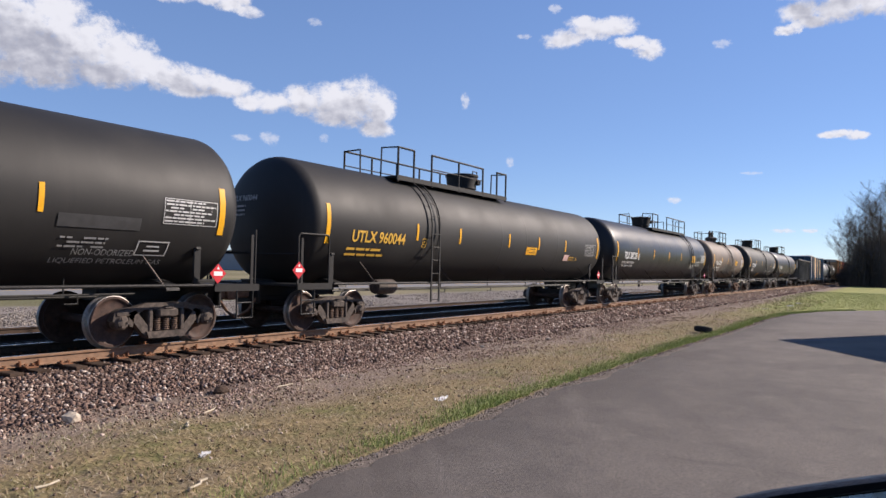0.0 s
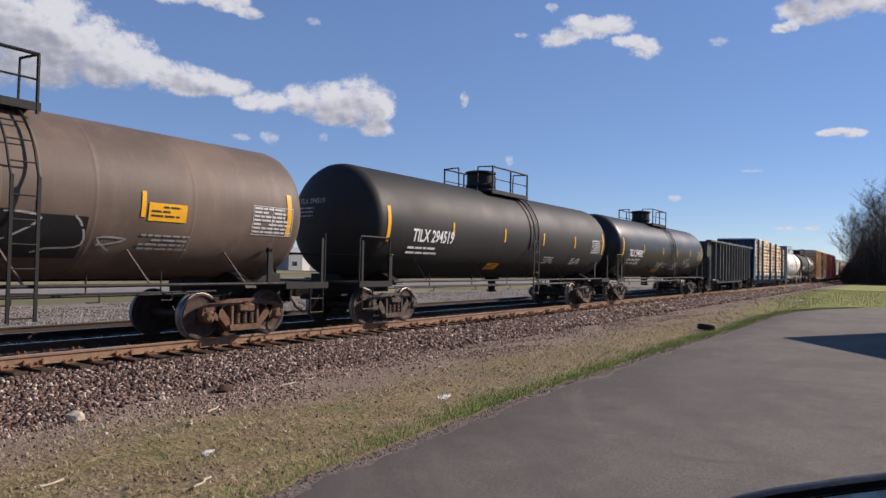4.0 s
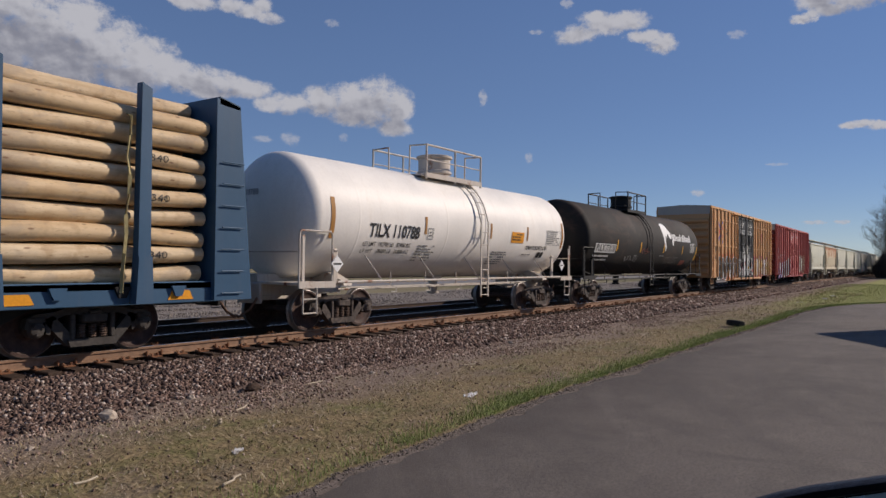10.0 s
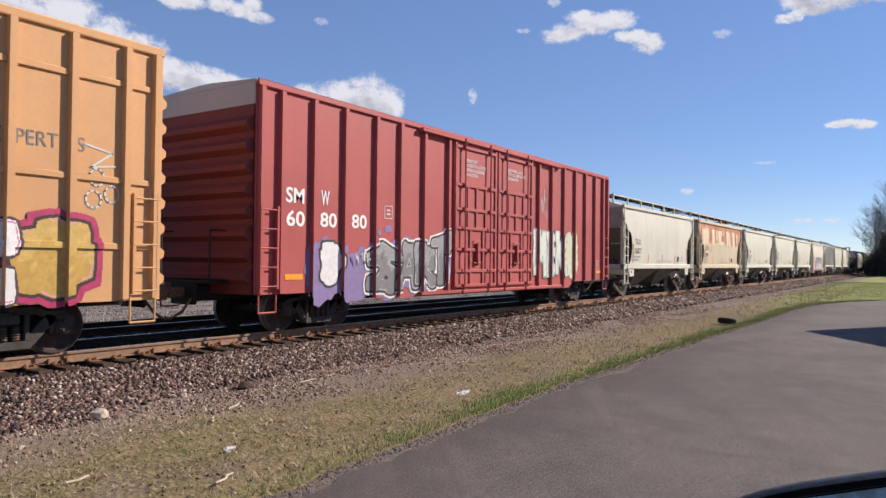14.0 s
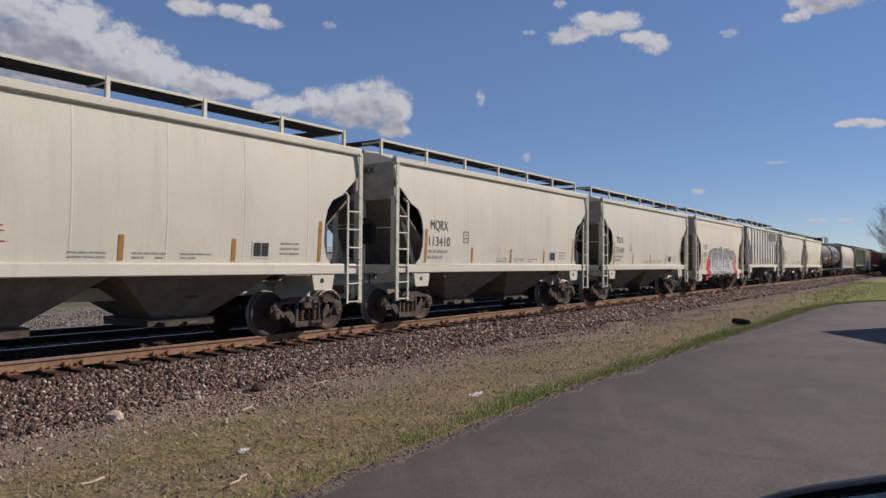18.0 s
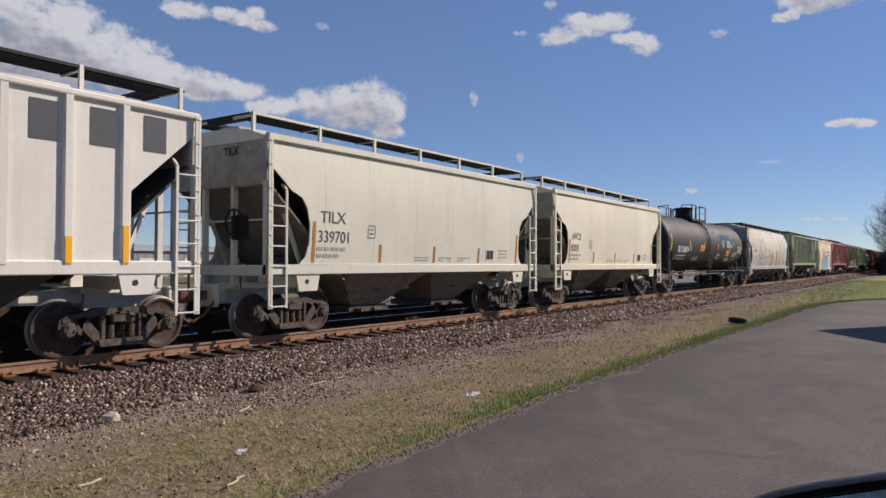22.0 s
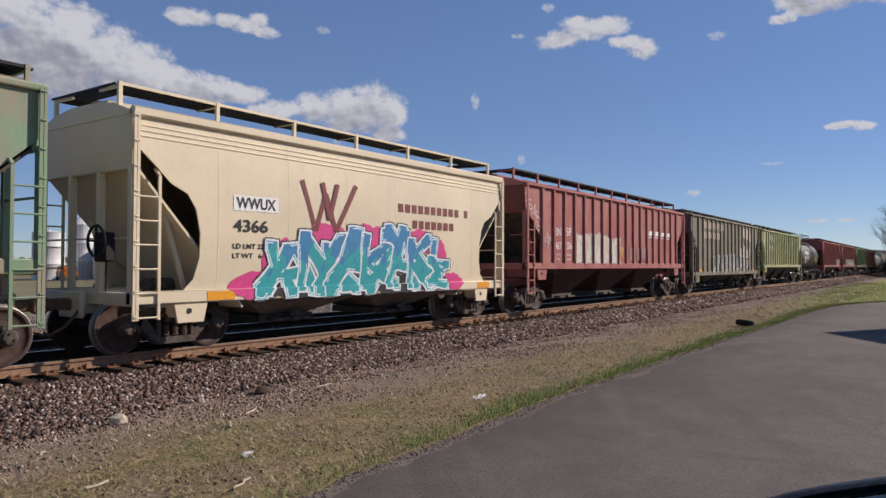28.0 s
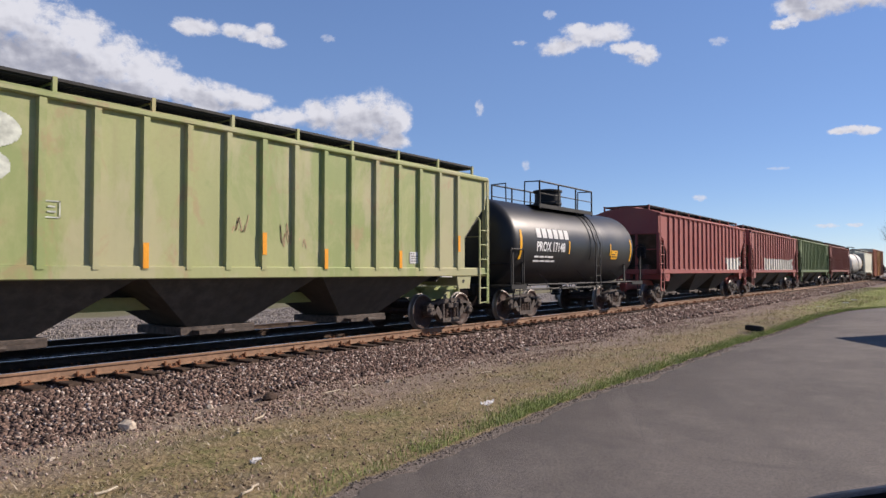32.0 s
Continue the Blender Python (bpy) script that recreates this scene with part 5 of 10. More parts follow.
    for j in range(nz):
        line = paint_map[j]
        zb, zt = Z[j, 0] - cell / 2, Z[j, 0] + cell / 2
        dep = depth(X[j], Z[j]) + lift
        change = np.flatnonzero((np.diff(line) != 0) | (np.abs(np.diff(dep)) > .004)) + 1
        ends = np.concatenate(([0], change, [nx]))
        for s, e in zip(ends, ends[1:]):
            k = int(line[s])
            if k < 0:
                continue
            xa, xb = X[j, s] - cell / 2, X[j, e - 1] + cell / 2
            yb, yt = -float(depth(X[j, s:s + 1], np.array([zb]))[0]) - lift, -float(depth(X[j, s:s + 1], np.array([zt]))[0]) - lift
            rows.setdefault(k, []).append(((xa, yb, zb), (xb, yb, zb), (xb, yt, zt), (xa, yt, zt)))
    names = ("tag_cloud", "tag_halo", "tag_outline", "tag_fill", "tag_fill", "tag_shine")
    says = ("cloud of spray paint behind the tag", "pale halo round the tag", "outline of the tag's letters", "spray-painted letters of the tag", "lighter spray-painted letters of the tag", "pale gleams on the tag's letters")
    for k, quads in rows.items():
        g = Geo()
        g.v = [p for q in quads for p in q]
        g.f = [(4 * i, 4 * i + 1, 4 * i + 2, 4 * i + 3) for i in range(len(quads))]
        me = bpy.data.meshes.new(names[k])
        me.from_pydata(g.v, [], g.f)
        me.materials.append(spray(colours[k]))
        tagged(part(names[k], me, None, car), says[k], "", "", "stuff")


def on_hopper(ys, sill, wide=1.56):
    """Depth of a hopper's side: the sheet, or the side sill that stands out below it."""
    sheet = np.vectorize(ys)
    return lambda x, z: np.where((z > sill - .17) & (z < sill + .06), np.maximum(sheet(z), wide + .01), sheet(z)) + .009


def on_posts(posts, bands, w, proud=.095, half=.055):
    def depth(x, z):
        d = np.full(np.shape(x), w)
        for b in bands:
            d = np.where(np.abs(z - b) < .05, w + .04, d)
        for p in posts:
            d = np.where(np.abs(x - p) < half, w + proud, d)
        return d + .009
    return depth


def ragged(car, name, x0, x1, z0, z1, depth, mat, label, seed, fray=.06, cell=.02):
    """One patch of paint with an uneven, brushed outline."""
    m = 2 * fray
    nx, nz = int((x1 - x0 + 2 * m) / cell), int((z1 - z0 + 2 * m) / cell)
    X, Z = np.meshgrid(x0 - m + (np.arange(nx) + .5) * cell, z0 - m + (np.arange(nz) + .5) * cell)
    edge = np.minimum(np.minimum(X - x0, x1 - X), np.minimum(Z - z0, z1 - Z))
    on = edge + fray * (ripple(X * 1.3, Z * .9, seed) + .7 * ripple(X * 4.1, Z * 1.7, seed + 5)) > 0
    g = Geo()
    for j in range(nz):
        zb, zt = Z[j, 0] - cell / 2, Z[j, 0] + cell / 2
        lo, hi = depth(X[j], np.full(nx, zb)), depth(X[j], np.full(nx, zt))
        ends = np.concatenate(([0], np.flatnonzero((np.diff(on[j].astype(int)) != 0) | (np.abs(np.diff(lo)) > .004)) + 1, [nx]))
        for a, b in zip(ends, ends[1:]):
            if on[j, a]:
                xa, xb = X[j, a] - cell / 2, X[j, b - 1] + cell / 2
                g.add([(xa, -lo[a], zb), (xb, -lo[a], zb), (xb, -hi[a], zt), (xa, -hi[a], zt)], [(0, 1, 2, 3)])
    me = bpy.data.meshes.new(name)
    me.from_pydata(g.v, [], g.f)
    me.materials.append(mat)
    part(name, me, None, car, label)


def inside(u, v, poly):
    """Which of the points lie inside a closed outline."""
    hit = np.zeros(np.shape(u), bool)
    for (a, b), (c, d) in zip(poly, poly[1:] + poly[:1]):
        if b != d:
            hit ^= ((b > v) != (d > v)) & (u < (c - a) * (v - b) / (d - b) + a)
    return hit


def emblem(car, x0, x1, z0, z1, depth, mat, label, cell=.02):
    """A pale two-lobed sign with a slanting foot, cut by a dark zigzag band, laid over panels and posts."""
    nx, nz = int((x1 - x0) / cell), int((z1 - z0) / cell)
    stem = [(0, .02), (.24, 1), (.78, 1), (.78, .5), (.72, .5), (.72, 0)]
    zigzag = [(.2, .73), (.41, .7), (.557, .456), (.623, .65), (.80, .63), (.75, .28), (.557, .28), (.385, .51), (.318, .316), (.07, .333)]
    g = Geo()
    for j in range(nz):
        v = np.full(nx, (j + .5) / nz)
        u = (np.arange(nx) + .5) / nx
        lobes = (np.hypot((u - .78) / .22, (v - .74) / .26) < 1) | (np.hypot((u - .72) / .22, (v - .245) / .245) < 1)
        on = (lobes | inside(u, v, stem)) & ~inside(u, v, zigzag)
        xs = x0 + u * (x1 - x0)
        zb, zt = z0 + (z1 - z0) * j / nz, z0 + (z1 - z0) * (j + 1) / nz
        dep = depth(xs, np.full(nx, zb))
        ends = np.concatenate(([0], np.flatnonzero((np.diff(on.astype(int)) != 0) | (np.abs(np.diff(dep)) > .004)) + 1, [nx]))
        for a, b in zip(ends, ends[1:]):
            if on[a]:
                xa, xb, y = xs[a] - cell / 2, xs[b - 1] + cell / 2, -float(dep[a])
                g.add([(xa, y, zb), (xb, y, zb), (xb, y, zt), (xa, y, zt)], [(0, 1, 2, 3)])
    me = bpy.data.meshes.new("emblem")
    me.from_pydata(g.v, [], g.f)
    me.materials.append(mat)
    part("emblem", me, None, car, label)


def at(rows):
    """Letters of a tag, counted from the leading end of the car in hand."""
    return [(q[0], -h + q[1], -h + q[2], *q[3:]) for q in rows]


def heaps(rows):
    return [(-h + q[0], *q[1:]) for q in rows]


# ---- the consist, from the leading car back; numbers are metres along the train at 0 s ----
def ends_and(mids, length):
    """Reflective stripes: tall ones at the tank's ends and short ones between."""
    return [(0.22, -.08, .13, .93)] + [(u, -.09, .085, .45) for u in mids] + [(length - .2, -.06, .13, .9)]


def scrawl(geo, x0, x1, z0, z1, place, seed, w=0.03, n=6):
    """A loose handwritten squiggle of paint strokes that spells nothing."""
    rng = random.Random(seed)
    for k in range(n):
        u = x0 + (x1 - x0) * k / n
        d = (x1 - x0) / n
        pts = [(u + d * rng.uniform(-.1, .5), z0 + (z1 - z0) * rng.random())]
        for j in range(5):
            pts.append((u + d * rng.uniform(-.1, 1.15), z0 + (z1 - z0) * rng.random()))
        fine = []
        for j in range(1, len(pts) - 2):
            for t in (0, .25, .5, .75):
                fine.append(tuple(.5 * ((2 * pts[j][c]) + (-pts[j - 1][c] + pts[j + 1][c]) * t + (2 * pts[j - 1][c] - 5 * pts[j][c] + 4 * pts[j + 1][c] - pts[j + 2][c]) * t * t + (-pts[j - 1][c] + 3 * pts[j][c] - 3 * pts[j + 1][c] + pts[j + 2][c]) * t ** 3) for c in (0, 1)))
        vs, fs = [], []
        for i, (a, b) in enumerate(fine):
            a2, b2 = fine[min(i + 1, len(fine) - 1)]
            a1, b1 = fine[max(i - 1, 0)]
            dx, dz = a2 - a1, b2 - b1
            m = math.hypot(dx, dz) or 1
            vs += [place(a - dz / m * w / 2, b + dx / m * w / 2), place(a + dz / m * w / 2, b - dx / m * w / 2)]
            if i:
                fs.append((2 * i - 2, 2 * i - 1, 2 * i + 1, 2 * i))
        geo.add(vs, fs)
    return geo


def strokes(geo, lines, x, place, w):
    """Brush strokes along lines of (u, v) points."""
    for line in lines:
        for (a, b), (c, d) in zip(line, line[1:]):
            n = Vector((c - a, d - b)).normalized() * w / 2
            e = n * .8
            geo.add([place(x + a - n.y - e.x, b + n.x - e.y), place(x + a + n.y - e.x, b - n.x - e.y), place(x + c + n.y + e.x, d - n.x + e.y), place(x + c - n.y + e.x, d + n.x + e.y)], [(0, 1, 2, 3)])
    return geo


def placard(car, x, z, y=-1.55):
    g = Geo()
    g.prism([(x - .19, z), (x, z - .19), (x + .19, z), (x, z + .19)], y, y + .012)
    p = part("placard", g, M_RED, car, "red diamond hazard placard")
    g = Geo()
    g.span(x - .1, x + .1, y - .004, y, z - .04, z + .04)
    g.prism([(x - .03, z + .08), (x + .03, z + .08), (x, z + .14)], y - .004, y)
    part("placard_print", g, M_WHITE, p, "white print on the placard")
    g = Geo()
    g.span(x - .03, x + .03, y + .014, y + .05, 1.1, z + .1)
    part("placard_bracket", g, M_STEEL, car)


def framed_box(car, place, x, v, w, h, mat):
    """A stencilled box outline."""
    g = Geo()
    t = .02
    for a, b, c, d in ((x, x + w, v, v + t), (x, x + w, v + h - t, v + h), (x, x + t, v, v + h), (x + w - t, x + w, v, v + h), (x + w * .25, x + w * .75, v + h * .3, v + h * .42), (x + w * .3, x + w * .7, v + h * .6, v + h * .7)):
        patch(g, a, b, c, d, place, 2)
    part("stencil_box", g, mat, car, "small stencilled box", False)


def rows_panel(car, h, place, x, v, w, tall, mat=None, rows=7, seed=1):
    g = Geo()
    bars(g, -h + x + .03, v - .03, rows, (tall - .04) / rows, w - .06, place, seed, .5)
    for a, b, lo, hi in ((0, w, 0, .012), (0, w, tall - .012, tall), (0, .012, 0, tall), (w - .012, w, 0, tall), (w * .47, w * .47 + .012, 0, tall)):
        patch(g, -h + x + a, -h + x + b, v - hi, v - lo, place, 4)
    part("data_panel", g, mat or M_FADED, car, "white stencilled test data panel", False)


M_PALE = plain("pale_print", (0.6, 0.6, 0.58), .6, 0, 50, .15)
M_ORANGE = M_ORANGE_NOTICE
M_PATCHED = plain("grey_overpaint", (0.055, 0.055, 0.055), .5, 0, 8, .15)
M_GLARE = plain("glare_overpaint", (0.36, 0.36, 0.38), .35, .3, 6, .3)

# black pressure car that leads the view
car, h, zc, pl = tank_car("black pressure tank car with red placard and white stencils", -8.1, 9.3, -9.6, 10.6, 1.5, 4.05, M_BLACK, dome="low", walk_len=7, walk_at=-.6,
                          ladder_at=-2.0, stripes=ends_and((3.5, 7, 10.4, 13.8), 17.4), seams=(3, 8, 12),
                          words=(("NON-ODORIZED", 14.45, -1.02, .125, 1.1, M_FADED), ("LIQUEFIED PETROLEUM GAS", 14.15, -1.2, .11, 2.0, M_FADED)),
                          notices=((14.08, -.3, 1.43, .22, M_PATCHED, "grey overpainted rectangle"),))
rows_panel(car, h, pl, 15.93, .1, 1.15, .46, M_PALE)
bars(g := Geo(), -h + 14.18, -.68, 3, .08, 1.0, pl, 4)
part("stencil", g, M_FADED, car, "small stencilled print", False)
framed_box(car, pl, -h + 15.55, -1.0, .62, .3, M_PALE)
placard(car, h - .3, 1.32)
# long pressure car with yellow letters
car, h, zc, pl = tank_car("long black pressure tank car with yellow lettering", 11.9, 29.6, 10.6, 30.75, 1.5, 4.05, M_BLACK, dome="low", walk_len=6.4, walk_at=-2.15, dome_at=-.38, openings=((-5.35, -4.5), (-3.7, -.57), (.30, 1.05)), ladder_at=-4.3,
                          stripes=ends_and((3.78, 6.0, 9.17, 11.5, 13.95), 17.7), mark="UTLX 960044", reservoir=True, mark_mat=M_GOLD, mark_x=1.09, mark_w=2.15, mark_size=.27, mark_v=-.45, seams=(4.2, 8.66, 10.48, 13.2),
                          notices=((10.52, -.25, .85, .27, M_YELLOW, "yellow notice panel"), (13.96, -.43, .45, .25, plain("pink_notice", (.75, .5, .45)), "pale pink notice")))
rows_panel(car, h, pl, 16.0, .06, 1.2, .5, M_FADED)
framed_box(car, pl, -h + 4.05, -.5, .2, .25, M_GOLD)
bars(g := Geo(), -h + 14.45, -.52, 2, .09, 1.0, pl, 8)
part("stencil", g, M_GOLD, car, "small yellow print", False)
placard(car, h - .2, 1.35), placard(car, -h - .75, 1.4)
# glossy pressure car
car, h, zc, pl = tank_car("long glossy black pressure tank car", 31.85, 50.2, 30.75, 51.75, 1.5, 4.05, M_GLOSS, dome="low", walk_len=7.2, walk_at=1.95, dome_at=-.6, openings=((-1.65, -.5), (1.25, 5.55)), ladder_at=5.1,
                          stripes=ends_and((3.3, 6.1, 9.1, 11.8, 14.43), 18.35), mark="TILX 307335", mark_x=1.23, mark_w=1.95, mark_size=.31, mark_v=-.4, data=("LD LMT 163930 LB   74360 KG", "LT WT  99300 LB   45150 KG"), seams=(1.93, 3.7, 7.2, 8.4, 9.6, 10.8, 12.2, 13.4, 16.3),
                          notices=((14.5, .03, .78, .4, M_YELLOW, "yellow emergency notice"),), words=(("NON-ODORIZED", 15.58, -.42, .14, 1.12, M_WHITE), ("LIQUEFIED PETROLEUM GAS", 15.6, -.6, .1, 1.23, M_WHITE)))
rows_panel(car, h, pl, 16.95, .14, 1.15, .48, M_WHITE)
framed_box(car, pl, -h + 3.38, -.43, .22, .28, M_WHITE)
bars(g := Geo(), -h + 14.3, -.55, 3, .08, 1.1, pl, 4)
part("stencil", g, M_WHITE, car, "small stencilled print", False)
placard(car, h - .55, 1.35)
# dusty brown tank
M_DUSTY = paint("dusty_tank_paint", (0.12, 0.088, 0.068), .6, .6, 0.03, .4, .1, dust=(0.25, 0.18, 0.135))
car, h, zc, pl = tank_car("short brown-dusted black tank car with rusty trucks", 53.2, 65.0, 51.75, 66.5, 1.42, 4.0, M_DUSTY, style="rusty", dome="valves", walk_len=2.4, walk_at=-.5, dome_at=-.2, ladder_at=.2,
                          stripes=ends_and((2.95, 5.15, 8.15), 11.8), mark="TILX 110351", mark_x=.92, mark_w=1.92, mark_size=.3, mark_v=-.45, data=("LD LMT 206300 LB  93620 KG", "LT WT   56700 LB  25700 KG"), seams=(4.1, 7.3, 9.2),
                          notices=((8.25, -.05, .78, .32, M_YELLOW, "yellow notice panel"), (4.3, -.38, 2.9, .8, plain("dark_repaint", (.02, .02, .022), .35), "freshly painted black rectangle behind the ladder")))
rows_panel(car, h, pl, 10.6, .09, 1.1, .6, M_PALE)
bars(g := Geo(), -h + 3.4, -.62, 5, .09, .95, pl, 6), bars(g, -h + 8.2, -.62, 4, .09, 1.2, pl, 7)
part("stencil", g, M_FADED, car, "small stencilled print", False)
part("paint_scrawl", scrawl(Geo(), -h + 3.9, -h + 8.0, -1.1, -.35, pl, 5, .035, 5), M_FADED, car, "white sprayed outlines", False)
# two matt black tank cars
car, h, zc, pl = tank_car("matt black tank car with white reporting mark", 68.0, 83.8, 66.5, 84.95, 1.5, 4.15, M_BLACK, walk_len=2.7, walk_at=-.05, dome_at=-.5, ladder_at=.8, stripes=ends_and((3.3, 6.5, 9.5, 12.45), 15.8), mark="TILX 294519", mark_x=1.3, seams=(3, 6, 9, 12.2),
                          notices=((6.0, -1.1, .8, .3, M_ORANGE, "orange notice"),))
rows_panel(car, h, pl, 14.3, .08, 1.2, .58, M_PALE)
bars(g := Geo(), -h + 12.5, -.76, 4, .08, 1.05, pl, 9), bars(g, -h + 9.9, -.75, 4, .08, 1.0, pl, 12)
part("stencil", g, M_PALE, car, "small stencilled print", False)
car, h, zc, pl = tank_car("satin black tank car with white reporting mark", 86.2, 102.3, 84.95, 103.0, 1.5, 4.15, paint("satin_tank_paint", (0.02, 0.02, 0.02), .4, .1, 0, .1, .2, dust=(0.09, 0.08, 0.07)), walk_len=2.7, walk_at=-.1, dome_at=-.5, ladder_at=.85,
                          stripes=ends_and((3.38, 6.88, 9.84, 12.86), 16.1), mark="TILX 294502", mark_x=1.17, mark_w=2.08, mark_size=.32, data=("LD LMT  190900   86550 KG", "LT WT    95100   43150 KG"), seams=(1.84, 3.7, 5.43, 8.0, 10.2, 12.3),
                          notices=((6.26, -1.12, 1.1, .36, M_ORANGE, "orange notice"),))
rows_panel(car, h, pl, 14.65, .07, 1.15, .56, M_FADED)
bars(g := Geo(), -h + 6.3, -.75, 4, .09, 1.4, pl, 9), bars(g, -h + 9.5, -.72, 6, .09, 1.2, pl, 12), bars(g, -h + 12.7, -.8, 3, .09, 1.0, pl, 14)
part("stencil", g, M_PALE, car, "small stencilled print", False)
part("chalk_scrawl", scrawl(scrawl(Geo(), -h + 11.7, -h + 13.0, -.85, -.4, pl, 3, .035, 4), -h + 7.6, -h + 8.6, -1.1, -.75, pl, 8, .03, 3), M_PALE, car, "white chalk scrawl", False)
# white tank car
M_WTANK = paint("white_tank_paint", (0.86, 0.825, 0.755), .5, .08, .06, .18, .1, dust=(0.5, 0.4, 0.28))
M_WSTEEL = paint("rusty_white_steel_paint", (0.58, 0.53, 0.46), .65, .4, .55, .5, dust=(.3, .19, .12))
car, h, zc, pl = tank_car("white tank car with rust stains round its ends", 146.2, 158.3, 144.9, 159.4, 1.45, 4.05, M_WTANK, M_WSTEEL, walk_len=2.9, walk_at=-.2, dome_at=.1, ladder_at=.45,
                          stripes=(), mark="TILX 110788", mark_mat=M_INK, mark_x=1.58, mark_w=1.97, mark_size=.31, mark_v=-.45, data=("LD LMT  192700 LB   87450 KG", "LT WT    70300 LB   31890 KG"), seams=(1.22, 4.81, 8.2),
                          notices=((8.36, -.06, .8, .34, M_ORANGE, "orange notice"),))
for u, v, w, hh in ends_and((3.7, 7.0, 9.3), 12.1):
    part("reflective_stripe", patch(Geo(), -h + u - w / 2 + .1, -h + u + w / 2 + .1, v - hh / 2, v + hh / 2, pl), plain_stripe, car, "dirty orange reflective stripe")
rows_panel(car, h, pl, 10.75, .09, 1.1, .5, M_GREYINK)
bars(g := Geo(), -h + 3.6, -.62, 6, .09, .9, pl, 9), bars(g, -h + 7.4, -.72, 6, .09, 1.0, pl, 10), bars(g, -h + 9.3, -.78, 1, .07, .7, pl, 12)
part("stencil", g, M_GREYINK, car, "small grey print", False)
framed_box(car, pl, -h + 3.9, -.45, .25, .3, M_GREYINK)
put_text(g := Geo(), "SODIUM HYPOCHLORITE SOLUTION", -h + 9.42, -.6, .13, pl, 1.5)
part("content_name", g, M_INK, car, "black stencilled name of the load", False)
for x in (10.38, 10.62):
    part("stencil_square", patch(Geo(), -h + x, -h + x + .2, -.9, -.68, pl, 2), M_INK, car, "", False)
for s in (-1, 1):
    g = Geo()
    g.prism([(s * (h - .35) + a, 1.5 + b) for a, b in ((-.19, 0), (0, -.19), (.19, 0), (0, .19))], -1.56, -1.545)
    part("placard", g, M_WHITE, car, "white diamond placard")
    g = Geo()
    g.prism([(s * (h - .35) + a, 1.5 + b) for a, b in ((-.12, -.02), (.12, -.02), (.12, .02), (-.12, .02))], -1.566, -1.56)
    part("placard_print", g, M_INK, car, "black bar on the placard")
# grimy black tank car with a white emblem
M_GRIMY = paint("grimy_tank_paint", (0.0115, 0.0105, 0.010), .78, .4, .12, .3, .1, dust=(0.036, 0.027, 0.022), blotch=(((.055, .032, .024), .5, .5, 1.2, .56),))
car, h, zc, pl = tank_car("grimy black tank car with a white painted emblem", 160.7, 175.5, 159.4, 176.75, 1.5, 4.12, M_GRIMY, walk_len=2.5, walk_at=-.8, dome_at=-.35, ladder_at=-.6,
                          stripes=[(2.8, -.28, .1, .47), (5.68, -.28, .085, .45), (8.98, -.28, .085, .42), (12.06, -.28, .085, .42), (14.64, -.43, .12, .78)], seams=(4, 8, 11.5),
                          notices=((.5, -.23, 2.15, .38, M_PALE, "white painted mark panel"), (12.4, -.85, .8, .3, plain("red_brown_notice", (.25, .06, .04)), "red notice")))
put_text(g := Geo(), "PULX 773133", -h + .62, -.54, .27, on_tank(zc, 1.518), 1.95)
part("reporting_mark", g, M_INK, car, "black reporting mark and number", False)
bars(g := Geo(), -h + 8.6, -.62, 1, .05, .8, pl, 3), bars(g, -h + .5, -.72, 2, .18, 2.0, pl, 5)
part("stencil", g, M_PALE, car, "small stencilled print", False)
rows_panel(car, h, pl, 13.4, .11, 1.0, .5, M_PALE)
part("chalk_scrawl", scrawl(Geo(), -h + 4.1, -h + 5.6, -1.0, -.68, pl, 3, .03, 7), M_FADED, car, "white chalk scrawl", False)
# emblem: pale lands on a round world, and the word beside it as plain blocks
LAND = ((0, .68), (.09, .93), (.27, 1), (.46, .97), (.61, .84), (.6, .78), (.73, .58), (.84, .53), (.77, .45), (.63, .43), (.5, .6), (.4, .58), (.34, .42), (.28, .52), (.22, .52), (.2, .33), (.25, .21), (.29, .18), (.27, 0), (.14, .16), (.05, .35))
ISLES = ((.8, .66), (.93, .58), (1, .36), (.95, .22), (.87, .22), (.82, .34), (.88, .46), (.85, .56)), ((.6, .7), (.68, .74), (.76, .64), (.74, .56), (.69, .62))
for shape in (LAND, *ISLES):
    n = 60
    g = Geo()
    for jj in range(n):
        u = (np.arange(90) + .5) / 90
        v = np.full(90, (jj + .5) / n)
        on = inside(u + .012 * np.sin(40 * v), v + .012 * np.sin(37 * u), list(shape)).astype(int)
        cut = np.concatenate(([0], np.flatnonzero(np.diff(on)) + 1, [90]))
        for a, b in zip(cut, cut[1:]):
            if on[a]:
                patch(g, -h + 8.85 + 1.65 * a / 90, -h + 8.85 + 1.65 * b / 90, -.4 + 1.48 * jj / n, -.4 + 1.48 * (jj + 1) / n, pl, 1)
    part("emblem", g, M_WHITE, car, "white painted land of a globe emblem", False)
part("red_scrawl", scrawl(Geo(), -h + 5.95, -h + 7.1, -.62, -.28, pl, 12, .03, 6), M_REDPRINT, car, "faded red scrawl", False)
part("chalk_scrawl", strokes(Geo(), tuple(tuple((9.9 + .3 * q + .2 * math.cos(k * .6 + q), -.86 + .2 * math.sin(k * .6 + q)) for k in range(9)) for q in range(6)), -h, pl, .014), M_FADED, car, "thin chalk loops", False)
g = Geo()
for k in range(13):
    u = -h + 10.5 + k * .225 + (.08 if k > 5 else 0)
    tall = .36 if k in (0, 1, 5, 7, 8, 12) else .25
    patch(g, u, u + .15, .16 - .0 * k, .16 + tall, pl, 2)
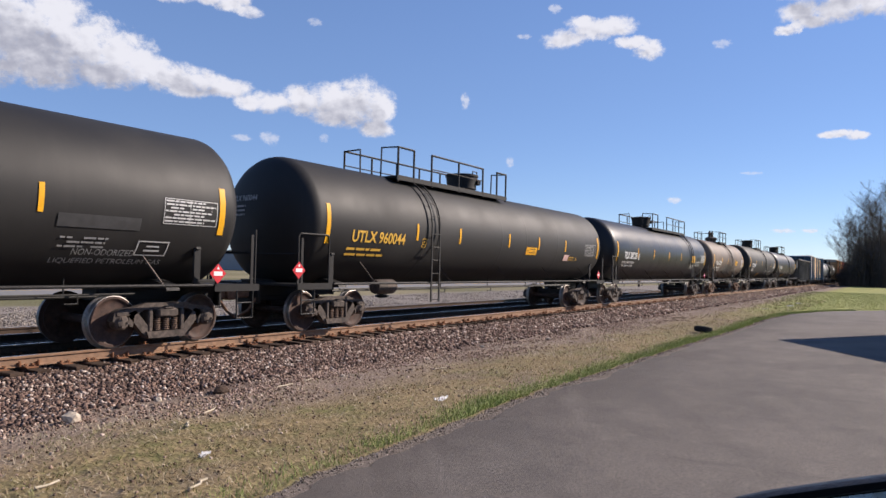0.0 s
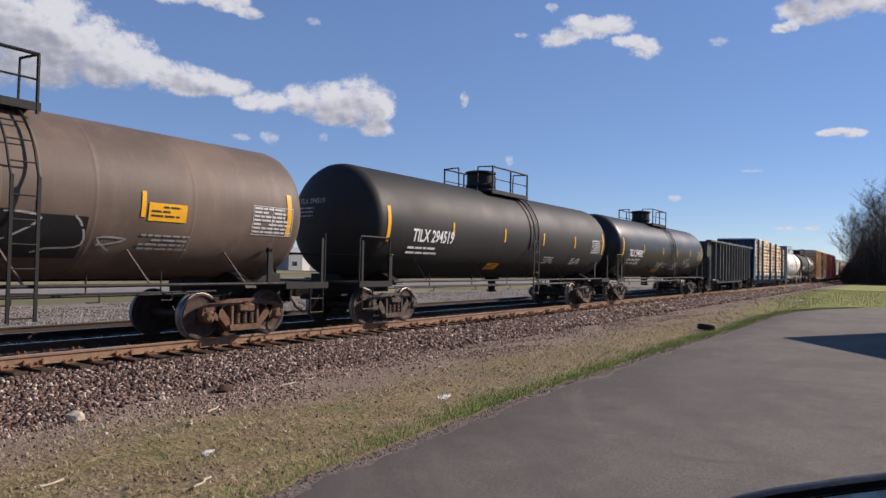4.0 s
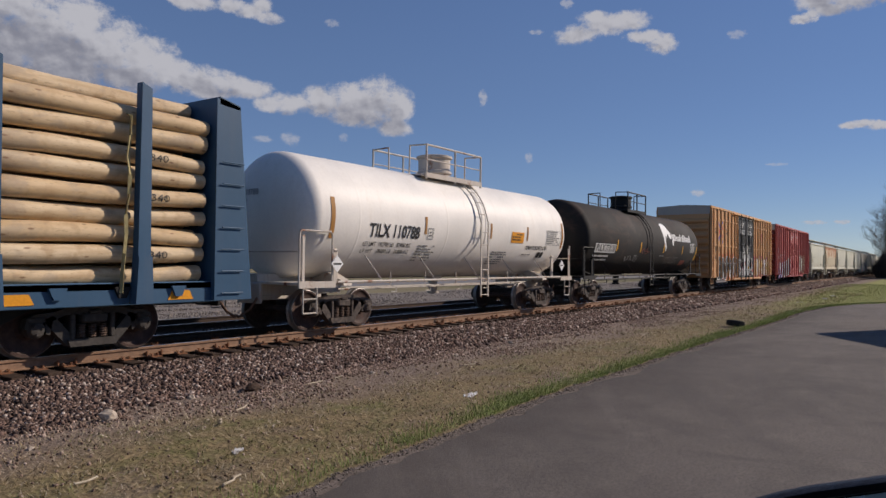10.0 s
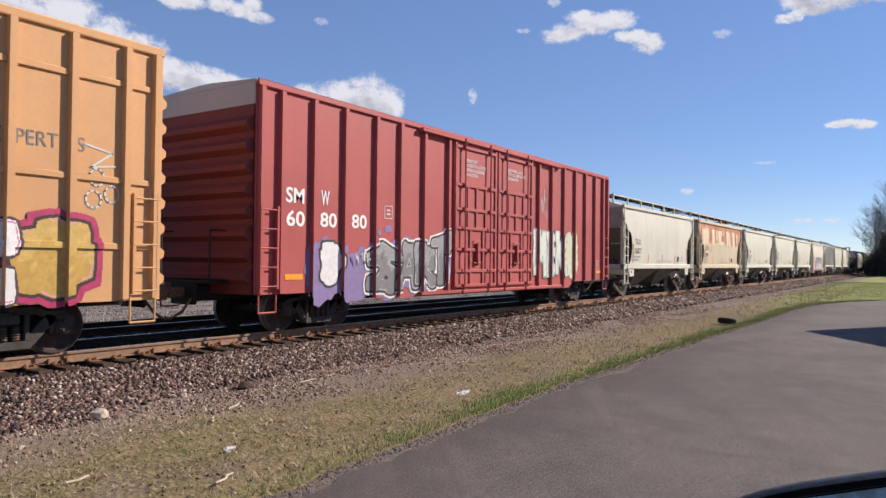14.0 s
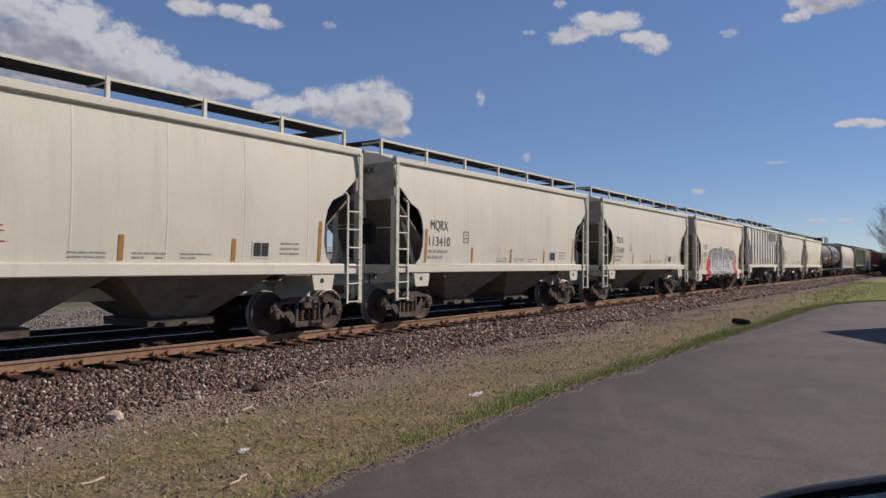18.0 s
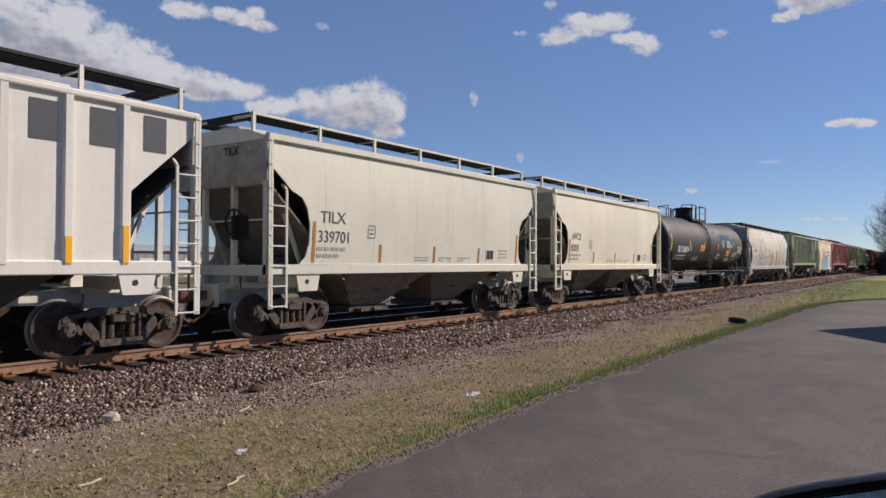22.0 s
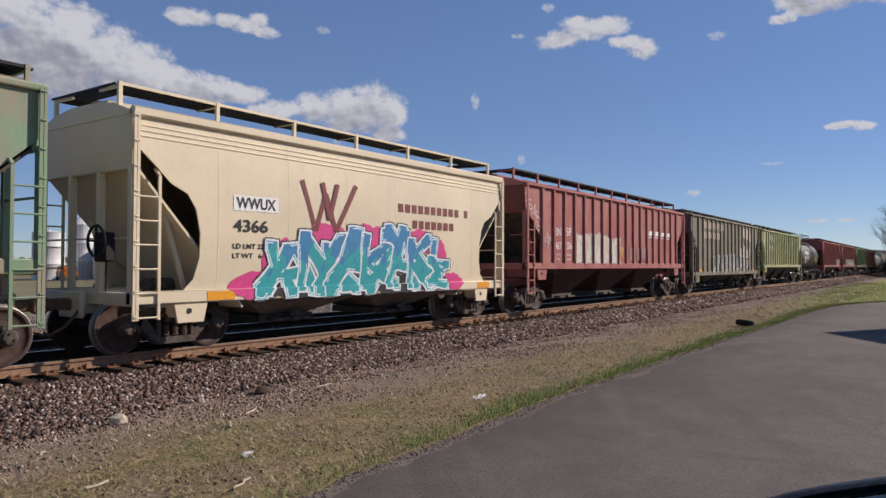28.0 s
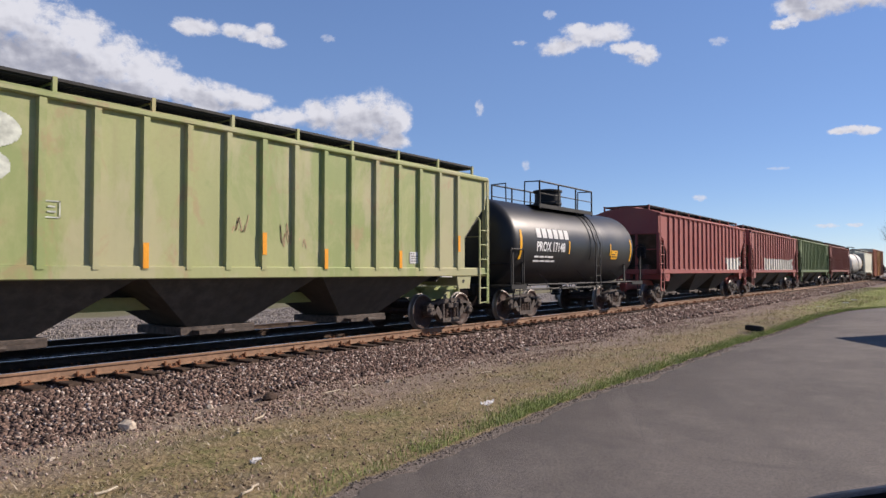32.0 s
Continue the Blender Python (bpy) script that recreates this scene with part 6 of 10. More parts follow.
part("lettering", g, M_WHITE, car, "row of white letter-sized blocks", False)
# black tank car with gloss black overpaint, some coloured as in sun glare
car, h, zc, pl = tank_car("black tank car with patches of glossy black overpaint", 333.8, 349.5, 332.85, 350.4, 1.5, 4.15, M_BLACK, walk_len=2.9, walk_at=-.7, dome_at=-.4, openings=((-2.15, -1.2), (-.6, .75)), ladder_at=-.75, stripes=ends_and((3.43, 6.36, 9.41, 12.41), 15.75), mark="TILX 284554", mark_x=1.33, mark_w=1.95, mark_size=.31, mark_v=-.53,
                          data=("LD LMT  192000 LB  87090 KG", "LT WT   94000 LB  42640 KG"), seams=(3.2, 8.3, 11.2),
                          notices=((5.53, -.08, .8, .34, M_ORANGE, "orange notice"), (11.6, -.3, .75, .38, M_YELLOW, "yellow notice"), (9.0, -1.12, .9, .42, plain("olive_notice", (.3, .24, .03)), "olive yellow notice")))
M_FRESH = plain("glossy_black_overpaint", (.045, .045, .048), .26, 0, 2, .1)
# sun glare on these patches is put in as a silver colour
GLARING = (10.42, 11.5, 12.53)
for x, v, w, t in ((7.3, 1.15, .8, .22), (10.2, .69, 2.2, .36), (10.42, .326, .4, .46), (11.5, .326, .9, .46), (9.68, .25, .76, .24), (12.53, .1, .48, .2)):
    part("overpaint", patch(Geo(), -h + x, -h + x + w, v - t, v, pl), M_GLARE if x in GLARING else M_FRESH, car, "gloss black overpaint coloured silver as in sun glare" if x in GLARING else "glossy black overpaint")
for poly in (((8.8, .8), (9.05, .86), (9.62, .42), (9.6, .3), (9.32, .33)), ((13.0, .2), (13.25, .5), (13.6, .52), (13.45, .25), (13.22, .02)), ((13.47, .52), (13.95, .42), (13.92, .3), (13.5, .36))):
    part("overpaint", Geo().add([pl(-h + u, v) for u, v in poly], [tuple(range(len(poly)))]), M_FRESH, car, "glossy black overpaint", False)
g = Geo()
put_text(g, "AAR ST - 445", -h + 13.3, -.52, .12, pl, 1.0), put_text(g, "AAR ST - 446", -h + 13.3, -.69, .12, pl, 1.0)
part("stencil", g, M_WHITE, car, "white stencilled test marks", False)
framed_box(car, pl, -h + 13.85, -1.02, .3, .24, M_WHITE)
bars(g := Geo(), -h + 4.6, -.8, 4, .08, 1.1, pl, 9), bars(g, -h + 9.4, -.55, 4, .09, .8, pl, 12), bars(g, -h + 11.7, -.82, 3, .08, 1.3, pl, 13)
part("stencil", g, M_WHITE, car, "small stencilled print", False)
rows_panel(car, h, pl, 14.4, .0, 1.05, .42, M_PALE)
framed_box(car, pl, -h + 3.55, -.45, .25, .3, M_WHITE)
# short tank car
car, h, zc, pl = tank_car("short black tank car with white lettering", 454.7, 464.2, 453.6, 465.6, 1.42, 3.85, M_GLOSS, walk_len=4.3, walk_at=-.35, dome_at=-.05, ladder_at=.9, stripes=ends_and((3.6, 7.2), 9.5), mark="PROX 17148", mark_v=-.25, mark_size=.3, mark_x=1.25, mark_w=2.0, seams=(3, 6.5), braces=3,
                          notices=((7.3, -.1, .6, .35, M_YELLOW, "yellow notice"),))
g = Geo()
for k in range(6):
    patch(g, -h + 1.25 + .4 * k, -h + 1.55 + .4 * k, .18, .5, pl, 2)
part("lettering", g, M_PALE, car, "row of white letter-sized blocks", False)
# pale tank car far back
tank_car("pale grey tank car with a dark band", 540.5, 552, 539.2, 553.2, 1.45, 4.0, paint("pale_tank_paint", (0.5, 0.49, 0.47), .55, .35, .1, .3), walk_len=2.6, stripes=ends_and((4, 8), 11.5), seams=(4, 8))

# ---- covered hoppers ----
GREY = paint("pale_grey_hopper_paint", (0.605, 0.595, 0.495), .55, .16, .0, .28, dust=(0.31, 0.265, 0.19))


def hop(front, rear, ahead, behind, mat, label, **kw):
    kw = dict(dict(top=4.05, sill=1.44, cut=1.16, walk_z=.5, mark_at=(1.46, 2.39), mark_size=.25), **kw)
    return covered_hopper(label, front, rear, ahead, behind, mat, **kw)


hop(219.2, 230.36, 218.2, 231.0, GREY, "pale grey covered hopper with curved sides", mark="TILX", number="330877")
M_CREAMY = paint("cream_stained_hopper_paint", (0.565, 0.48, 0.34), .65, .2, .0, .4, rust_top=(2.78, 3.72, -9, 9), dust=(.42, .32, .2))
car, h, ys, pl = hop(231.68, 243.08, 231.0, 243.8, M_CREAMY, "cream covered hopper with rust eating down from the roof", mark="SOXX", number="32844", style="rusty", trim=paint("cream_trim_paint", (0.6, 0.52, 0.38), .65, .3, .25, .4, dust=(.4, .3, .19)), mark_at=(1.4, 2.36), mark_size=.27)
M_REPAINT = paint("cream_repaint", (0.7, 0.63, 0.47), .6, .15, .0, .5, dust=(.5, .33, .18), blotch=(((.55, .36, .2), .6, 3.0, .5, .5),))
skin = lambda u, v: (u, -ys(v) - .012, v)
sheet = np.vectorize(ys)
for k, (a, b, lo, hi) in enumerate(((.75, 2.2, 2.72, 3.62), (3.05, 3.75, 2.7, 3.66), (4.1, 4.45, 3.0, 3.66), (4.7, 5.45, 2.72, 3.66), (6.9, 7.5, 2.76, 3.68), (7.62, 8.05, 2.74, 3.64), (8.75, 9.3, 2.76, 3.66), (9.85, 10.2, 2.9, 3.6))):
    ragged(car, "repaint_patch", -h + a, -h + b, lo, hi, lambda x, z: sheet(z) + .007, M_REPAINT, "smeared cream repaint over rust", 50 + k, .03)
g = Geo()
near_skin = lambda u, v: (u, -ys(v) - .006, v)
g.add([near_skin(-h + 5.44, 3.64), near_skin(-h + 5.44, 2.75), near_skin(-h + 6.45, 2.75), near_skin(-h + 5.62, 3.64)], [(0, 1, 2, 3)])
part("repaint_patch", g, M_REPAINT, car, "cream repainted wedge")
framed_box(car, pl, -h + 2.6, 2.3, .26, .3, M_INK)
part("paint_scrawl", strokes(Geo(), (((9.75, 3.35), (10.1, 3.6), (10.4, 3.4), (10.35, 2.9)), ((9.75, 3.35), (9.95, 3.15), (10.0, 2.9))), -h, skin, .03), M_REPAINT, car, "pale painted scrawl", False)
car, h, ys, pl = hop(244.5, 255.95, 243.8, 256.5, GREY, "pale grey covered hopper with curved sides", mark="CBFX", number="306801")
framed_box(car, pl, -h + 3.0, 2.1, .26, .3, M_GREYINK)
car, h, ys, pl = hop(257.16, 268.53, 256.5, 269.2, GREY, "pale grey covered hopper with white chalk scrawls", mark="MQRX", number="113410")
framed_box(car, pl, -h + 3.0, 2.1, .26, .3, M_GREYINK)
part("chalk_scrawl", scrawl(scrawl(Geo(), -h + 4.2, -h + 6.0, 1.75, 2.15, pl, 4, .013, 6), -h + 6.6, -h + 8.0, 1.75, 2.2, pl, 9, .013, 5), M_PALE, car, "white chalk scrawl", False)
car, h, ys, pl = hop(269.9, 281.2, 269.2, 281.95, GREY, "pale grey covered hopper with curved sides", mark="TILX", number="331641")
framed_box(car, pl, -h + 3.0, 2.1, .26, .3, M_GREYINK)
car, h, ys, pl = hop(282.66, 293.82, 281.95, 294.55, paint("tagged_hopper_paint", (0.66, 0.61, 0.51), .6, .16, .02, .25, dust=(.3, .24, .18)),
    "pale covered hopper with a large red and grey spray-painted tag", mark="CRDX", number="20550", corrugated=True, sill=1.13, top=4.08, mark_at=(1.6, 2.38), style="rusty")
skin = on_hopper(ys, 1.13)
mural(car, 0, 0, 0, 0, "", skin, ((.62, .035, .06), None, None, None, None, None), 5, blobs=heaps(((2.75, 1.35, .42, .8), (3.4, 1.1, .9, .3), (4.2, 2.2, .4, .3), (5.3, 2.25, .36, .28), (7.1, 2.3, .32, .26), (8.8, 1.6, .45, .7), (9.15, 1.12, .35, .25))))
mural(car, 0, 0, 0, 0, "", skin, (None, (.76, .76, .74), (.03, .03, .035), (.6, .6, .61), (.27, .27, .29), (.12, .12, .13)), 3, cloud=.1, lift=0.010, wild=2, line=.05, halo=.095,
      letters=at((("T", 2.75, 3.95, .98, 2.38, .19), ("C", 3.65, 4.7, 1.0, 2.36, .17), ("A", 4.4, 5.45, .98, 2.42, .17), ("N", 5.2, 6.5, 1.0, 2.36, .18), ("C", 6.1, 7.1, .98, 2.35, .17), ("E", 6.75, 7.65, 1.02, 2.34, .15), ("R", 7.4, 8.6, .98, 2.36, .17), ("O", 8.3, 8.75, 1.55, 1.95, .1))))
car, h, ys, pl = hop(295.3, 306.37, 294.55, 307.15, paint("ribbed_grey_paint", (0.66, 0.645, 0.58), .62, .15, .03, .25, dust=(.3, .25, .2)), "light grey ribbed covered hopper with big grey letters", end_mat=M_ENDSHEET, ribs=10, top=4.17, sill=1.5, rib_at=(1.4, 9.67), rib_cut=(2.7, 3.8), cut=1.27, stripes=False,
                     words=(("GA", 1.58, 2.8, .25, .38, M_GREYINK), ("CX", 2.5, 2.83, .25, .38, M_GREYINK), ("31", 1.62, 2.42, .25, .36, M_GREYINK), ("52", 2.5, 2.45, .25, .36, M_GREYINK), ("DO NOT", 4.37, 1.83, .09, .5, M_RED), ("HAMMER", 5.22, 1.84, .09, .5, M_RED), ("ON SIDES", 6.12, 1.85, .09, .5, M_RED), ("OF CAR", 7.05, 1.86, .09, .5, M_RED)))
for k in range(4):
    u = -h + 7.2 + .91 * k
    part("big_letter_block", patch(Geo(), u + .08, u + .5, 3.32 + .02 * k, 3.92 + .02 * k, pl, 1), plain("slate_lettering", (.07, .075, .085), .6, 0, 20, .15), car, "grey letter-sized block")
for k, t in ((0, .9), (1, .45), (3, .4), (4, .4), (5, .4), (6, .4), (8, .4), (9, .6)):
    u = -h + 1.4 + .919 * k
    part("reflective_stripe", Geo().span(u - .05, u + .05, -1.598, -1.592, 1.52, 1.52 + t), M_YELLOW, car, "yellow reflective stripe")
car, h, ys, pl = hop(307.93, 319.26, 307.15, 319.9, GREY, "pale grey covered hopper with curved sides", mark="TILX", number="339701")
framed_box(car, pl, -h + 3.0, 2.1, .26, .3, M_GREYINK)
car, h, ys, pl = hop(320.62, 331.97, 319.9, 332.85, paint("cream_hopper_paint", (0.7, 0.65, 0.51), .5, .1, 0, .15, dust=(.4, .33, .22)), "cream covered hopper with curved sides", mark="HWCX", number="8203")
framed_box(car, pl, -h + 3.0, 2.1, .26, .3, M_GREYINK)
# long rounded hopper
M_ROUND = paint("rusty_white_hopper_paint", (0.5, 0.51, 0.475), .6, .35, .3, .5, dust=(.4, .3, .2), blotch=(((.44, .3, .19), .85, .45, .9, .5), ((.38, .41, .41), .6, .7, .35, .5)))
car, h, ys, pl = hop(351.22, 367.5, 350.4, 368.6, M_ROUND, "long rust-streaked white covered hopper with rounded sides", bays=4, centre_flow=True, style="rusty", sill=1.28, top=4.07, cut=1.14, walk_z=.34, trim=paint("rusty_trim_paint", (0.38, 0.37, 0.335), .7, .4, .4, .4))
for i in range(1, 9):
    x = -h + 1.3 + (2 * h - 2.6) * i / 9
    zz = [1.3 + 2.7 * j / 10 for j in range(11)]
    g = Geo()
    g.add([(x + d, -ys(z) - o, z) for z in zz for d, o in ((-.03, 0), (0, .012), (.03, 0))], [(3 * j + a, 3 * j + a + 1, 3 * j + a + 4, 3 * j + a + 3) for j in range(10) for a in (0, 1)])
    part("weld_seam", g, M_ROUND, car)
M_CREAMP = paint("cream_patch_paint", (0.58, 0.535, 0.43), .6, .15, .03, .2)
round_sheet = np.vectorize(ys)
ragged(car, "repaint_patch", -h + 5.75, -h + 11.6, 2.55, 3.55, lambda x, z: round_sheet(z) + .016, M_CREAMP, "cream repainted rectangle with brushed edges", 71, .05)
part("mark_plate", patch(Geo(), -h + 1.74, -h + 2.85, 2.3, 2.6, lambda u, v: (u, -ys(v) - .012, v), 2), plain("cream_plate", (.7, .68, .6)), car, "cream panel behind the mark")
hump = lambda a, b, lo, hi: tuple((a + (b - a) * k / 8, lo + (hi - lo) * math.sin(math.pi * (.12 + .76 * k / 8))) for k in range(9))
black_skin = lambda u, v: (u, -ys(v) - .014, v)
M_MAROON = plain("dark_maroon_spray", (.075, .032, .03), .7, 0, 20, .4)
part("tag_outline", strokes(Geo(), (hump(2.9, 4.15, 1.45, 2.15), hump(4.15, 5.4, 1.7, 2.2), hump(5.4, 6.4, 1.75, 2.18), hump(6.5, 7.3, 1.7, 2.12), hump(7.3, 8.1, 1.7, 2.2), hump(8.1, 9.1, 1.7, 2.28), ((9.1, 2.1), (9.15, 1.7), (9.0, 1.45))), -h, black_skin, .045), M_MAROON, car, "dark maroon sprayed outline of humps", False)
part("tag_letters", strokes(Geo(), (((3.95, 1.95), (3.45, 1.9), (3.4, 1.75), (3.9, 1.68), (3.85, 1.5), (3.3, 1.46)), ((4.25, 1.95), (5.15, 2.0)), ((4.75, 1.98), (4.6, 1.46)), ((6.1, 1.95), (5.5, 1.95), (5.4, 1.46), (6.1, 1.5)), ((5.45, 1.72), (5.95, 1.72)), ((6.5, 1.46), (6.9, 1.98), (7.2, 1.46)), ((7.5, 1.46), (7.75, 1.98), (8.05, 1.6), (8.4, 2.0), (8.6, 1.46))), -h, black_skin, .035), M_FADEINK, car, "black sprayed letters", False)
for u, z, r, c in ((4.15, 1.62, .13, (.5, .36, .05)), (4.85, 1.45, .14, (.6, .14, .04)), (6.45, 1.68, .13, (.5, .38, .08)), (8.2, 1.42, .12, (.45, .16, .08))):
    ragged(car, "paint_spot", -h + u, -h + u + r, z - .1, z + .12, lambda x, v: round_sheet(v) + .013, spray(c), "sprayed spot of colour", int(u * 10), .04)
part("dark_patch", patch(Geo(), -h + 10.15, -h + 10.5, 1.6, 2.2, lambda u, v: (u, -ys(v) - .012, v), 3), M_GREYINK, car, "dark grey painted-out patch")
put_text(g := Geo(), "ROPE", -h + 1.84, 2.36, .2, lambda u, v: (u, -ys(v) - .02, v), .9)
part("reporting_mark", g, M_INK, car, "stencilled reporting mark", False)
put_text(g := Geo(), "315244", -h + 1.74, 1.9, .17, pl, 1.0, 0, 0)
bars(g, -h + 1.7, 1.78, 3, .1, 1.0, pl, 3, .3)
part("faded_number", g, M_FAINTINK, car, "almost weathered away number", False)
part("chalk_scrawl", scrawl(scrawl(Geo(), -h + .9, -h + 1.4, 2.6, 3.1, pl, 4, .02, 4), -h + 11.0, -h + 14.0, 1.4, 2.0, pl, 9, .025, 7), M_GREYINK, car, "thin dark scrawl", False)


def ribbed(front, rear, ahead, behind, col, label, n=18, at=None, sill=1.56, top=4.17, **kw):
    L = rear - front
    m = kw.pop("mat", None) or paint("ribbed_paint", col, .62, kw.pop("grime", .3), kw.pop("rust", .05), .35, dust=kw.pop("dust", (.16, .13, .1)), tags=kw.pop("tags", ()), blotch=kw.pop("blotch", ()))
    kw.setdefault("walk_z", .34)
    return hop(front, rear, ahead, behind, m, label, ribs=n, bays=3, top=top, sill=sill, rib_at=at or (1.35, L - 1.35), cut=1.1, stripes=False, **kw)


def mark_blocks(car, h, rects, mat, y=-1.523, name="emblem_block"):
    for x0, x1, z0, z1 in rects:
        part(name, Geo().span(-h + x0, -h + x1, y, y + .008, z0, z1), mat, car, "pale painted block of an emblem")


# green car with a big pale emblem
car, h, ys, pl = ribbed(369.6, 385.85, 368.6, 386.5, (0.225, 0.345, 0.215), "faded green ribbed covered hopper with a pale emblem", 18, (1.3, 14.9), grime=.5, dust=(.27, .22, .17), blotch=(((.33, .255, .19), .8, .7, .4, .49), ((.16, .28, .17), .6, 1.1, .3, .56)))
M_EMB = plain("weathered_pale_green_paint", (0.5, 0.56, 0.48), .7, 0, 4, .25)
emblem(car, -h + 11.4, -h + 14.54, 1.97, 3.85, on_posts([-h + 1.3 + 13.6 * i / 17 for i in range(18)], (), 1.515, .075), M_EMB, "pale green painted emblem")
mark_blocks(car, h, ((8.75, 9.1, 3.4, 3.8), (7.95, 8.3, 3.4, 3.8), (7.15, 7.5, 3.4, 3.8)), M_EMB)
for u, z in ((9.33, 1.6), (11.85, 1.6), (14.17, 1.6), (1.3, 1.6)):
    part("reflective_stripe", Geo().span(-h + u - .06, -h + u + .06, -1.598, -1.592, z, z + .5), M_ORANGE, car, "orange reflective stripe")
# cream car with a blue tag
M_CTAG = paint("cream_tagged_paint", (0.7, 0.6, 0.43), .52, .1, 0, .15, dust=(.42, .33, .22))
car, h, ys, pl = hop(387.2, 399.0, 386.5, 399.75, M_CTAG, "cream covered hopper with a blue and pink spray-painted tag", corrugated=True, sill=1.03, top=4.08, stripes=False, cut=1.3, slope_mat=M_CTAG, end_mat=M_CTAG)
skin = on_hopper(ys, 1.03)
PINK = (.66, .07, .24)
mural(car, 0, 0, 0, 0, "", skin, (PINK, None, None, None, None, None), 11, blobs=heaps(((2.6, 1.15, .65, .28), (3.2, 1.5, .5, .55), (4.5, 2.1, .7, .35), (5.8, 2.1, .6, .4), (7.7, 2.1, .75, .32), (8.5, 1.6, .45, .6), (9.1, 1.1, .6, .24), (6.6, 1.9, .5, .42))))
mural(car, 0, 0, 0, 0, "", skin, ((.04, .04, .045), None, None, None, None, None), 15, blobs=heaps(((3.6, 1.05, .9, .2), (5.2, 1.08, 1.2, .24), (6.9, 1.08, 1.2, .24), (8.2, 1.05, .6, .18))), lift=.004)
mural(car, 0, 0, 0, 0, "", skin, (None, (.03, .04, .06), (.7, .74, .75), (.03, .34, .37), (.05, .22, .42), (.6, .76, .8)), 7, cloud=.1, lift=0.010, wild=3, line=.03, halo=.055, block=.45,
      letters=at((("A", 2.7, 4.2, .92, 1.95, .13), ("M", 3.6, 5.2, .95, 2.2, .14), ("A", 4.6, 6.0, .95, 2.35, .15), ("K", 5.5, 6.9, .95, 2.25, .13), ("A", 6.4, 7.7, .95, 2.38, .14), ("N", 7.2, 8.5, .95, 2.2, .13), ("Z", 8.0, 8.95, .95, 1.7, .1))))
part("mark_plate", patch(Geo(), -h + 2.0, -h + 3.08, 2.55, 2.84, pl, 2), M_WHITE, car, "white panel behind the mark")
put_text(g := Geo(), "WWUX", -h + 2.06, 2.6, .2, lambda u, v: (u, -ys(v) - .014, v), .95)
put_text(g, "4366", -h + 2.0, 2.16, .22, lambda u, v: (u, -ys(v) - .012, v), .82)
put_text(g, "LD LMT 221100", -h + 2.0, 1.84, .09, pl, 1.05), put_text(g, "LT WT   64900", -h + 2.0, 1.66, .09, pl, 1.0)
part("reporting_mark", g, M_INK, car, "painted reporting mark and number", False)
M_MAROON = plain("maroon_lettering", (0.2, 0.05, 0.05), .6, 0, 30, .2)
g = Geo()
for k, (a, b) in enumerate((((3.72, 3.28), (4.1, 2.25)), ((4.1, 2.25), (4.4, 3.05)), ((4.4, 3.05), (4.7, 2.25)), ((4.7, 2.25), (5.35, 3.3)), ((4.3, 3.28), (4.5, 2.5)), ((4.5, 2.5), (4.75, 3.28)))):
    d = Vector((b[0] - a[0], b[1] - a[1])).normalized() * .06
    over = lambda u, v: (u, -ys(v) - .012 - .0025 * k, v)
    g.add([over(-h + a[0] - d.y, a[1] + d.x), over(-h + a[0] + d.y, a[1] - d.x), over(-h + b[0] + d.y, b[1] - d.x), over(-h + b[0] - d.y, b[1] + d.x)], [(0, 1, 2, 3)])
part("emblem", g, M_MAROON, car, "maroon zigzag emblem", False)
g = Geo()
for r0, u0, n in ((3.02, 6.85, 10), (2.64, 7.4, 7)):
    for k in range(n):
        patch(g, -h + u0 + k * .265, -h + u0 + k * .265 + .19, r0 - .2, r0, pl, 1)
patch(g, -h + 9.7, -h + 9.86, 2.82, 3.02, pl, 1)
part("lettering", g, M_MAROON, car, "two rows of maroon letter-sized blocks", False)
for u in (1.45, 3.2, 10.4):
    part("reflective_stripe", patch(Geo(), -h + u, -h + u + .6, .9, 1.06, lambda a, b: (a, -1.578, b), 1), M_ORANGE, car, "orange reflective stripe")
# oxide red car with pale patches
# its bays and ends get the dark red of paint in shade
car, h, ys, pl = ribbed(400.45, 416.95, 399.75, 417.65, (0.36, 0.1, 0.09), "oxide red ribbed covered hopper with pale patches", 18, (1.15, 15.3), grime=.2, blotch=(((.42, .19, .16), .5, .6, .3, .5),), bay_mat=plain("shaded_red_bay_steel", (.085, .04, .035), .85, 0, 4, .35), walk_z=.46, end_mat=paint("grimy_shaded_red_end_paint", (0.17, 0.05, 0.045), .7, .4, .05, .4, dust=(.1, .07, .06)),
                        words=(("BN", 2.14, 2.55, .27, .42, M_WHITE), ("SF", 2.98, 2.58, .27, .42, M_WHITE), ("467", 2.1, 2.08, .25, .5, M_WHITE), ("206", 2.95, 2.1, .25, .5, M_WHITE), ("LD LMT", 2.14, 1.86, .08, .4, M_WHITE), ("221300", 2.98, 1.87, .08, .38, M_WHITE), ("LT WT", 2.14, 1.7, .08, .36, M_WHITE), ("64700", 3.0, 1.71, .08, .33, M_WHITE)))
red_posts = [-h + 1.15 + 14.15 * i / 17 for i in range(18)]
M_SMEAR = paint("smeared_pale_paint", (0.5, 0.44, 0.36), .65, .2, .1, .4, dust=(.42, .2, .16), blotch=(((.62, .6, .55), .8, 2.2, 1.2, .46), ((.5, .33, .14), .6, 2.6, 1.6, .56), ((.36, .4, .42), .5, 2.0, 1.4, .6)))
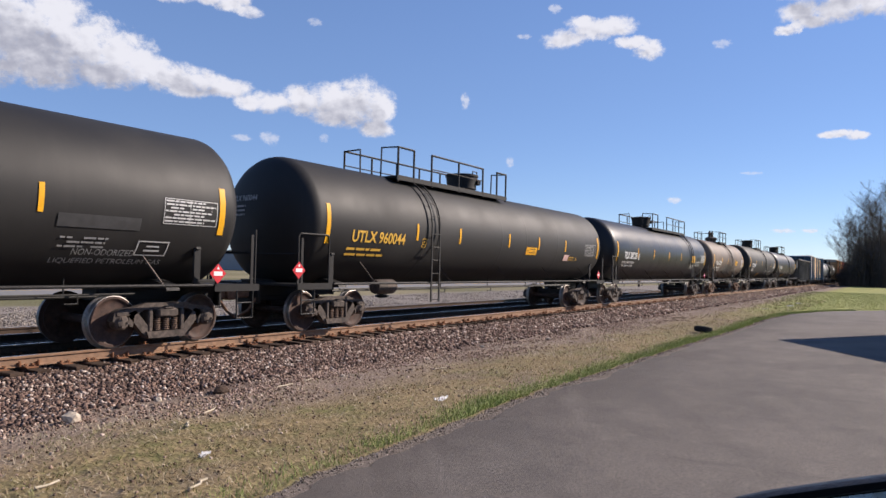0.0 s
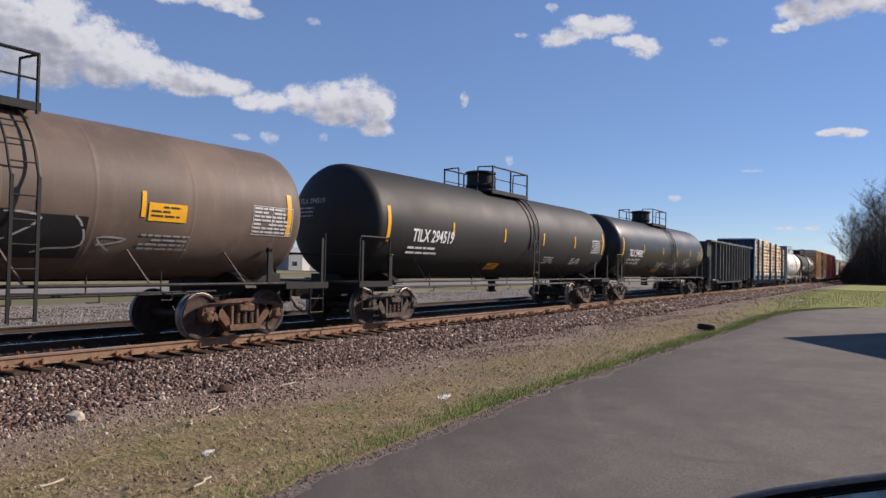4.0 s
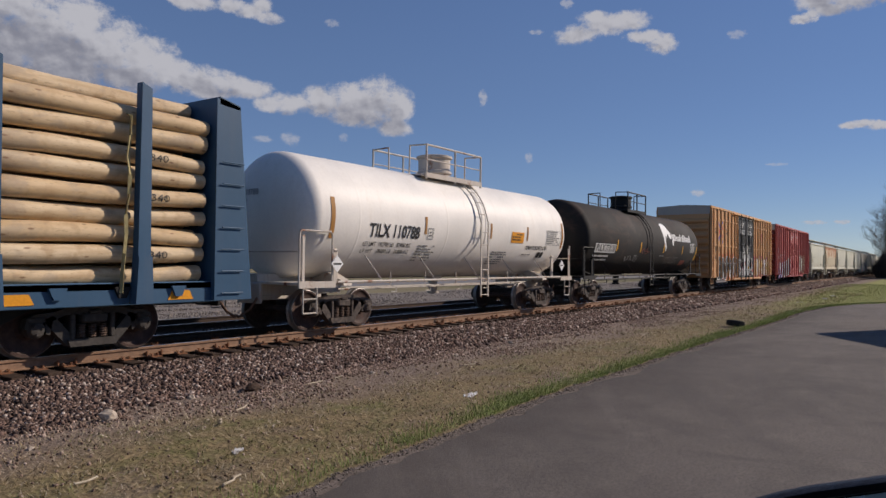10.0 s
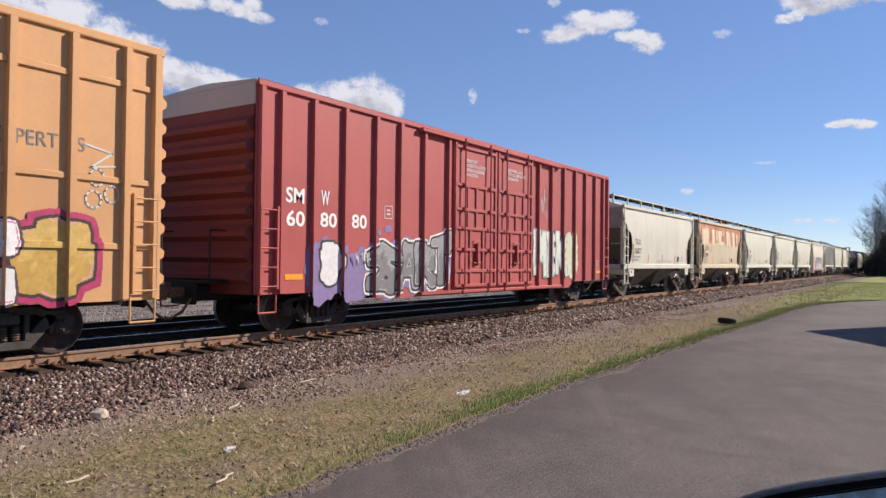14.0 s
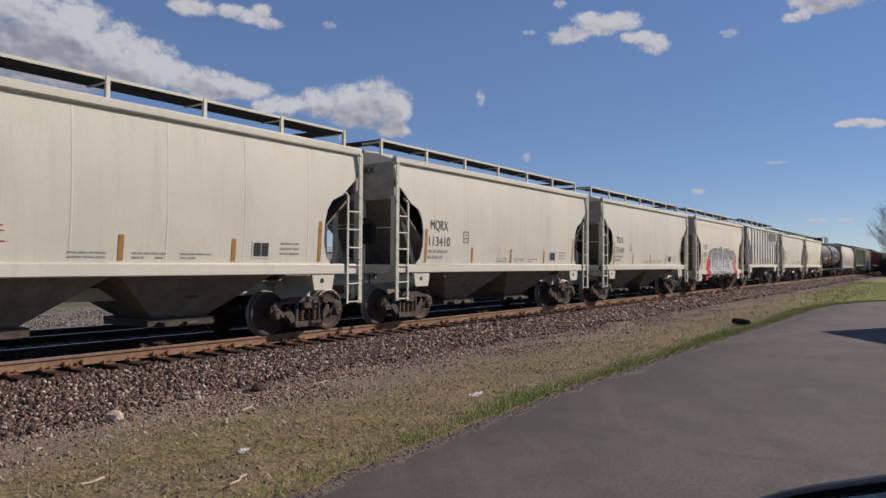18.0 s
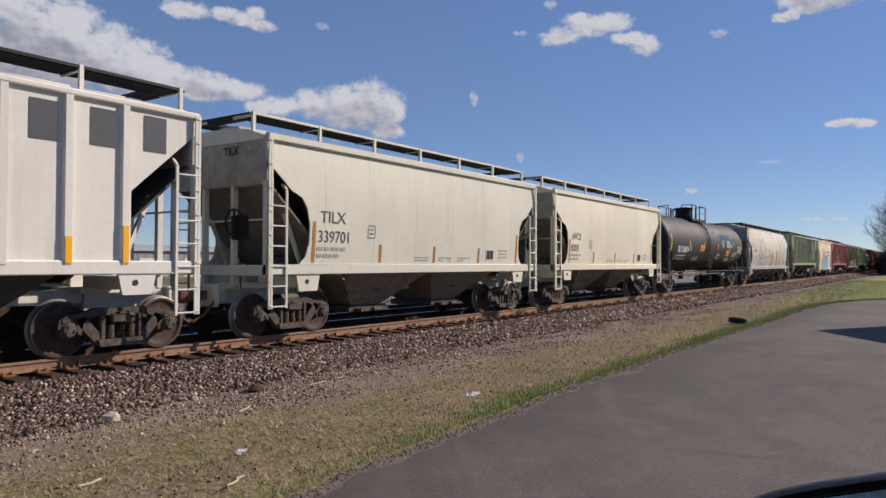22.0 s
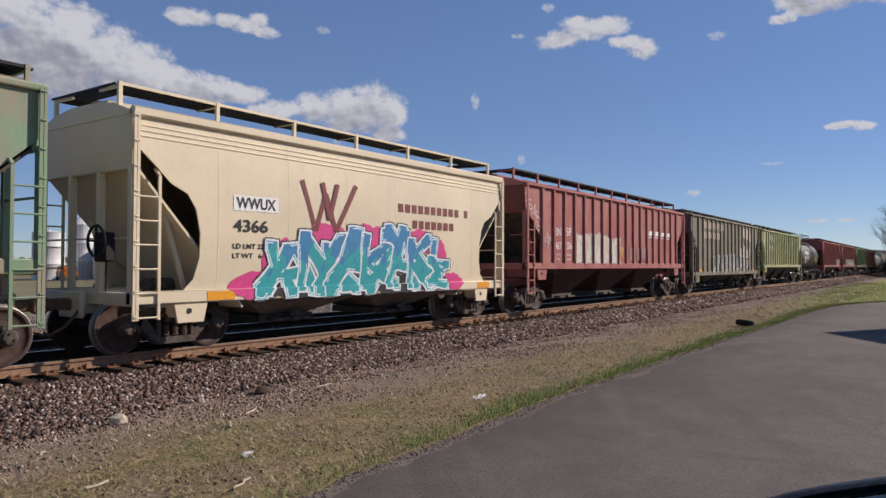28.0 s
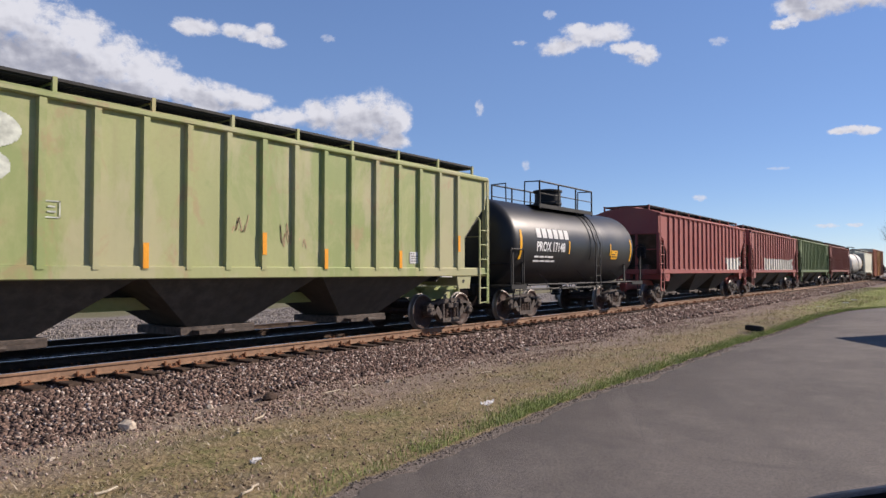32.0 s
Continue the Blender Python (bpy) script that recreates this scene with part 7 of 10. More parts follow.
for k, (a, b, lo, hi) in enumerate(((3.62, 5.2, 1.6, 2.66), (5.05, 6.6, 1.6, 2.72), (6.45, 7.8, 1.6, 2.6), (9.0, 9.4, 1.75, 2.25), (9.9, 11.2, 1.75, 2.3))):
    ragged(car, "pale_patch", -h + a, -h + b, lo, hi, on_posts(red_posts, (), 1.507 + .003 * k, .083), M_SMEAR if k < 3 else spray((.36, .2, .18)), "smeared pale painted-out patch" if k < 3 else "dull patch of overpaint", 60 + k, .09)
part("warning_print", bars(Geo(), -h + 7.98, 2.3, 6, .075, .42, on_side(-1.524), 21, .6), M_GOLD, car, "yellow warning print", False)
for k in range(4):
    u = 11.4 + .83 * k
    g = Geo()
    g.prism([(-h + u, 2.87), (-h + u + .42, 2.87), (-h + u + .52, 3.07), (-h + u + .1, 3.07)], -1.524, -1.515)
    g.span(-h + u - .02, -h + u + .4, -1.524, -1.515, 2.77, 2.81)
    part("word_block", g, M_WHITE, car, "white slanted letter-sized block")
part("paint_scrawl", scrawl(Geo(), -h + 1.27, -h + 1.8, 2.1, 2.65, pl, 19, .03, 6), M_WHITE, car, "white painted scrawl", False)
part("painted_word", strokes(Geo(), ((((.09, 3.83), (.29, 3.76), (.10, 3.56), (.31, 3.54)), ((.46, 3.63), (.30, 3.62), (.36, 3.32), (.50, 3.36)), ((.33, 3.48), (.47, 3.48)), ((.50, 3.17), (.50, 3.45), (.66, 3.16), (.67, 3.46)), ((.70, 3.50), (.76, 3.06)), ((.94, 3.3), (.72, 3.24), (.90, 3.1)), tuple((.94 + .19 * math.cos(a), 2.88 + .22 * math.sin(a)) for a in [i * .45 for i in range(15)]), ((.88, 2.95), (.9, 2.8), (1.0, 2.82)))), -h - .04, pl, .02), M_WHITE, car, "white painted word with a ring", False)
BROWN_TAG = (("L", 4.0, 4.65, 1.12, 2.05, .13), ("T", 4.7, 5.75, 1.1, 2.05, .15), ("N", 5.7, 6.75, 1.15, 2.05, .14), ("C", 6.5, 7.4, 1.15, 2.1, .14), ("H", 7.2, 8.5, 1.13, 2.1, .15), ("R", 8.35, 9.65, 1.1, 2.18, .16), ("U", 9.55, 10.5, 1.12, 2.0, .15), ("P", 10.35, 11.5, 1.1, 2.08, .15), ("S", 11.35, 12.35, 1.08, 2.02, .14), ("O", 12.35, 12.95, 1.4, 1.86, .1))
# dark car with big pale letters
M_DK = paint("dark_olive_paint", (0.165, 0.15, 0.11), .68, .45, .06, .5, dust=(.21, .17, .12), blotch=(((.24, .2, .14), .6, 1.4, .22, .5), ((.1, .085, .065), .55, .9, .2, .58)))
car, h, ys, pl = ribbed(418.36, 434.55, 417.65, 435.25, None, "dark brown-green ribbed covered hopper with pale letters and tags", 16, (1.27, 14.95), 1.14, 4.24, mat=M_DK, walk_z=.26)
posts = [-h + 1.27 + (14.95 - 1.27) * i / 15 for i in range(16)]
mural(car, 0, 0, 0, 0, "", on_posts(posts, (), 1.515, .075), (None, (.72, .72, .68), (.045, .042, .038), (.4, .4, .375), (.3, .295, .275), (.5, .5, .47)), 4, cloud=.1, lift=0.015, wild=0, halo=.075,
      letters=at(BROWN_TAG))
M_TAN = plain("weathered_cream_letters", (0.55, 0.45, 0.36), .75, 0, 5, .3)
for row, n, z in ((0, 10, 3.6), (1, 8, 3.05)):
    for k in range(n):
        u = 2.35 + .4515 * k + (.03 if k % 2 else 0.06)
        mark_blocks(car, h, ((u, u + .3, z, z + .36),), M_TAN, name="letter_block")
emblem(car, -h + 10.45, -h + 13.85, 2.02, 3.95, on_posts(posts, (), 1.515, .075), M_TAN, "weathered cream painted emblem")
for u in (1.4, 4.1, 6.0, 7.85, 11.35, 14.15):
    part("reflective_stripe", Geo().span(-h + u, -h + u + .55, -1.526, -1.516, 1.2, 1.35), M_ORANGE, car, "orange reflective stripe")
# light green car
car, h, ys, pl = ribbed(436.0, 452.77, 435.25, 453.6, (0.34, 0.365, 0.165), "light green ribbed covered hopper with a worn white emblem", 18, (1.39, 15.3), grime=.5, dust=(.28, .25, .13), rust=.12, blotch=(((.2, .27, .09), .6, .45, .35, .5), ((.42, .37, .25), .5, .7, .3, .54), ((.36, .2, .13), .4, 1.6, 1.0, .62)))
M_WORN = plain("worn_white_paint", (0.55, 0.58, 0.5), .7, 0, 5, .35)
emblem(car, -h + 2.2, -h + 4.4, 2.75, 3.8, on_posts([-h + 1.39 + 13.91 * i / 17 for i in range(18)], (), 1.515, .075), M_WORN, "worn white painted emblem")
mark_blocks(car, h, ((1.55, 2.0, 2.28, 2.34), (2.3, 3.0, 2.55, 2.62), (3.2, 3.7, 2.55, 2.62), (2.3, 3.0, 1.75, 1.8)), M_WORN)
for u, z in ((1.39, 1.6), (6.3, 1.58), (8.75, 1.85), (10.39, 1.58), (12.85, 1.6), (15.3, 2.05)):
    part("reflective_stripe", Geo().span(-h + u - .05, -h + u + .05, -1.598, -1.592, z, z + .42), M_ORANGE, car, "orange reflective stripe")
part("paint_scrawl", scrawl(Geo(), -h + .3, -h + 1.1, 3.1, 3.5, pl, 14, .03, 4), M_WORN, car, "white painted scrawl", False)
framed_box(car, lambda u, v: (u, -1.524, v), -h + 1.6, 1.65, .25, .25, M_PALE)
framed_box(car, on_side(-1.524), -h + 4.7, 2.32, .26, .26, M_WORN)
part("stencil_panel", patch(Geo(), -h + 13.28, -h + 13.66, 1.72, 2.0, on_side(-1.522), 1), M_PALE, car, "white panel with small dark print", False)
part("stencil", bars(Geo(), -h + 13.31, 1.97, 4, .06, .34, on_side(-1.526), 4), M_GREYINK, car, "small dark print", False)
part("spray_remains", scrawl(scrawl(Geo(), -h + 7.9, -h + 8.4, 2.2, 2.6, pl, 31, .025, 5), -h + 9.1, -h + 9.9, 2.0, 2.5, pl, 33, .025, 6), plain("rubbed_pink_spray", (.44, .33, .19), .7, 0, 12, .3), car, "rubbed remains of pink spray paint", False)
PALE_TAG = ((0.5, 0.48, 0.42), (0.6, 0.58, 0.5), (0.65, 0.62, 0.55))
ribbed(467.1, 482.9, 465.6, 483.7, (0.3, 0.075, 0.065), "oxide red ribbed covered hopper", 18, grime=.25, tags=((3.5, 6.5, 1.6, 2.3, *PALE_TAG, .9),))
ribbed(484.5, 500.8, 483.7, 501.6, (0.27, 0.075, 0.065), "brown-red ribbed covered hopper with pale tags", 18, tags=((-4, 6, 1.6, 2.4, *PALE_TAG, .9),))
ribbed(502.4, 518.6, 501.6, 519.4, (0.1, 0.15, 0.06), "dark green ribbed covered hopper", 18)
ribbed(520.2, 536.4, 519.4, 539.2, (0.2, 0.055, 0.045), "dark red ribbed covered hopper", 18)
hop(554.0, 565.4, 553.2, 566.2, GREY, "pale grey covered hopper with curved sides")


# ---- box cars, gondola and pole flat ----
def box_car(label, front, rear, ahead, behind, mat, door_mat, roof_mat, top=5.08, posts=(), bands=(), door=(6.95, 11.65), end_band=True, style="black", post_mat=None, end_mat=None):
    car, h = begin("box_car", label, front, rear, ahead, behind, 2.25, style, M_STEEL)
    w = 1.55
    x0, x1 = -h + door[0], -h + door[1]
    low = [(-h, .84), (-h + 3.4, .84), (-h + 3.8, .62), (h - 3.8, .62), (h - 3.4, .84), (h, .84)]
    for s in (-1, 1):
        g = Geo()
        g.prism(low + [(h, top - .06), (-h, top - .06)], s * (w - .06), s * w)
        part("side_wall", g, mat, car)
        g = Geo()
        g.span(-h, h, s * (w - .03), s * (w + .06), top - .14, top, .02)
        part("eave_rail", g, mat, car)
        for u in posts:
            g = Geo()
            x = -h + u
            g.prism([(x - .07, s * w), (x - .052, s * (w + .095)), (x + .052, s * (w + .095)), (x + .07, s * w)], .87 if abs(x) > h - 3.6 else .66, top - .14, "z")
            part("side_post", g, post_mat or mat, car)
    us = [0] + [u for u in posts] + [2 * h]
    for z in bands:
        for a, b in zip(us, us[1:]):
            if b - a < 1.6 and a > .3:
                g = Geo()
                g.span(-h + a + .05, -h + b - .05, -w - .04, -w, z - .05, z + .05, .012)
                part("side_band", g, mat, car)
    g = Geo()
    g.prism([(-w - .03, top - .02), (-.2, top + .06), (.2, top + .06), (w + .03, top - .02), (w + .03, top - .06), (-w - .03, top - .06)], -h - .03, h + .03, "x")
    for i in range(14):
        x = -h + .7 + (2 * h - 1.4) * i / 13
        g.prism([(-w, top), (-.2, top + .085), (.2, top + .085), (w, top)], x - .05, x + .05, "x")
    part("roof", g, roof_mat, car)
    for s in (-1, 1):
        g = Geo()
        a, b = sorted((s * (h - .05), s * h))
        g.span(a, b, -w + .02, w - .02, .84, top - .05)
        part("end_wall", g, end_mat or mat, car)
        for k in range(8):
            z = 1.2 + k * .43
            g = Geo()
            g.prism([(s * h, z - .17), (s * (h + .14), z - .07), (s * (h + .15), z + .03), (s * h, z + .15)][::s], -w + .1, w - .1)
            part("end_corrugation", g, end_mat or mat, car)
        if end_band:
            g = Geo()
            a, b = sorted((s * h, s * (h + .015)))
            g.span(a, b, -w + .02, w - .02, top - .5, top - .06)
            part("end_panel", g, roof_mat, car, "pale painted band across the end")
        for sy in (-1, 1):
            g = Geo()
            for k in range(5):
                z = 1.0 + .38 * k
                g.rod((s * (h - .08), sy * (w + .09), z), (s * (h - .55), sy * (w + .09), z), .016, 6)
            for xx in (s * (h - .1), s * (h - .53)):
                g.span(xx - .025, xx + .025, sy * (w + .02), sy * (w + .1), .95, 2.6)
            g.pipe([(s * (h - .1), sy * (w + .02), .9), (s * (h - .1), sy * (w + .02), .48), (s * (h - .55), sy * (w + .02), .48), (s * (h - .55), sy * (w + .02), .9)], .02)
            part("corner_ladder", g, mat, car)
        g = Geo()
        a, b = sorted((s * h, s * (h + .55)))
        g.span(a, b, -.9, .9, 1.06, 1.1)
        g.pipe([(s * (h + .5), -.85, 1.1), (s * (h + .5), -.85, 2.1), (s * h, -.85, 2.1)], .02)
        g.pipe([(s * (h + .5), .85, 1.1), (s * (h + .5), .85, 2.1), (s * h, .85, 2.1)], .02)
        part("end_platform", g, M_STEEL, car)
    mid = (x0 + x1) / 2
    for a, b in ((x0, mid - .03), (mid + .03, x1)):
        g = Geo()
        g.span(a, b, -w - .07, -w - .005, .78, top - .2, .015)
        d = part("door", g, door_mat, car, "plug door with lock rods")
        for z in (.86, 1.27, 1.87, 2.47, 3.0, 3.68, 4.74):
            g = Geo()
            g.span(a + .05, b - .05, -w - .12, -w - .07, z - .045, z + .045, .012)
            part("door_band", g, door_mat, d)
        for k, (lo, hi) in ((.03, (.82, top - .22)), (.3, (2.5, 3.66)), (.5, (2.5, 3.66)), (.72, (2.5, 3.66)), (.36, (.86, 2.45)), (.66, (.86, 2.45)), (.97, (.82, top - .22))):
            x = a + (b - a) * k
            g = Geo()
            g.span(x - .055, x + .055, -w - .11, -w - .07, lo, hi, .012)
            part("door_stile", g, door_mat, d)
        for k in (.19, .79):
            x = a + (b - a) * k
            g = Geo()
            g.rod((x, -w - .17, .66), (x, -w - .17, top - .1), .024, 8)
            for z in (.86, 1.87, 3.0, 3.68, 4.74):
                g.box(x, -w - .145, z, .1, .07, .1, None, .012)
            g.box(x, -w - .16, .7, .26, .08, .1, None, .02)
            part("lock_rod", g, door_mat, d)
        for z in (1.5, 2.1):
            g = Geo()
            g.pipe([(a + (b - a) * .42, -w - .075, z), (a + (b - a) * .42, -w - .14, z), (a + (b - a) * .58, -w - .14, z), (a + (b - a) * .58, -w - .075, z)], .016)
            part("door_handle", g, door_mat, d)
        g = Geo()
        g.box(a + (b - a) * .5, -w - .13, 1.75, .1, .1, .62, None, .02)
        part("lock_lever", g, door_mat, d)
    for z in (.70, top - .16):
        g = Geo()
        g.span(x0 - 1.6, x1 + 2.2, -w - .16, -w, z - .05, z + .05, .02)
        part("door_track", g, mat, car)
    g = Geo()
    g.span(-h + 2, h - 2, -.25, .25, .55, .95)
    for i in range(9):
        x = -h + 3.5 + (2 * h - 7) * i / 8
        g.span(x - .06, x + .06, -w + .1, w - .1, .68, .86)
    part("underframe", g, M_STEEL, car)
    return car, h, w


ORANGE = (0.6, 0.33, 0.15)
M_OBOX = paint("orange_box_paint", ORANGE, .6, .12, .01, .2, dust=(.5, .26, .13))
M_BDOOR = paint("black_door_paint", (0.035, 0.036, 0.038), .55, .15, .01, .2, dust=(.12, .11, .1))
M_OROOF = paint("pale_roof_paint", (0.5, 0.45, 0.38), .6, .3, .02, .3)
car, h, w = box_car("tall orange box car with black plug doors and tags", 178.06, 196.7, 176.75, 197.75, M_OBOX, M_BDOOR, M_OROOF, 5.1,
                    (.12, .66, 1.56, 2.45, 3.39, 4.32, 5.22, 6.1, 6.78, 11.8, 12.64, 13.52, 14.39, 15.29, 16.2, 17.09, 17.97, 18.5), (4.35, 2.78, 1.72))
skin = on_posts([-h + u for u in (.12, .66, 1.56, 2.45, 3.39, 4.32, 5.22, 6.1, 6.78, 11.8, 12.64, 13.52, 14.39, 15.29, 16.2, 17.09, 17.97, 18.5)], (4.35, 2.78, 1.72), w)
mural(car, 0, 0, 0, 0, "", skin, ((.56, .17, .06), None, None, None, None, None), 21, blobs=heaps(((2.5, 1.95, .75, .4), (3.5, 1.9, .6, .45), (4.5, 2.15, .6, .45), (5.5, 2.05, .5, .4), (6.4, 1.9, .42, .5), (4.3, .86, 2.5, .2))))
mural(car, 0, 0, 0, 0, "", skin, (None, (.78, .77, .74), (.78, .77, .74), (.05, .05, .053), (.085, .085, .09), None), 22, cloud=.1, lift=0.005, line=.022, halo=0, cast=(-.12, -.02), block=.2, wild=0,
      letters=at((("E", 1.7, 2.95, .74, 2.1, .21), ("N", 2.75, 3.8, .74, 2.02, .19), ("P", 3.65, 4.65, .8, 2.15, .2), ("R", 4.4, 5.25, .88, 2.05, .17), ("A", 4.95, 5.65, .9, 2.0, .14), ("T", 5.2, 6.08, .88, 2.08, .17), ("U", 5.98, 6.75, .9, 2.05, .17))))
RASPBERRY, GOLDEN = (.42, .045, .12), (.5, .32, .085)
mural(car, 0, 0, 0, 0, "", skin, ((.045, .035, .035), RASPBERRY, (.06, .035, .04), GOLDEN, (.56, .38, .12), (.62, .3, .35)), 23, cloud=.1, lift=0.010, halo=.13, block=.15, blobs=heaps(((12.8, 1.4, .9, .5), (14.2, 1.4, 1.2, .5), (15.6, 1.4, 1.2, .5))),
      letters=at((("B", 11.85, 13.1, .85, 2.15, .25), ("N", 13.75, 15.1, .85, 2.15, .25), ("O", 16.2, 17.45, .95, 2.1, .27))))
mural(car, 0, 0, 0, 0, "", skin, (None, None, (.09, .06, .07), (.74, .73, .70), (.78, .77, .74), (.6, .25, .4)), 24, cloud=.1, lift=0.015, line=.03, block=.15,
      letters=at((("E", 12.95, 13.85, .85, 2.1, .22), ("Z", 15.0, 16.3, .9, 2.1, .24))))


def on_doors(u, v):
    """Depth of the plug doors' panels, stiles and bands."""
    d = np.full(np.broadcast(u, v).shape, w + .074)
    for a, b in ((-h + 6.95, -h + 9.27), (-h + 9.33, -h + 11.65)):
        for k in (.03, .36, .66, .97):
            d = np.where(np.abs(u - a - (b - a) * k) < .057, w + .114, d)
    for z in (.86, 1.27, 1.87, 2.47):
        d = np.where(np.abs(v - z) < .048, w + .124, d)
    return d


mural(car, 0, 0, 0, 0, "", on_doors, ((.24, .06, .085), None, None, None, None, None), 29, blobs=heaps(((7.4, 1.35, .3, .25), (8.4, 1.2, .35, .3), (10.5, 1.2, .5, .35), (11.2, 1.1, .3, .2))))
mural(car, 0, 0, 0, 0, "", on_doors, (None, None, (.05, .05, .05), (.52, .55, .54), (.62, .63, .62), (.2, .2, .2)), 26, cloud=.1, wild=2, lift=.004, line=.03,
      letters=at((("S", 7.05, 7.75, .9, 2.05, .06), ("C", 7.8, 8.3, .95, 2.1, .05), ("B", 8.35, 9.2, .85, 2.3, .16), ("O", 9.45, 10.35, .85, 2.3, .17), ("R", 10.45, 11.0, .95, 2.2, .05), ("N", 11.05, 11.55, .9, 2.1, .04))))
mural(car, 0, 0, 0, 0, "", on_doors, (None, None, (.1, .1, .1), (.66, .66, .64), (.7, .7, .68), None), 27, cloud=.05, lift=.006, line=.015, letters=at((("O", 8.15, 8.55, 2.3, 2.85, .06), ("U", 9.35, 9.7, 2.3, 3.0, .06), ("N", 9.8, 10.2, 2.35, 2.95, .05))))
for u, z, c in ((7.45, 1.5, "red"), (8.6, 1.6, "red"), (9.55, 1.35, "amber"), (10.6, 1.55, "red"), (10.9, 1.15, "red")):
    part("paint_spot", Geo().span(-h + u, -h + u + .2, -w - .15, -w - .137, z, z + .2), plain("red_spray_spot", (.5, .08, .07)) if c == "red" else plain("amber_spray_spot", (.6, .35, .05)), car, c + " sprayed square")
part("white_scrawl", strokes(Geo(), (((17.3, 3.3), (17.75, 3.2), (17.4, 2.95), (17.8, 3.0)), tuple((17.5 + .12 * math.cos(k * .7), 2.8 + .14 * math.sin(k * .7)) for k in range(10)), tuple((17.75 + .12 * math.cos(k * .7), 2.55 + .14 * math.sin(k * .7)) for k in range(10)), tuple((17.45 + .13 * math.cos(k * .7), 2.45 + .14 * math.sin(k * .7)) for k in range(10))), -h, on_side(-w - .009), .03), M_PALE, car, "white sprayed scrawl", False)
fl = on_side(-w - .007)
g = Geo()
for s, u, z, size, wd in (("next", .87, 3.72, .19, .5), ("load", .87, 3.5, .19, .5), ("any", 3.54, 3.74, .17, .44), ("road", 3.53, 3.53, .19, .58)):
    put_text(g, s, -h + u, z, size, fl, wd, .03)
part("slogan", g, M_INK, car, "black slogan lettering", False)
g = Geo()
for s, u, z, wd in (("TB", .86, 2.42, .5), ("OX", 1.7, 2.42, .5), ("66", .84, 1.95, .5), ("42", 1.72, 1.97, .5), ("46", 2.62, 1.99, .5)):
    put_text(g, s, -h + u, z, .28, fl, wd, .12)
part("reporting_mark", g, M_INK, car, "black reporting mark and number", False)
g = Geo()
for s, u, wd in (("RAI", 12.78, .5), ("LCAR", 13.6, .66), ("POOLI", 14.5, .7), ("NG", 15.4, .3), ("EX", 15.84, .27), ("PERT", 16.29, .6), ("S", 17.18, .12)):
    put_text(g, s, -h + u, 3.17, .22, fl, wd, 0, 0)
part("slogan", g, M_GREYINK, car, "dark grey slogan lettering", False)
# emblem: four chevrons that point at one middle, blue above and below, red at the sides
M_BLUEMARK, M_REDMARK = plain("blue_emblem", (.05, .08, .4), .6, 0, 6, .25), plain("red_emblem", (.6, .05, .05), .6, 0, 6, .25)
for c, (mx, mz), ends, off in (("blue", (2.4, 3.74), ((1.8, 4.2), (3.02, 4.2)), (.0, .17)), ("blue", (2.4, 3.53), ((1.8, 3.06), (3.02, 3.06)), (.0, -.17)), ("red", (2.33, 3.635), ((1.74, 4.0), (1.74, 3.27)), (-.2, 0)), ("red", (2.47, 3.635), ((3.06, 4.0), (3.06, 3.27)), (.2, 0))):
    g = Geo()
    for ex, ez in ends:
        a, b = (mx, mz), (ex, ez)
        p = [(-h + x, z) for x, z in (a, b, (b[0] + off[0], b[1] + off[1]) if off[1] else (b[0], b[1] + (.2 if ez < mz else -.2)), (a[0] + off[0], a[1] + off[1]))]
        area = sum(p[i][0] * p[(i + 1) % 4][1] - p[(i + 1) % 4][0] * p[i][1] for i in range(4))
        g.prism(p if area > 0 else p[::-1], -w - .008, -w - .002)
    part("emblem_chevron", g, M_BLUEMARK if c == "blue" else M_REDMARK, car, c + " chevron of the emblem", False)
M_DULLRED = plain("dull_red_emblem", (.42, .085, .09))
for u0, u1, z0, z1 in ((14.45, 15.22, 3.84, 3.98), (14.55, 14.68, 3.46, 3.84), (14.95, 15.08, 3.46, 3.84), (15.36, 15.5, 3.46, 3.98), (15.62, 15.78, 3.46, 3.98)):
    part("emblem_block", Geo().span(-h + u0, -h + u1, -w - .009, -w - .002, z0, z1), M_DULLRED, car, "dull red bar of an emblem")
part("purple_scrawl", scrawl(Geo(), -h + 5.12, -h + 5.75, 2.5, 2.78, fl, 13, .018, 7), plain("purple_marker", (.22, .04, .14)), car, "thin purple scrawl", False)
framed_box(car, fl, -h + 2.68, 2.5, .26, .26, M_INK)
lines = ("CLOSE THIS DOOR", "BEFORE CLOSING", "MAIN DOOR", "", "CIERRE ESTA PUERTA", "ANTES DE CERRAR", "LA PUERTA PRINCIPAL"), ("CLOSE AND LOCK", "BOTH DOORS BEFORE", "MOVING CAR", "", "CIERRE Y PONGA", "EL SEGURO EN AMBAS", "PUERTAS ANTES DE", "MOVER EL CARRO")
for u, ls in ((7.55, lines[0]), (9.95, lines[1])):
    g = Geo()
    for i, s in enumerate(ls):
        if s:
            put_text(g, s, -h + u, 4.38 - .115 * i, .085, on_side(-w - .078), .068 * len(s))
    part("door_notice", g, M_WHITE, car, "white door warning in two languages", False)
for u, hh in ((.75, .4), (2.0, .5), (5.0, .45), (11.9, .5), (14.9, .4)):
    part("reflective_stripe", Geo().span(-h + u + .12, -h + u + .22, -w - .01, -w - .002, .95, .95 + hh), M_YELLOW, car, "yellow reflective stripe")
M_RBOX = paint("oxide_box_paint", (0.41, 0.085, 0.078), .55, .12, .02, .2, dust=(.2, .07, .06))
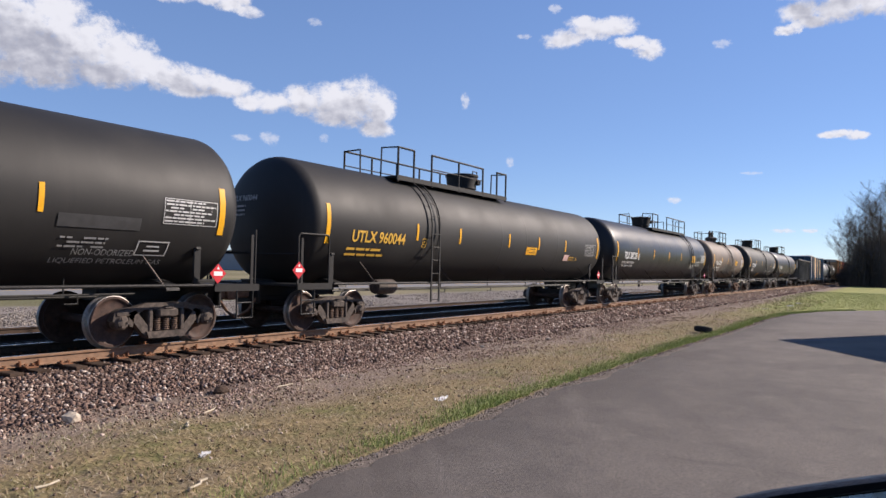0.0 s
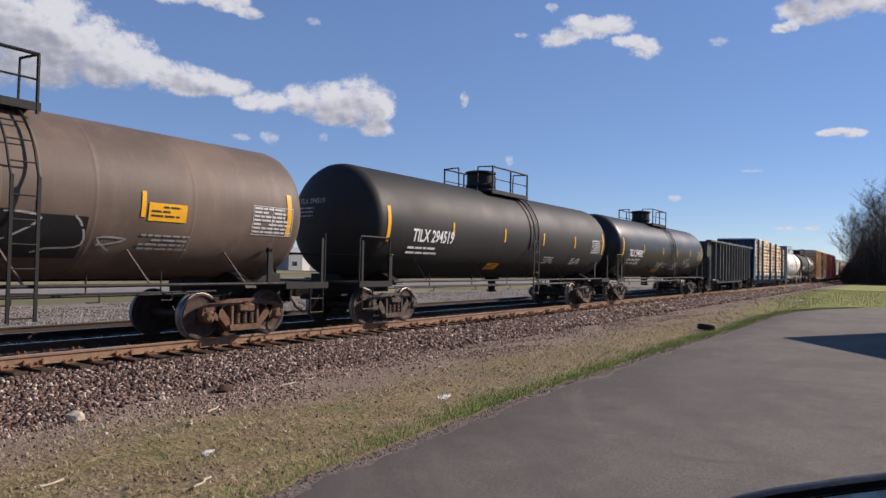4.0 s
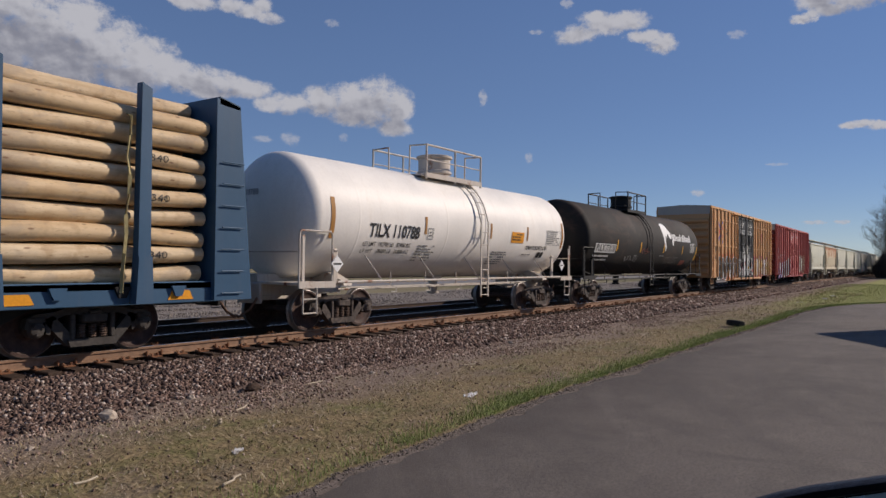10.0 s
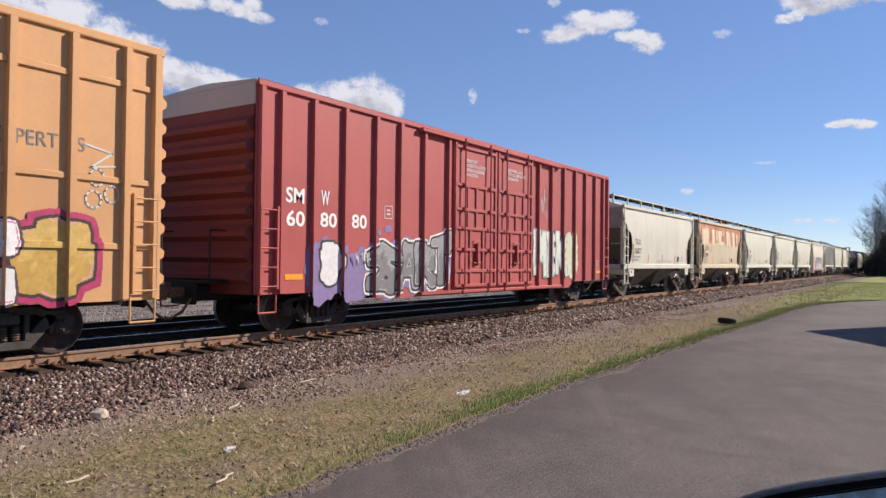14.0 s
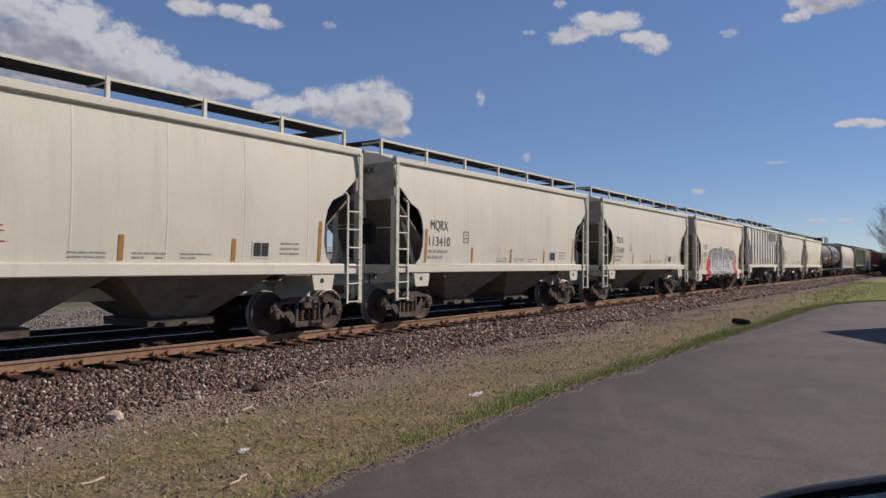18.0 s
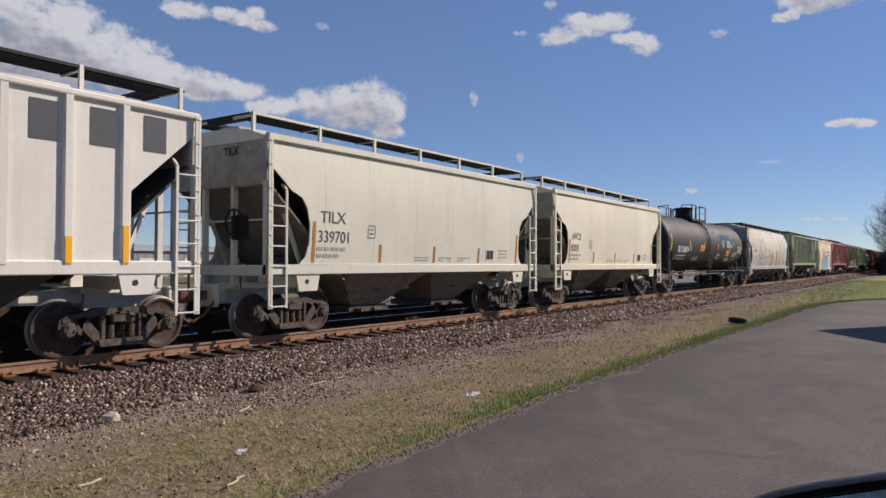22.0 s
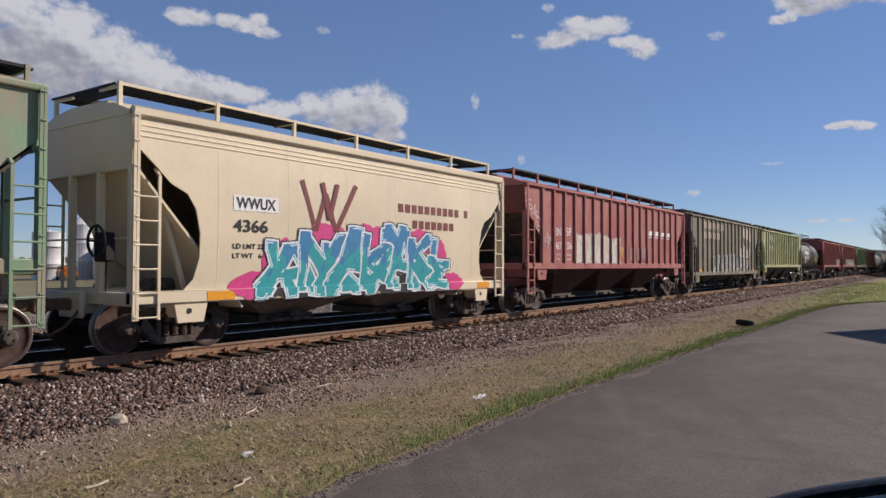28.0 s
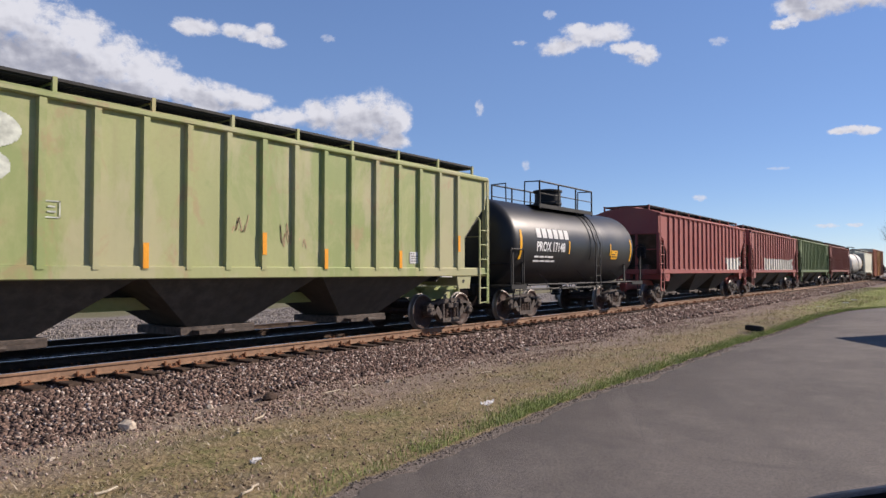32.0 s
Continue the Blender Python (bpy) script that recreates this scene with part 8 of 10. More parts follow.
# end paint is darkened to stand for an end the sun misses
car, h, w = box_car("tall oxide red box car with spray-painted tags", 198.75, 217.3, 197.75, 218.2, M_RBOX, M_RBOX, paint("grey_roof_paint", (0.45, 0.43, 0.4), .6, .3, .03, .3), 5.08,
                    (.12, .65, 1.57, 2.55, 3.64, 4.58, 5.59, 6.72, 12.2, 13.2, 14.2, 15.2, 16.15, 17.1, 17.95, 18.45), (), end_mat=paint("grimy_shaded_oxide_end_paint", (0.2, 0.045, 0.04), .7, .4, .03, .3, dust=(.08, .05, .04)))
skin = on_posts([-h + u for u in (.12, .65, 1.57, 2.55, 3.64, 4.58, 5.59, 6.72, 12.2, 13.2, 14.2, 15.2, 16.15, 17.1, 17.95, 18.45)], (), w)
LILAC = (.25, .19, .36)
mural(car, 0, 0, 0, 0, "", skin, (LILAC, None, None, None, None, None), 31, blobs=heaps(((1.9, 1.3, .6, .75), (2.9, 1.15, .9, .55), (4.1, 1.35, .9, .75), (5.3, 1.45, .9, .75), (6.3, 1.5, .6, .72), (3.75, 2.2, .14, .09), (4.15, 2.3, .16, .1), (2.6, 1.78, .14, .1), (3.2, 1.75, .16, .12))), skip=((-h + 6.93, h),))
mural(car, -h + 1.85, -h + 2.45, 1.05, 2.0, "O", skin, (None, None, (.05, .05, .05), (.72, .72, .70), (.75, .75, .73), None), 32, .22, .1, lift=0.005)
mural(car, 0, 0, 0, 0, "", skin, (None, (.76, .75, .72), (.04, .04, .042), (.2, .2, .2), (.3, .3, .3), (.42, .42, .41)), 33, cloud=.1, skip=((-h + 6.93, h),), lift=0.010, wild=1, halo=.085,
      letters=at((("S", 3.35, 4.7, .74, 1.95, .17), ("A", 4.4, 5.45, .8, 1.95, .16), ("R", 5.2, 6.2, .85, 2.0, .16), ("T", 5.9, 6.9, .9, 2.25, .16))))
mural(car, 0, 0, 0, 0, "", skin, ((.6, .62, .42), None, None, None, None, None), 35, blobs=heaps(((14.85, 1.82, .8, .86),)), lift=.005)
mural(car, 0, 0, 0, 0, "", skin, (None, None, (.16, .2, .17), (.6, .66, .58), (.68, .72, .64), (.22, .3, .26)), 34, cloud=.1, lift=0.015, line=.02, block=.5,
      letters=at((("M", 11.8, 12.95, 1.05, 2.62, .17), ("E", 12.88, 13.6, 1.05, 2.6, .17), ("K", 13.55, 14.55, 1.05, 2.62, .15))))

part("chalk_scrawl", scrawl(scrawl(Geo(), -h + 12.35, -h + 12.9, 3.0, 4.1, on_side(-w - .009), 6, .025, 6), -h + 2.9, -h + 3.4, 1.45, 1.75, on_side(-w - .09), 3, .025, 4), M_PALE, car, "white chalk scrawl", False)
g = Geo()
for s, u, z in (("SM", .8, 2.72), ("W", 1.82, 2.74), ("60", .82, 2.24), ("80", 1.8, 2.26), ("80", 2.82, 2.28)):
    put_text(g, s, -h + u, z, .3, on_side(-w - .008), .26 * len(s))
part("reporting_mark", g, M_WHITE, car, "white reporting mark and number", False)
for u, ls in ((7.5, ("IMPORTANT", "CLOSE THIS DOOR", "BEFORE CLOSING", "MAIN DOOR")), (9.9, ("CLOSE AND LOCK", "BOTH DOORS BEFORE", "MOVING CAR"))):
    g = Geo()
    for i, s in enumerate(ls):
        put_text(g, s, -h + u, 4.35 - .13 * i, .09, on_side(-w - .078), .075 * len(s))
    part("door_notice", g, M_PALE, car, "white door warning", False)
framed_box(car, on_side(-w - .008), -h + 4.0, 2.55, .3, .32, M_PALE)
framed_box(car, on_side(-w - .008), -h + 17.3, 1.3, .3, .32, M_PALE)
for u in (.8, 3.3, 6.2, 12.6, 17.3):
    part("reflective_stripe", Geo().span(-h + u, -h + u + .5, -w - .01, -w - .002, 1.12, 1.24), M_ORANGE, car, "orange reflective stripe")
box_car("faded orange-brown steel box car with plain doors", 567.2, 585.6, 566.2, 586.6, paint("brown_box_paint", (0.4, 0.15, 0.09), .6, .2, .03, .3), M_OBOX, M_OROOF, 5.0, (.2, 2, 4, 6, 12.2, 14, 16, 18))


def gondola():
    f, r = 103.95, 120.13
    car, h = begin("gondola_car", "black high-sided gondola car with dented ribbed sides", f, r, 103.0, 121.2, 2.1, "black", M_STEEL)
    m = paint("black_gondola_paint", (0.056, 0.057, 0.056), .5, .4, .02, .35, .9, dust=(.14, .132, .124))
    w, top = 1.42, 3.56
    out = [(-h, .86), (-h + 3.0, .86), (-h + 3.5, .68), (h - 3.5, .68), (h - 3.0, .86), (h, .86), (h, top), (-h, top)]
    for s in (-1, 1):
        part("side_wall", Geo().prism(out, s * (w - .03), s * w), m, car)
        part("top_chord", Geo().span(-h - .05, h + .05, s * (w - .08), s * (w + .27), top - .05, top + .08, .02), m, car)
        for k in range(13):
            u = 1.65 if k == 0 else 3.13 + (14.64 - 3.13) * (k - 1) / 11
            x = -h + u
            zl = .88 if u < 3.3 or u > 12.9 else .7
            g = Geo()
            g.prism([(x - .13, s * w), (x - .08, s * (w + .25)), (x + .08, s * (w + .25)), (x + .13, s * w)], zl + .16, top - .05, "z")
            g.prism([(x - .08, s * (w + .25)), (x + .08, s * (w + .25)), (x + .13, s * w), (x - .13, s * w)], zl + .1, zl + .16, "z")
            part("side_post", g, m, car)
    for s in (-1, 1):
        a, b = sorted((s * (h - .03), s * h))
        part("end_wall", Geo().span(a, b, -w, w, .86, top), m, car)
        for k in range(5):
            z = 1.1 + .55 * k
            a, b = sorted((s * h, s * (h + .1)))
            part("end_band", Geo().span(a, b, -w + .05, w - .05, z - .09, z + .09, .03), m, car)
        for sy in (-1, 1):
            g = Geo()
            for k in range(5):
                z = .7 + .42 * k
                g.rod((s * (h - .1), sy * (w + .1), z), (s * (h - .55), sy * (w + .1), z), .016, 6)
            g.span(s * (h - .12) - .02, s * (h - .12) + .02, sy * w, sy * (w + .11), .55, 2.5)
            g.span(s * (h - .53) - .02, s * (h - .53) + .02, sy * w, sy * (w + .11), .55, 2.5)
            part("corner_ladder", g, m, car)
    part("floor", Geo().span(-h, h, -w, w, .9, 1.0), m, car)
    g = Geo()
    g.span(-h + 1, h - 1, -.22, .22, .5, .9)
    part("underframe", g, M_STEEL, car)
    fl = on_side(-w - .008)
    g = Geo()
    put_text(g, "MWCX", -h + 2.0, 1.96, .25, fl, .88), put_text(g, "204256", -h + 2.0, 1.58, .25, fl, .98)
    for i, s in enumerate(("LD LMT 209300", "LT WT   76700", "CU FT    4018")):
        put_text(g, s, -h + 2.05, 1.2 - .15 * i, .085, fl, .82)
    bars(g, -h + 5.4, 1.35, 5, .1, .4, fl, 3)
    part("reporting_mark", g, M_WHITE, car, "white reporting mark and load data", False)
    for u, t in ((.75, .9), (4.75, .42), (6.9, .4), (10.0, .4), (12.1, .4), (15.05, .42), (15.8, .8)):
        part("reflective_stripe", Geo().span(-h + u, -h + u + .12, -w - .01, -w - .002, 1.12, 1.12 + t), M_YELLOW, car, "yellow reflective stripe")
    g = Geo()
    g.prism([(-h + 14.1, 2.25), (-h + 14.25, 2.13), (-h + 14.4, 2.25), (-h + 14.4, 2.45), (-h + 14.25, 2.35), (-h + 14.1, 2.45)], -w - .01, -w - .002)
    part("emblem", g, plain("green_emblem", (.15, .4, .15)), car, "small green and white emblem")
    g = Geo()
    for k in range(7):
        patch(g, -h + 13.9 + .1 * k, -h + 13.9 + .1 * k + .075, 1.92, 2.06, fl, 1)
        patch(g, -h + 13.9 + .1 * k, -h + 13.9 + .1 * k + .04, 1.8, 1.86, fl, 1)
    part("lettering", g, M_PALE, car, "white letter-sized blocks", False)


gondola()


def pole_flat():
    f, r = 122.32, 143.3
    car, h = begin("flat_car", "blue bulkhead flat car with tall side stakes", f, r, 121.2, 144.9, 1.95, "black", M_STEEL)
    m = paint("blue_flat_paint", (0.035, 0.095, 0.17), .5, .15, .02, .2, dust=(.12, .13, .15))
    w = 1.5
    for s in (-1, 1):
        part("side_sill", Geo().span(-h - .3, h + .3, s * (w - .1), s * w, .80, 1.17, .015), m, car)
        for u in (1.6, 4.03, 8.78, 12.45, 17.25, 19.55):
            g = Geo()
            x = -h + u
            g.prism([(x - .12, .82), (x + .12, .82), (x + .09, 4.38), (x - .09, 4.46)], s * w, s * (w + .16))
            g.prism([(x - .16, .82), (x + .16, .82), (x + .12, 1.6), (x - .12, 1.6)], s * (w + .005), s * (w + .2))
            part("stake", g, m, car)
        for k in range(20):
            x = -h + .7 + (2 * h - 1.4) * k / 19
            g = Geo()
            g.prism([(x - .14, 1.1), (x + .14, 1.1), (x + .06, .92), (x - .06, .92)], s * w, s * (w + .06))
            part("tie_down", g, m if k % 3 else M_STEEL, car)
    part("deck", Geo().span(-h - .3, h + .3, -w, w, 1.05, 1.15), m, car)
    g = Geo()
    g.prism([(-h + 1, .95), (h - 1, .95), (h - 3.4, .45), (-h + 3.4, .45)], -.6, .6)
    g.prism([(-h + 2.6, .9), (h - 2.6, .9), (h - 3.6, .4), (-h + 3.6, .4)], -.98, -.9)
    part("centre_sill", g, M_STEEL, car)
    for s in (-1, 1):
        g = Geo()
        x = s * h
        inner = [(x, .82), (x + s * .06, .82), (x + s * .06, 4.5), (x, 4.5)]
        g.prism(inner[::s], -w - .1, w + .1)
        part("bulkhead_plate", g, m, car)
        for sy in (-1, 1):
            g = Geo()
            g.prism([(x + s * .06, .82), (x + s * .85, .82), (x + s * .52, 4.42), (x + s * .06, 4.52)][::s], sy * (w + .02), sy * (w + .1))
            part("bulkhead_side", g, m, car)
        g = Geo()
        g.prism([(x + s * .06, 4.40), (x + s * .52, 4.36), (x + s * .52, 4.44), (x + s * .06, 4.54)][::s], -w - .1, w + .1)
        part("bulkhead_cap", g, m, car)
        for k in range(5):
            y = -1.2 + .6 * k
            g = Geo()
            g.prism([(x + s * .06, 1.0), (x + s * .55, 1.0), (x + s * .34, 4.3), (x + s * .06, 4.36)][::s], y - .03, y + .03)
            part("bulkhead_rib", g, m, car)
        for z in (1.9, 3.1):
            g = Geo()
            a, b = sorted((x + s * .06, x + s * .4))
            g.span(a, b, -w, w, z - .03, z + .03)
            part("bulkhead_shelf", g, m, car)
        for k in range(7):
            z = .95 + .4 * k
            part("grab_iron", Geo().rod((x + s * .12, -w - .14, z), (x + s * .6, -w - .14, z), .014, 6), m, car)
        g = Geo()
        a, b = sorted((x, x + s * .8))
        g.span(a, b, -1.4, 1.4, .82, .95)
        part("end_platform", g, m, car)
    # four letter-sized blocks down the leading bulkhead
    for k in range(4):
        g = Geo()
        z = 4.05 - .36 * k
        g.span(-h - .42, -h - .16, -w - .112, -w - .102, z, z + .27)
        part("letter_block", g, M_WHITE, car, "white letter-sized block")
    fl = on_side(-w - .072)
    g = Geo()
    put_text(g, "GAEX", -h + 13.45, .87, .2, on_side(-w - .008), .68), put_text(g, "100167", -h + 15.5, .88, .17, on_side(-w - .008), .95)
    bars(g, -h + 8.95, 1.08, 2, .12, .5, on_side(-w - .008), 3), bars(g, -h + 9.7, 1.08, 2, .12, .6, on_side(-w - .008), 4), bars(g, -h + 5.4, 1.08, 4, .07, .5, on_side(-w - .008), 4)
    part("reporting_mark", g, M_WHITE, car, "white reporting mark and load data", False)
    for u in (.2, 3.5, 4.5, 7.2, 8.9, 10.9, 12.1, 14.5, 17.4, 20.1):
        part("reflective_stripe", Geo().prism([(-h + u, .86), (-h + u + .5, .86), (-h + u + .42, 1.02), (-h + u + .08, 1.02)], -w - .012, -w - .002), M_ORANGE, car, "orange reflective stripe")
    # pole loads
    wood = Nodes("peeled_pine", .7)
    rnd = wood.random()
    a = wood.noise(1.0, 5, .6, wood.scaled(.6, 7, 7))
    b = wood.noise(3, 4, .6)
    c = wood.mix(wood.ramp(a, .3, .7), (.5, .355, .2), (.72, .575, .38))
    c = wood.mix(wood.ramp(rnd, 0, 1, 0, .5), c, (.6, .4, .2))
    c = wood.mix(wood.ramp(b, .5, .72, 0, .6), c, (.4, .25, .125))
    grey = wood.noise(1.0, 5, .65, wood.scaled(1.5, 3, 3, (3, 7, 1)))
    c = wood.mix(wood.ramp(grey, .5, .66, 0, .55), c, (.36, .28, .2))
    scuff = wood.noise(1.0, 4, .7, wood.scaled(5, 26, 26, (9, 2, 5)))
    c = wood.mix(wood.ramp(scuff, .56, .68, 0, .5), c, (.3, .19, .1))
    knots = wood.voronoi(1.0, "F1", wood.scaled(1.6, 5, 5))
    c = wood.mix(wood.ramp(knots, .05, .12, .8, 0), c, (.2, .1, .045))
    wood.colour(c).bump(a, .3, .01)
    meshes = []
    for k in range(6):
        g = Geo()
        rng = random.Random(k)
        L = 4.5
        prof = [(-L / 2, 0), (-L / 2, .115), (-L / 2 + .02, .135)]
        for i in range(9):
            prof.append((-L / 2 + .05 + (L - .1) * i / 8, .128 + .012 * k / 5 + .03 * (i / 8) + .004 * rng.uniform(-1, 1)))
        prof += [(L / 2 - .02, .148), (L / 2, .12), (L / 2, 0)]
        g.lathe(prof, "x", 12)
        me = g.mesh("pole", wood.mat)
        bow, ph = rng.uniform(-.012, .012), rng.uniform(0, 6)
        for v in me.vertices:
            v.co.z += bow * (v.co.x ** 2 - 2) + .006 * math.sin(v.co.x * 3.1 + ph)
            v.co.y += .008 * math.sin(v.co.x * 2.2 + ph)
        meshes.append(me)
    strap = plain("tan_webbing", (.42, .35, .17), .8, 0, 6, .35)
    rng = random.Random(9)
    for si, (u0, u1, rows) in enumerate(((.06, 3.98, 9), (4.0, 8.64, 10), (8.66, 12.42, 10), (12.46, 17.06, 10), (17.1, 20.92, 9))):
        xm = f + (u0 + u1) / 2
        st = tagged(new("pole_stack"), "strapped stack of peeled pine poles on the flat car", "pole stack", "pole stacks")
        st.location = (xm, TRACK_Y, 0)
        TRAIN.append((st, xm))
        pitch = .312
        for row in range(rows + (2 if si in (2, 3) else 1)):
            z = 1.3 + row * pitch * (.99 if rows == 10 else 1.06)
            cols = 9 if row < rows else (4, 5, 7, 6, 4)[si] - 3 * (row - rows)
            for col in range(cols):
                y = -1.32 + .325 * col + (.05 if row % 2 else 0) + (.4 + .5 * (row - rows) if row >= rows else 0)
                ob = part("pole", meshes[rng.randrange(6)], None, st)
                sgn = 1 if rng.random() < .5 else -1
                ob.matrix_basis = pose(rng.uniform(-.04, .04), y + (.1 if row == 0 else 0) + rng.uniform(-.04, .03), z + rng.uniform(-.03, .03), rng.uniform(0, 360), rng.uniform(-.9, .9) - (1.1 * row / rows if si == 3 else 0), (0 if sgn > 0 else 180) + rng.uniform(-.4, .4)) @ Matrix.Diagonal(((u1 - u0) / 4.5 - rng.uniform(0, .02), 1, 1, 1))
                if col == 0 and si in (0, 4) and row in ((0, 6, 8) if si == 0 else (1, 4, 6, 7)):
                    y, z = ob.matrix_basis.translation[1:]
                    put_text(g := Geo(), "340", (.9, 0, 0, 0, 1.1)[si] - .35, z - .06, .12, lambda u, v: (u, y - math.sqrt(max(0, .148 ** 2 - (v - z) ** 2)) - .012, v), .34, .05, 0)
                    part("pole_mark", g, M_INK, st, "black crayon number on a pole", False)
        g = Geo()
        zt = 1.3 + rows * pitch * 1.0 - .02
        xs = .45 if si % 2 else .3
        hem = [(xs - .1 + .1 * min(1, k / 5) + .015 * math.sin(k * 1.9 + si), -1.56 + .025 * math.sin(k * 2.3 + si), 1.0 + (zt - 1.2) * k / 9) for k in range(10)]
        for p, q in zip(hem, hem[1:] + [(xs, -1.0, zt + .08)]):
            g.bar(p, q, .06, .012)
        g.span(xs - .03, xs + .03, -1.0, 1.0, zt + .07, zt + .085)
        part("strap", g, strap, st, "tan webbing tie-down strap")


pole_flat()


# ---- the two tracks: ties, plates and spikes ----
def tie_mesh(seed, length=2.6):
    rng = random.Random(seed)
    g = Geo()
    g.box(0, 0, 0, .225, length, .18, None, .012)
    me = g.mesh("tie", M_TIE, False)
    for v in me.vertices:
        v.co.x += rng.uniform(-.012, .012)
        v.co.y += rng.uniform(-.03, .03) * (abs(v.co.y) > 1)
        v.co.z += rng.uniform(-.008, .008)
    return me


def track(yc, z, x0, x1, label, singles, plates):
    """Ties every half metre under the rails; the ones in the stretch singles are parts, the rest one mesh."""
    top = tagged(new("railway_track"), label, "railway track", "", "structure")
    rng = random.Random(int(yc * 7))
    shapes = [tie_mesh(30 + k) for k in range(6)]
    g = Geo()
    g.box(0, 0, 0, .19, .36, .018, None, .003)
    for a in (-1, 1):
        for b in (-1, 1):
            g.rod((a * .06, b * .09, .0), (a * .06, b * .09, .04), .014, 5)
            g.box(a * .06, b * .082, .045, .035, .045, .014)
    plate = g.mesh("tie_plate", M_PLATE, False)
    anchor = Geo()
    for m in (-1, 1):
        anchor.box(m * .145, 0, -.135, .03, .2, .06, None, .006)
        anchor.box(m * .145, -.085, -.105, .035, .03, .07, None, .006)
    anchor = anchor.mesh("rail_anchor", M_PLATE, False)
    rest, far = Geo(), Geo()
    n = int((x1 - x0) / .5)
    for i in range(n):
        x = x0 + .5 * i + rng.uniform(-.05, .05)
        dy = rng.uniform(-.05, .05)
        turn = rng.uniform(-.02, .02)
        if singles[0] < x < singles[1]:
            t = part("tie", rng.choice(shapes), None, top)
            t.location, t.rotation_euler = (x, yc + dy, z - .278), (0, rng.uniform(-.01, .01), turn)
            if plates[0] < x < plates[1]:
                for s in (-1, 1):
                    p = part("tie_plate", plate, None, top)
                    p.location, p.rotation_euler = (x, yc + s * .755, z - .18), (0, 0, rng.uniform(-.03, .03))
                if i % 3 == 0:
                    p = part("rail_anchor", anchor, None, top)
                    p.location = (x, yc - .755, z)
        else:
            rest.box(x, yc + dy, z - .278, .225, 2.6, .18)
            for s in (-1, 1):
                far.box(x, yc + s * .755, z - .178, .19, .36, .02)
    me = rest.mesh("tie_rows", M_TIE, False)
    tagged(part("tie_rows", me, None, top), "dark timber ties in a long row", "", "", "stuff")
    tagged(part("tie_plate_rows", far.mesh("tie_plate_rows", M_PLATE, False), None, top), "rusty tie plates in a long row", "", "", "stuff")


track(TRACK_Y, 0, X0T, X1T, "railway track of dark timber ties in brown ballast", (-6, 120), (-3, 60))
track(SIDING_Y, SIDING_Z, X0T, X1T, "second railway track beyond the train on grey ballast", (-2, 40), (0, 0))


# ---- loose stones and grass ----
def height_at(xs, ys):
    return np.array([ground_height(float(x), float(y)) for x, y in zip(xs, ys)])


def scatter_mesh(name, verts, quads, mat, label, category):
    me = bpy.data.meshes.new(name)
    k = quads.shape[1]
    me.vertices.add(len(verts))
    me.vertices.foreach_set("co", verts.astype(np.float32).ravel())
    me.loops.add(quads.size)
    me.loops.foreach_set("vertex_index", quads.astype(np.int32).ravel())
    me.polygons.add(len(quads))
    me.polygons.foreach_set("loop_start", np.arange(0, quads.size, k, dtype=np.int32))
    me.materials.append(mat)
    me.update(calc_edges=True)
    return tagged(new(name, me), label, category, "", "stuff")


def stones(name, rng, xs, ys, zs, size, mat, label, category):
    n = len(xs)
    base = np.array([(i, j, k) for i in (-1, 1) for j in (-1, 1) for k in (-1, 1)], float) * .5
    quads = np.array([(0, 1, 3, 2), (4, 6, 7, 5), (0, 4, 5, 1), (2, 3, 7, 6), (0, 2, 6, 4), (1, 5, 7, 3)])
    v = base[None] * rng.uniform(.6, 1.25, (n, 1, 3)) + rng.uniform(-.22, .22, (n, 8, 3))
    a, b = rng.uniform(0, 6.283, n), rng.uniform(-1.2, 1.2, n)
    ca, sa, cb, sb = np.cos(a)[:, None], np.sin(a)[:, None], np.cos(b)[:, None], np.sin(b)[:, None]
    y, z = v[..., 1] * cb - v[..., 2] * sb, v[..., 1] * sb + v[..., 2] * cb
    x = v[..., 0] * ca - y * sa
    y = v[..., 0] * sa + y * ca
    out = np.stack([x, y, z], -1) * size[:, None, None] + np.stack([xs, ys, zs], -1)[:, None]
    q = (quads[None] + 8 * np.arange(n)[:, None, None]).reshape(-1, 4)
    return scatter_mesh(name, out.reshape(-1, 3), q, mat, label, category)


def blades(name, rng, xs, ys, zs, length, width, lie, mat, label):
    n = len(xs)
    a = rng.uniform(0, 6.283, n)
    tilt = rng.uniform(lie[0], lie[1], n)
    side = np.stack([-np.sin(a), np.cos(a), np.zeros(n)], -1) * (width / 2)[:, None]
    way = np.stack([np.cos(a) * np.sin(tilt), np.sin(a) * np.sin(tilt), np.cos(tilt)], -1) * length[:, None]
    p = np.stack([xs, ys, zs - .004], -1)
    bend = way * .55 + np.array([0, 0, .18]) * length[:, None, None].reshape(n, 1) * .6
    v = np.stack([p - side, p + side, p + bend + side * .7, p + bend - side * .7, p + way], 1).reshape(-1, 3)
    i = 5 * np.arange(n)[:, None]
    f = np.concatenate([i + np.array([[0, 1, 2]]), i + np.array([[0, 2, 3]]), i + np.array([[3, 2, 4]])], 0)
    return scatter_mesh(name, v, f, mat, label, "grass")


def stone_material(name, a, b, c):
    m = Nodes(name, 0.9, 0, 0.3)
    r = m.island()
    col = m.mix(m.ramp(r, 0.0, 0.75), a, b)
    col = m.mix(m.ramp(r, 0.8, 1.0), col, c)
    col = m.mix(m.ramp(m.noise(35, 4, 0.6), 0.4, 0.7, 0, 0.4), col, dim(a, 0.8))
    m.colour(col).bump(m.noise(60, 3, 0.6), 0.3, 0.01)
    return m.mat


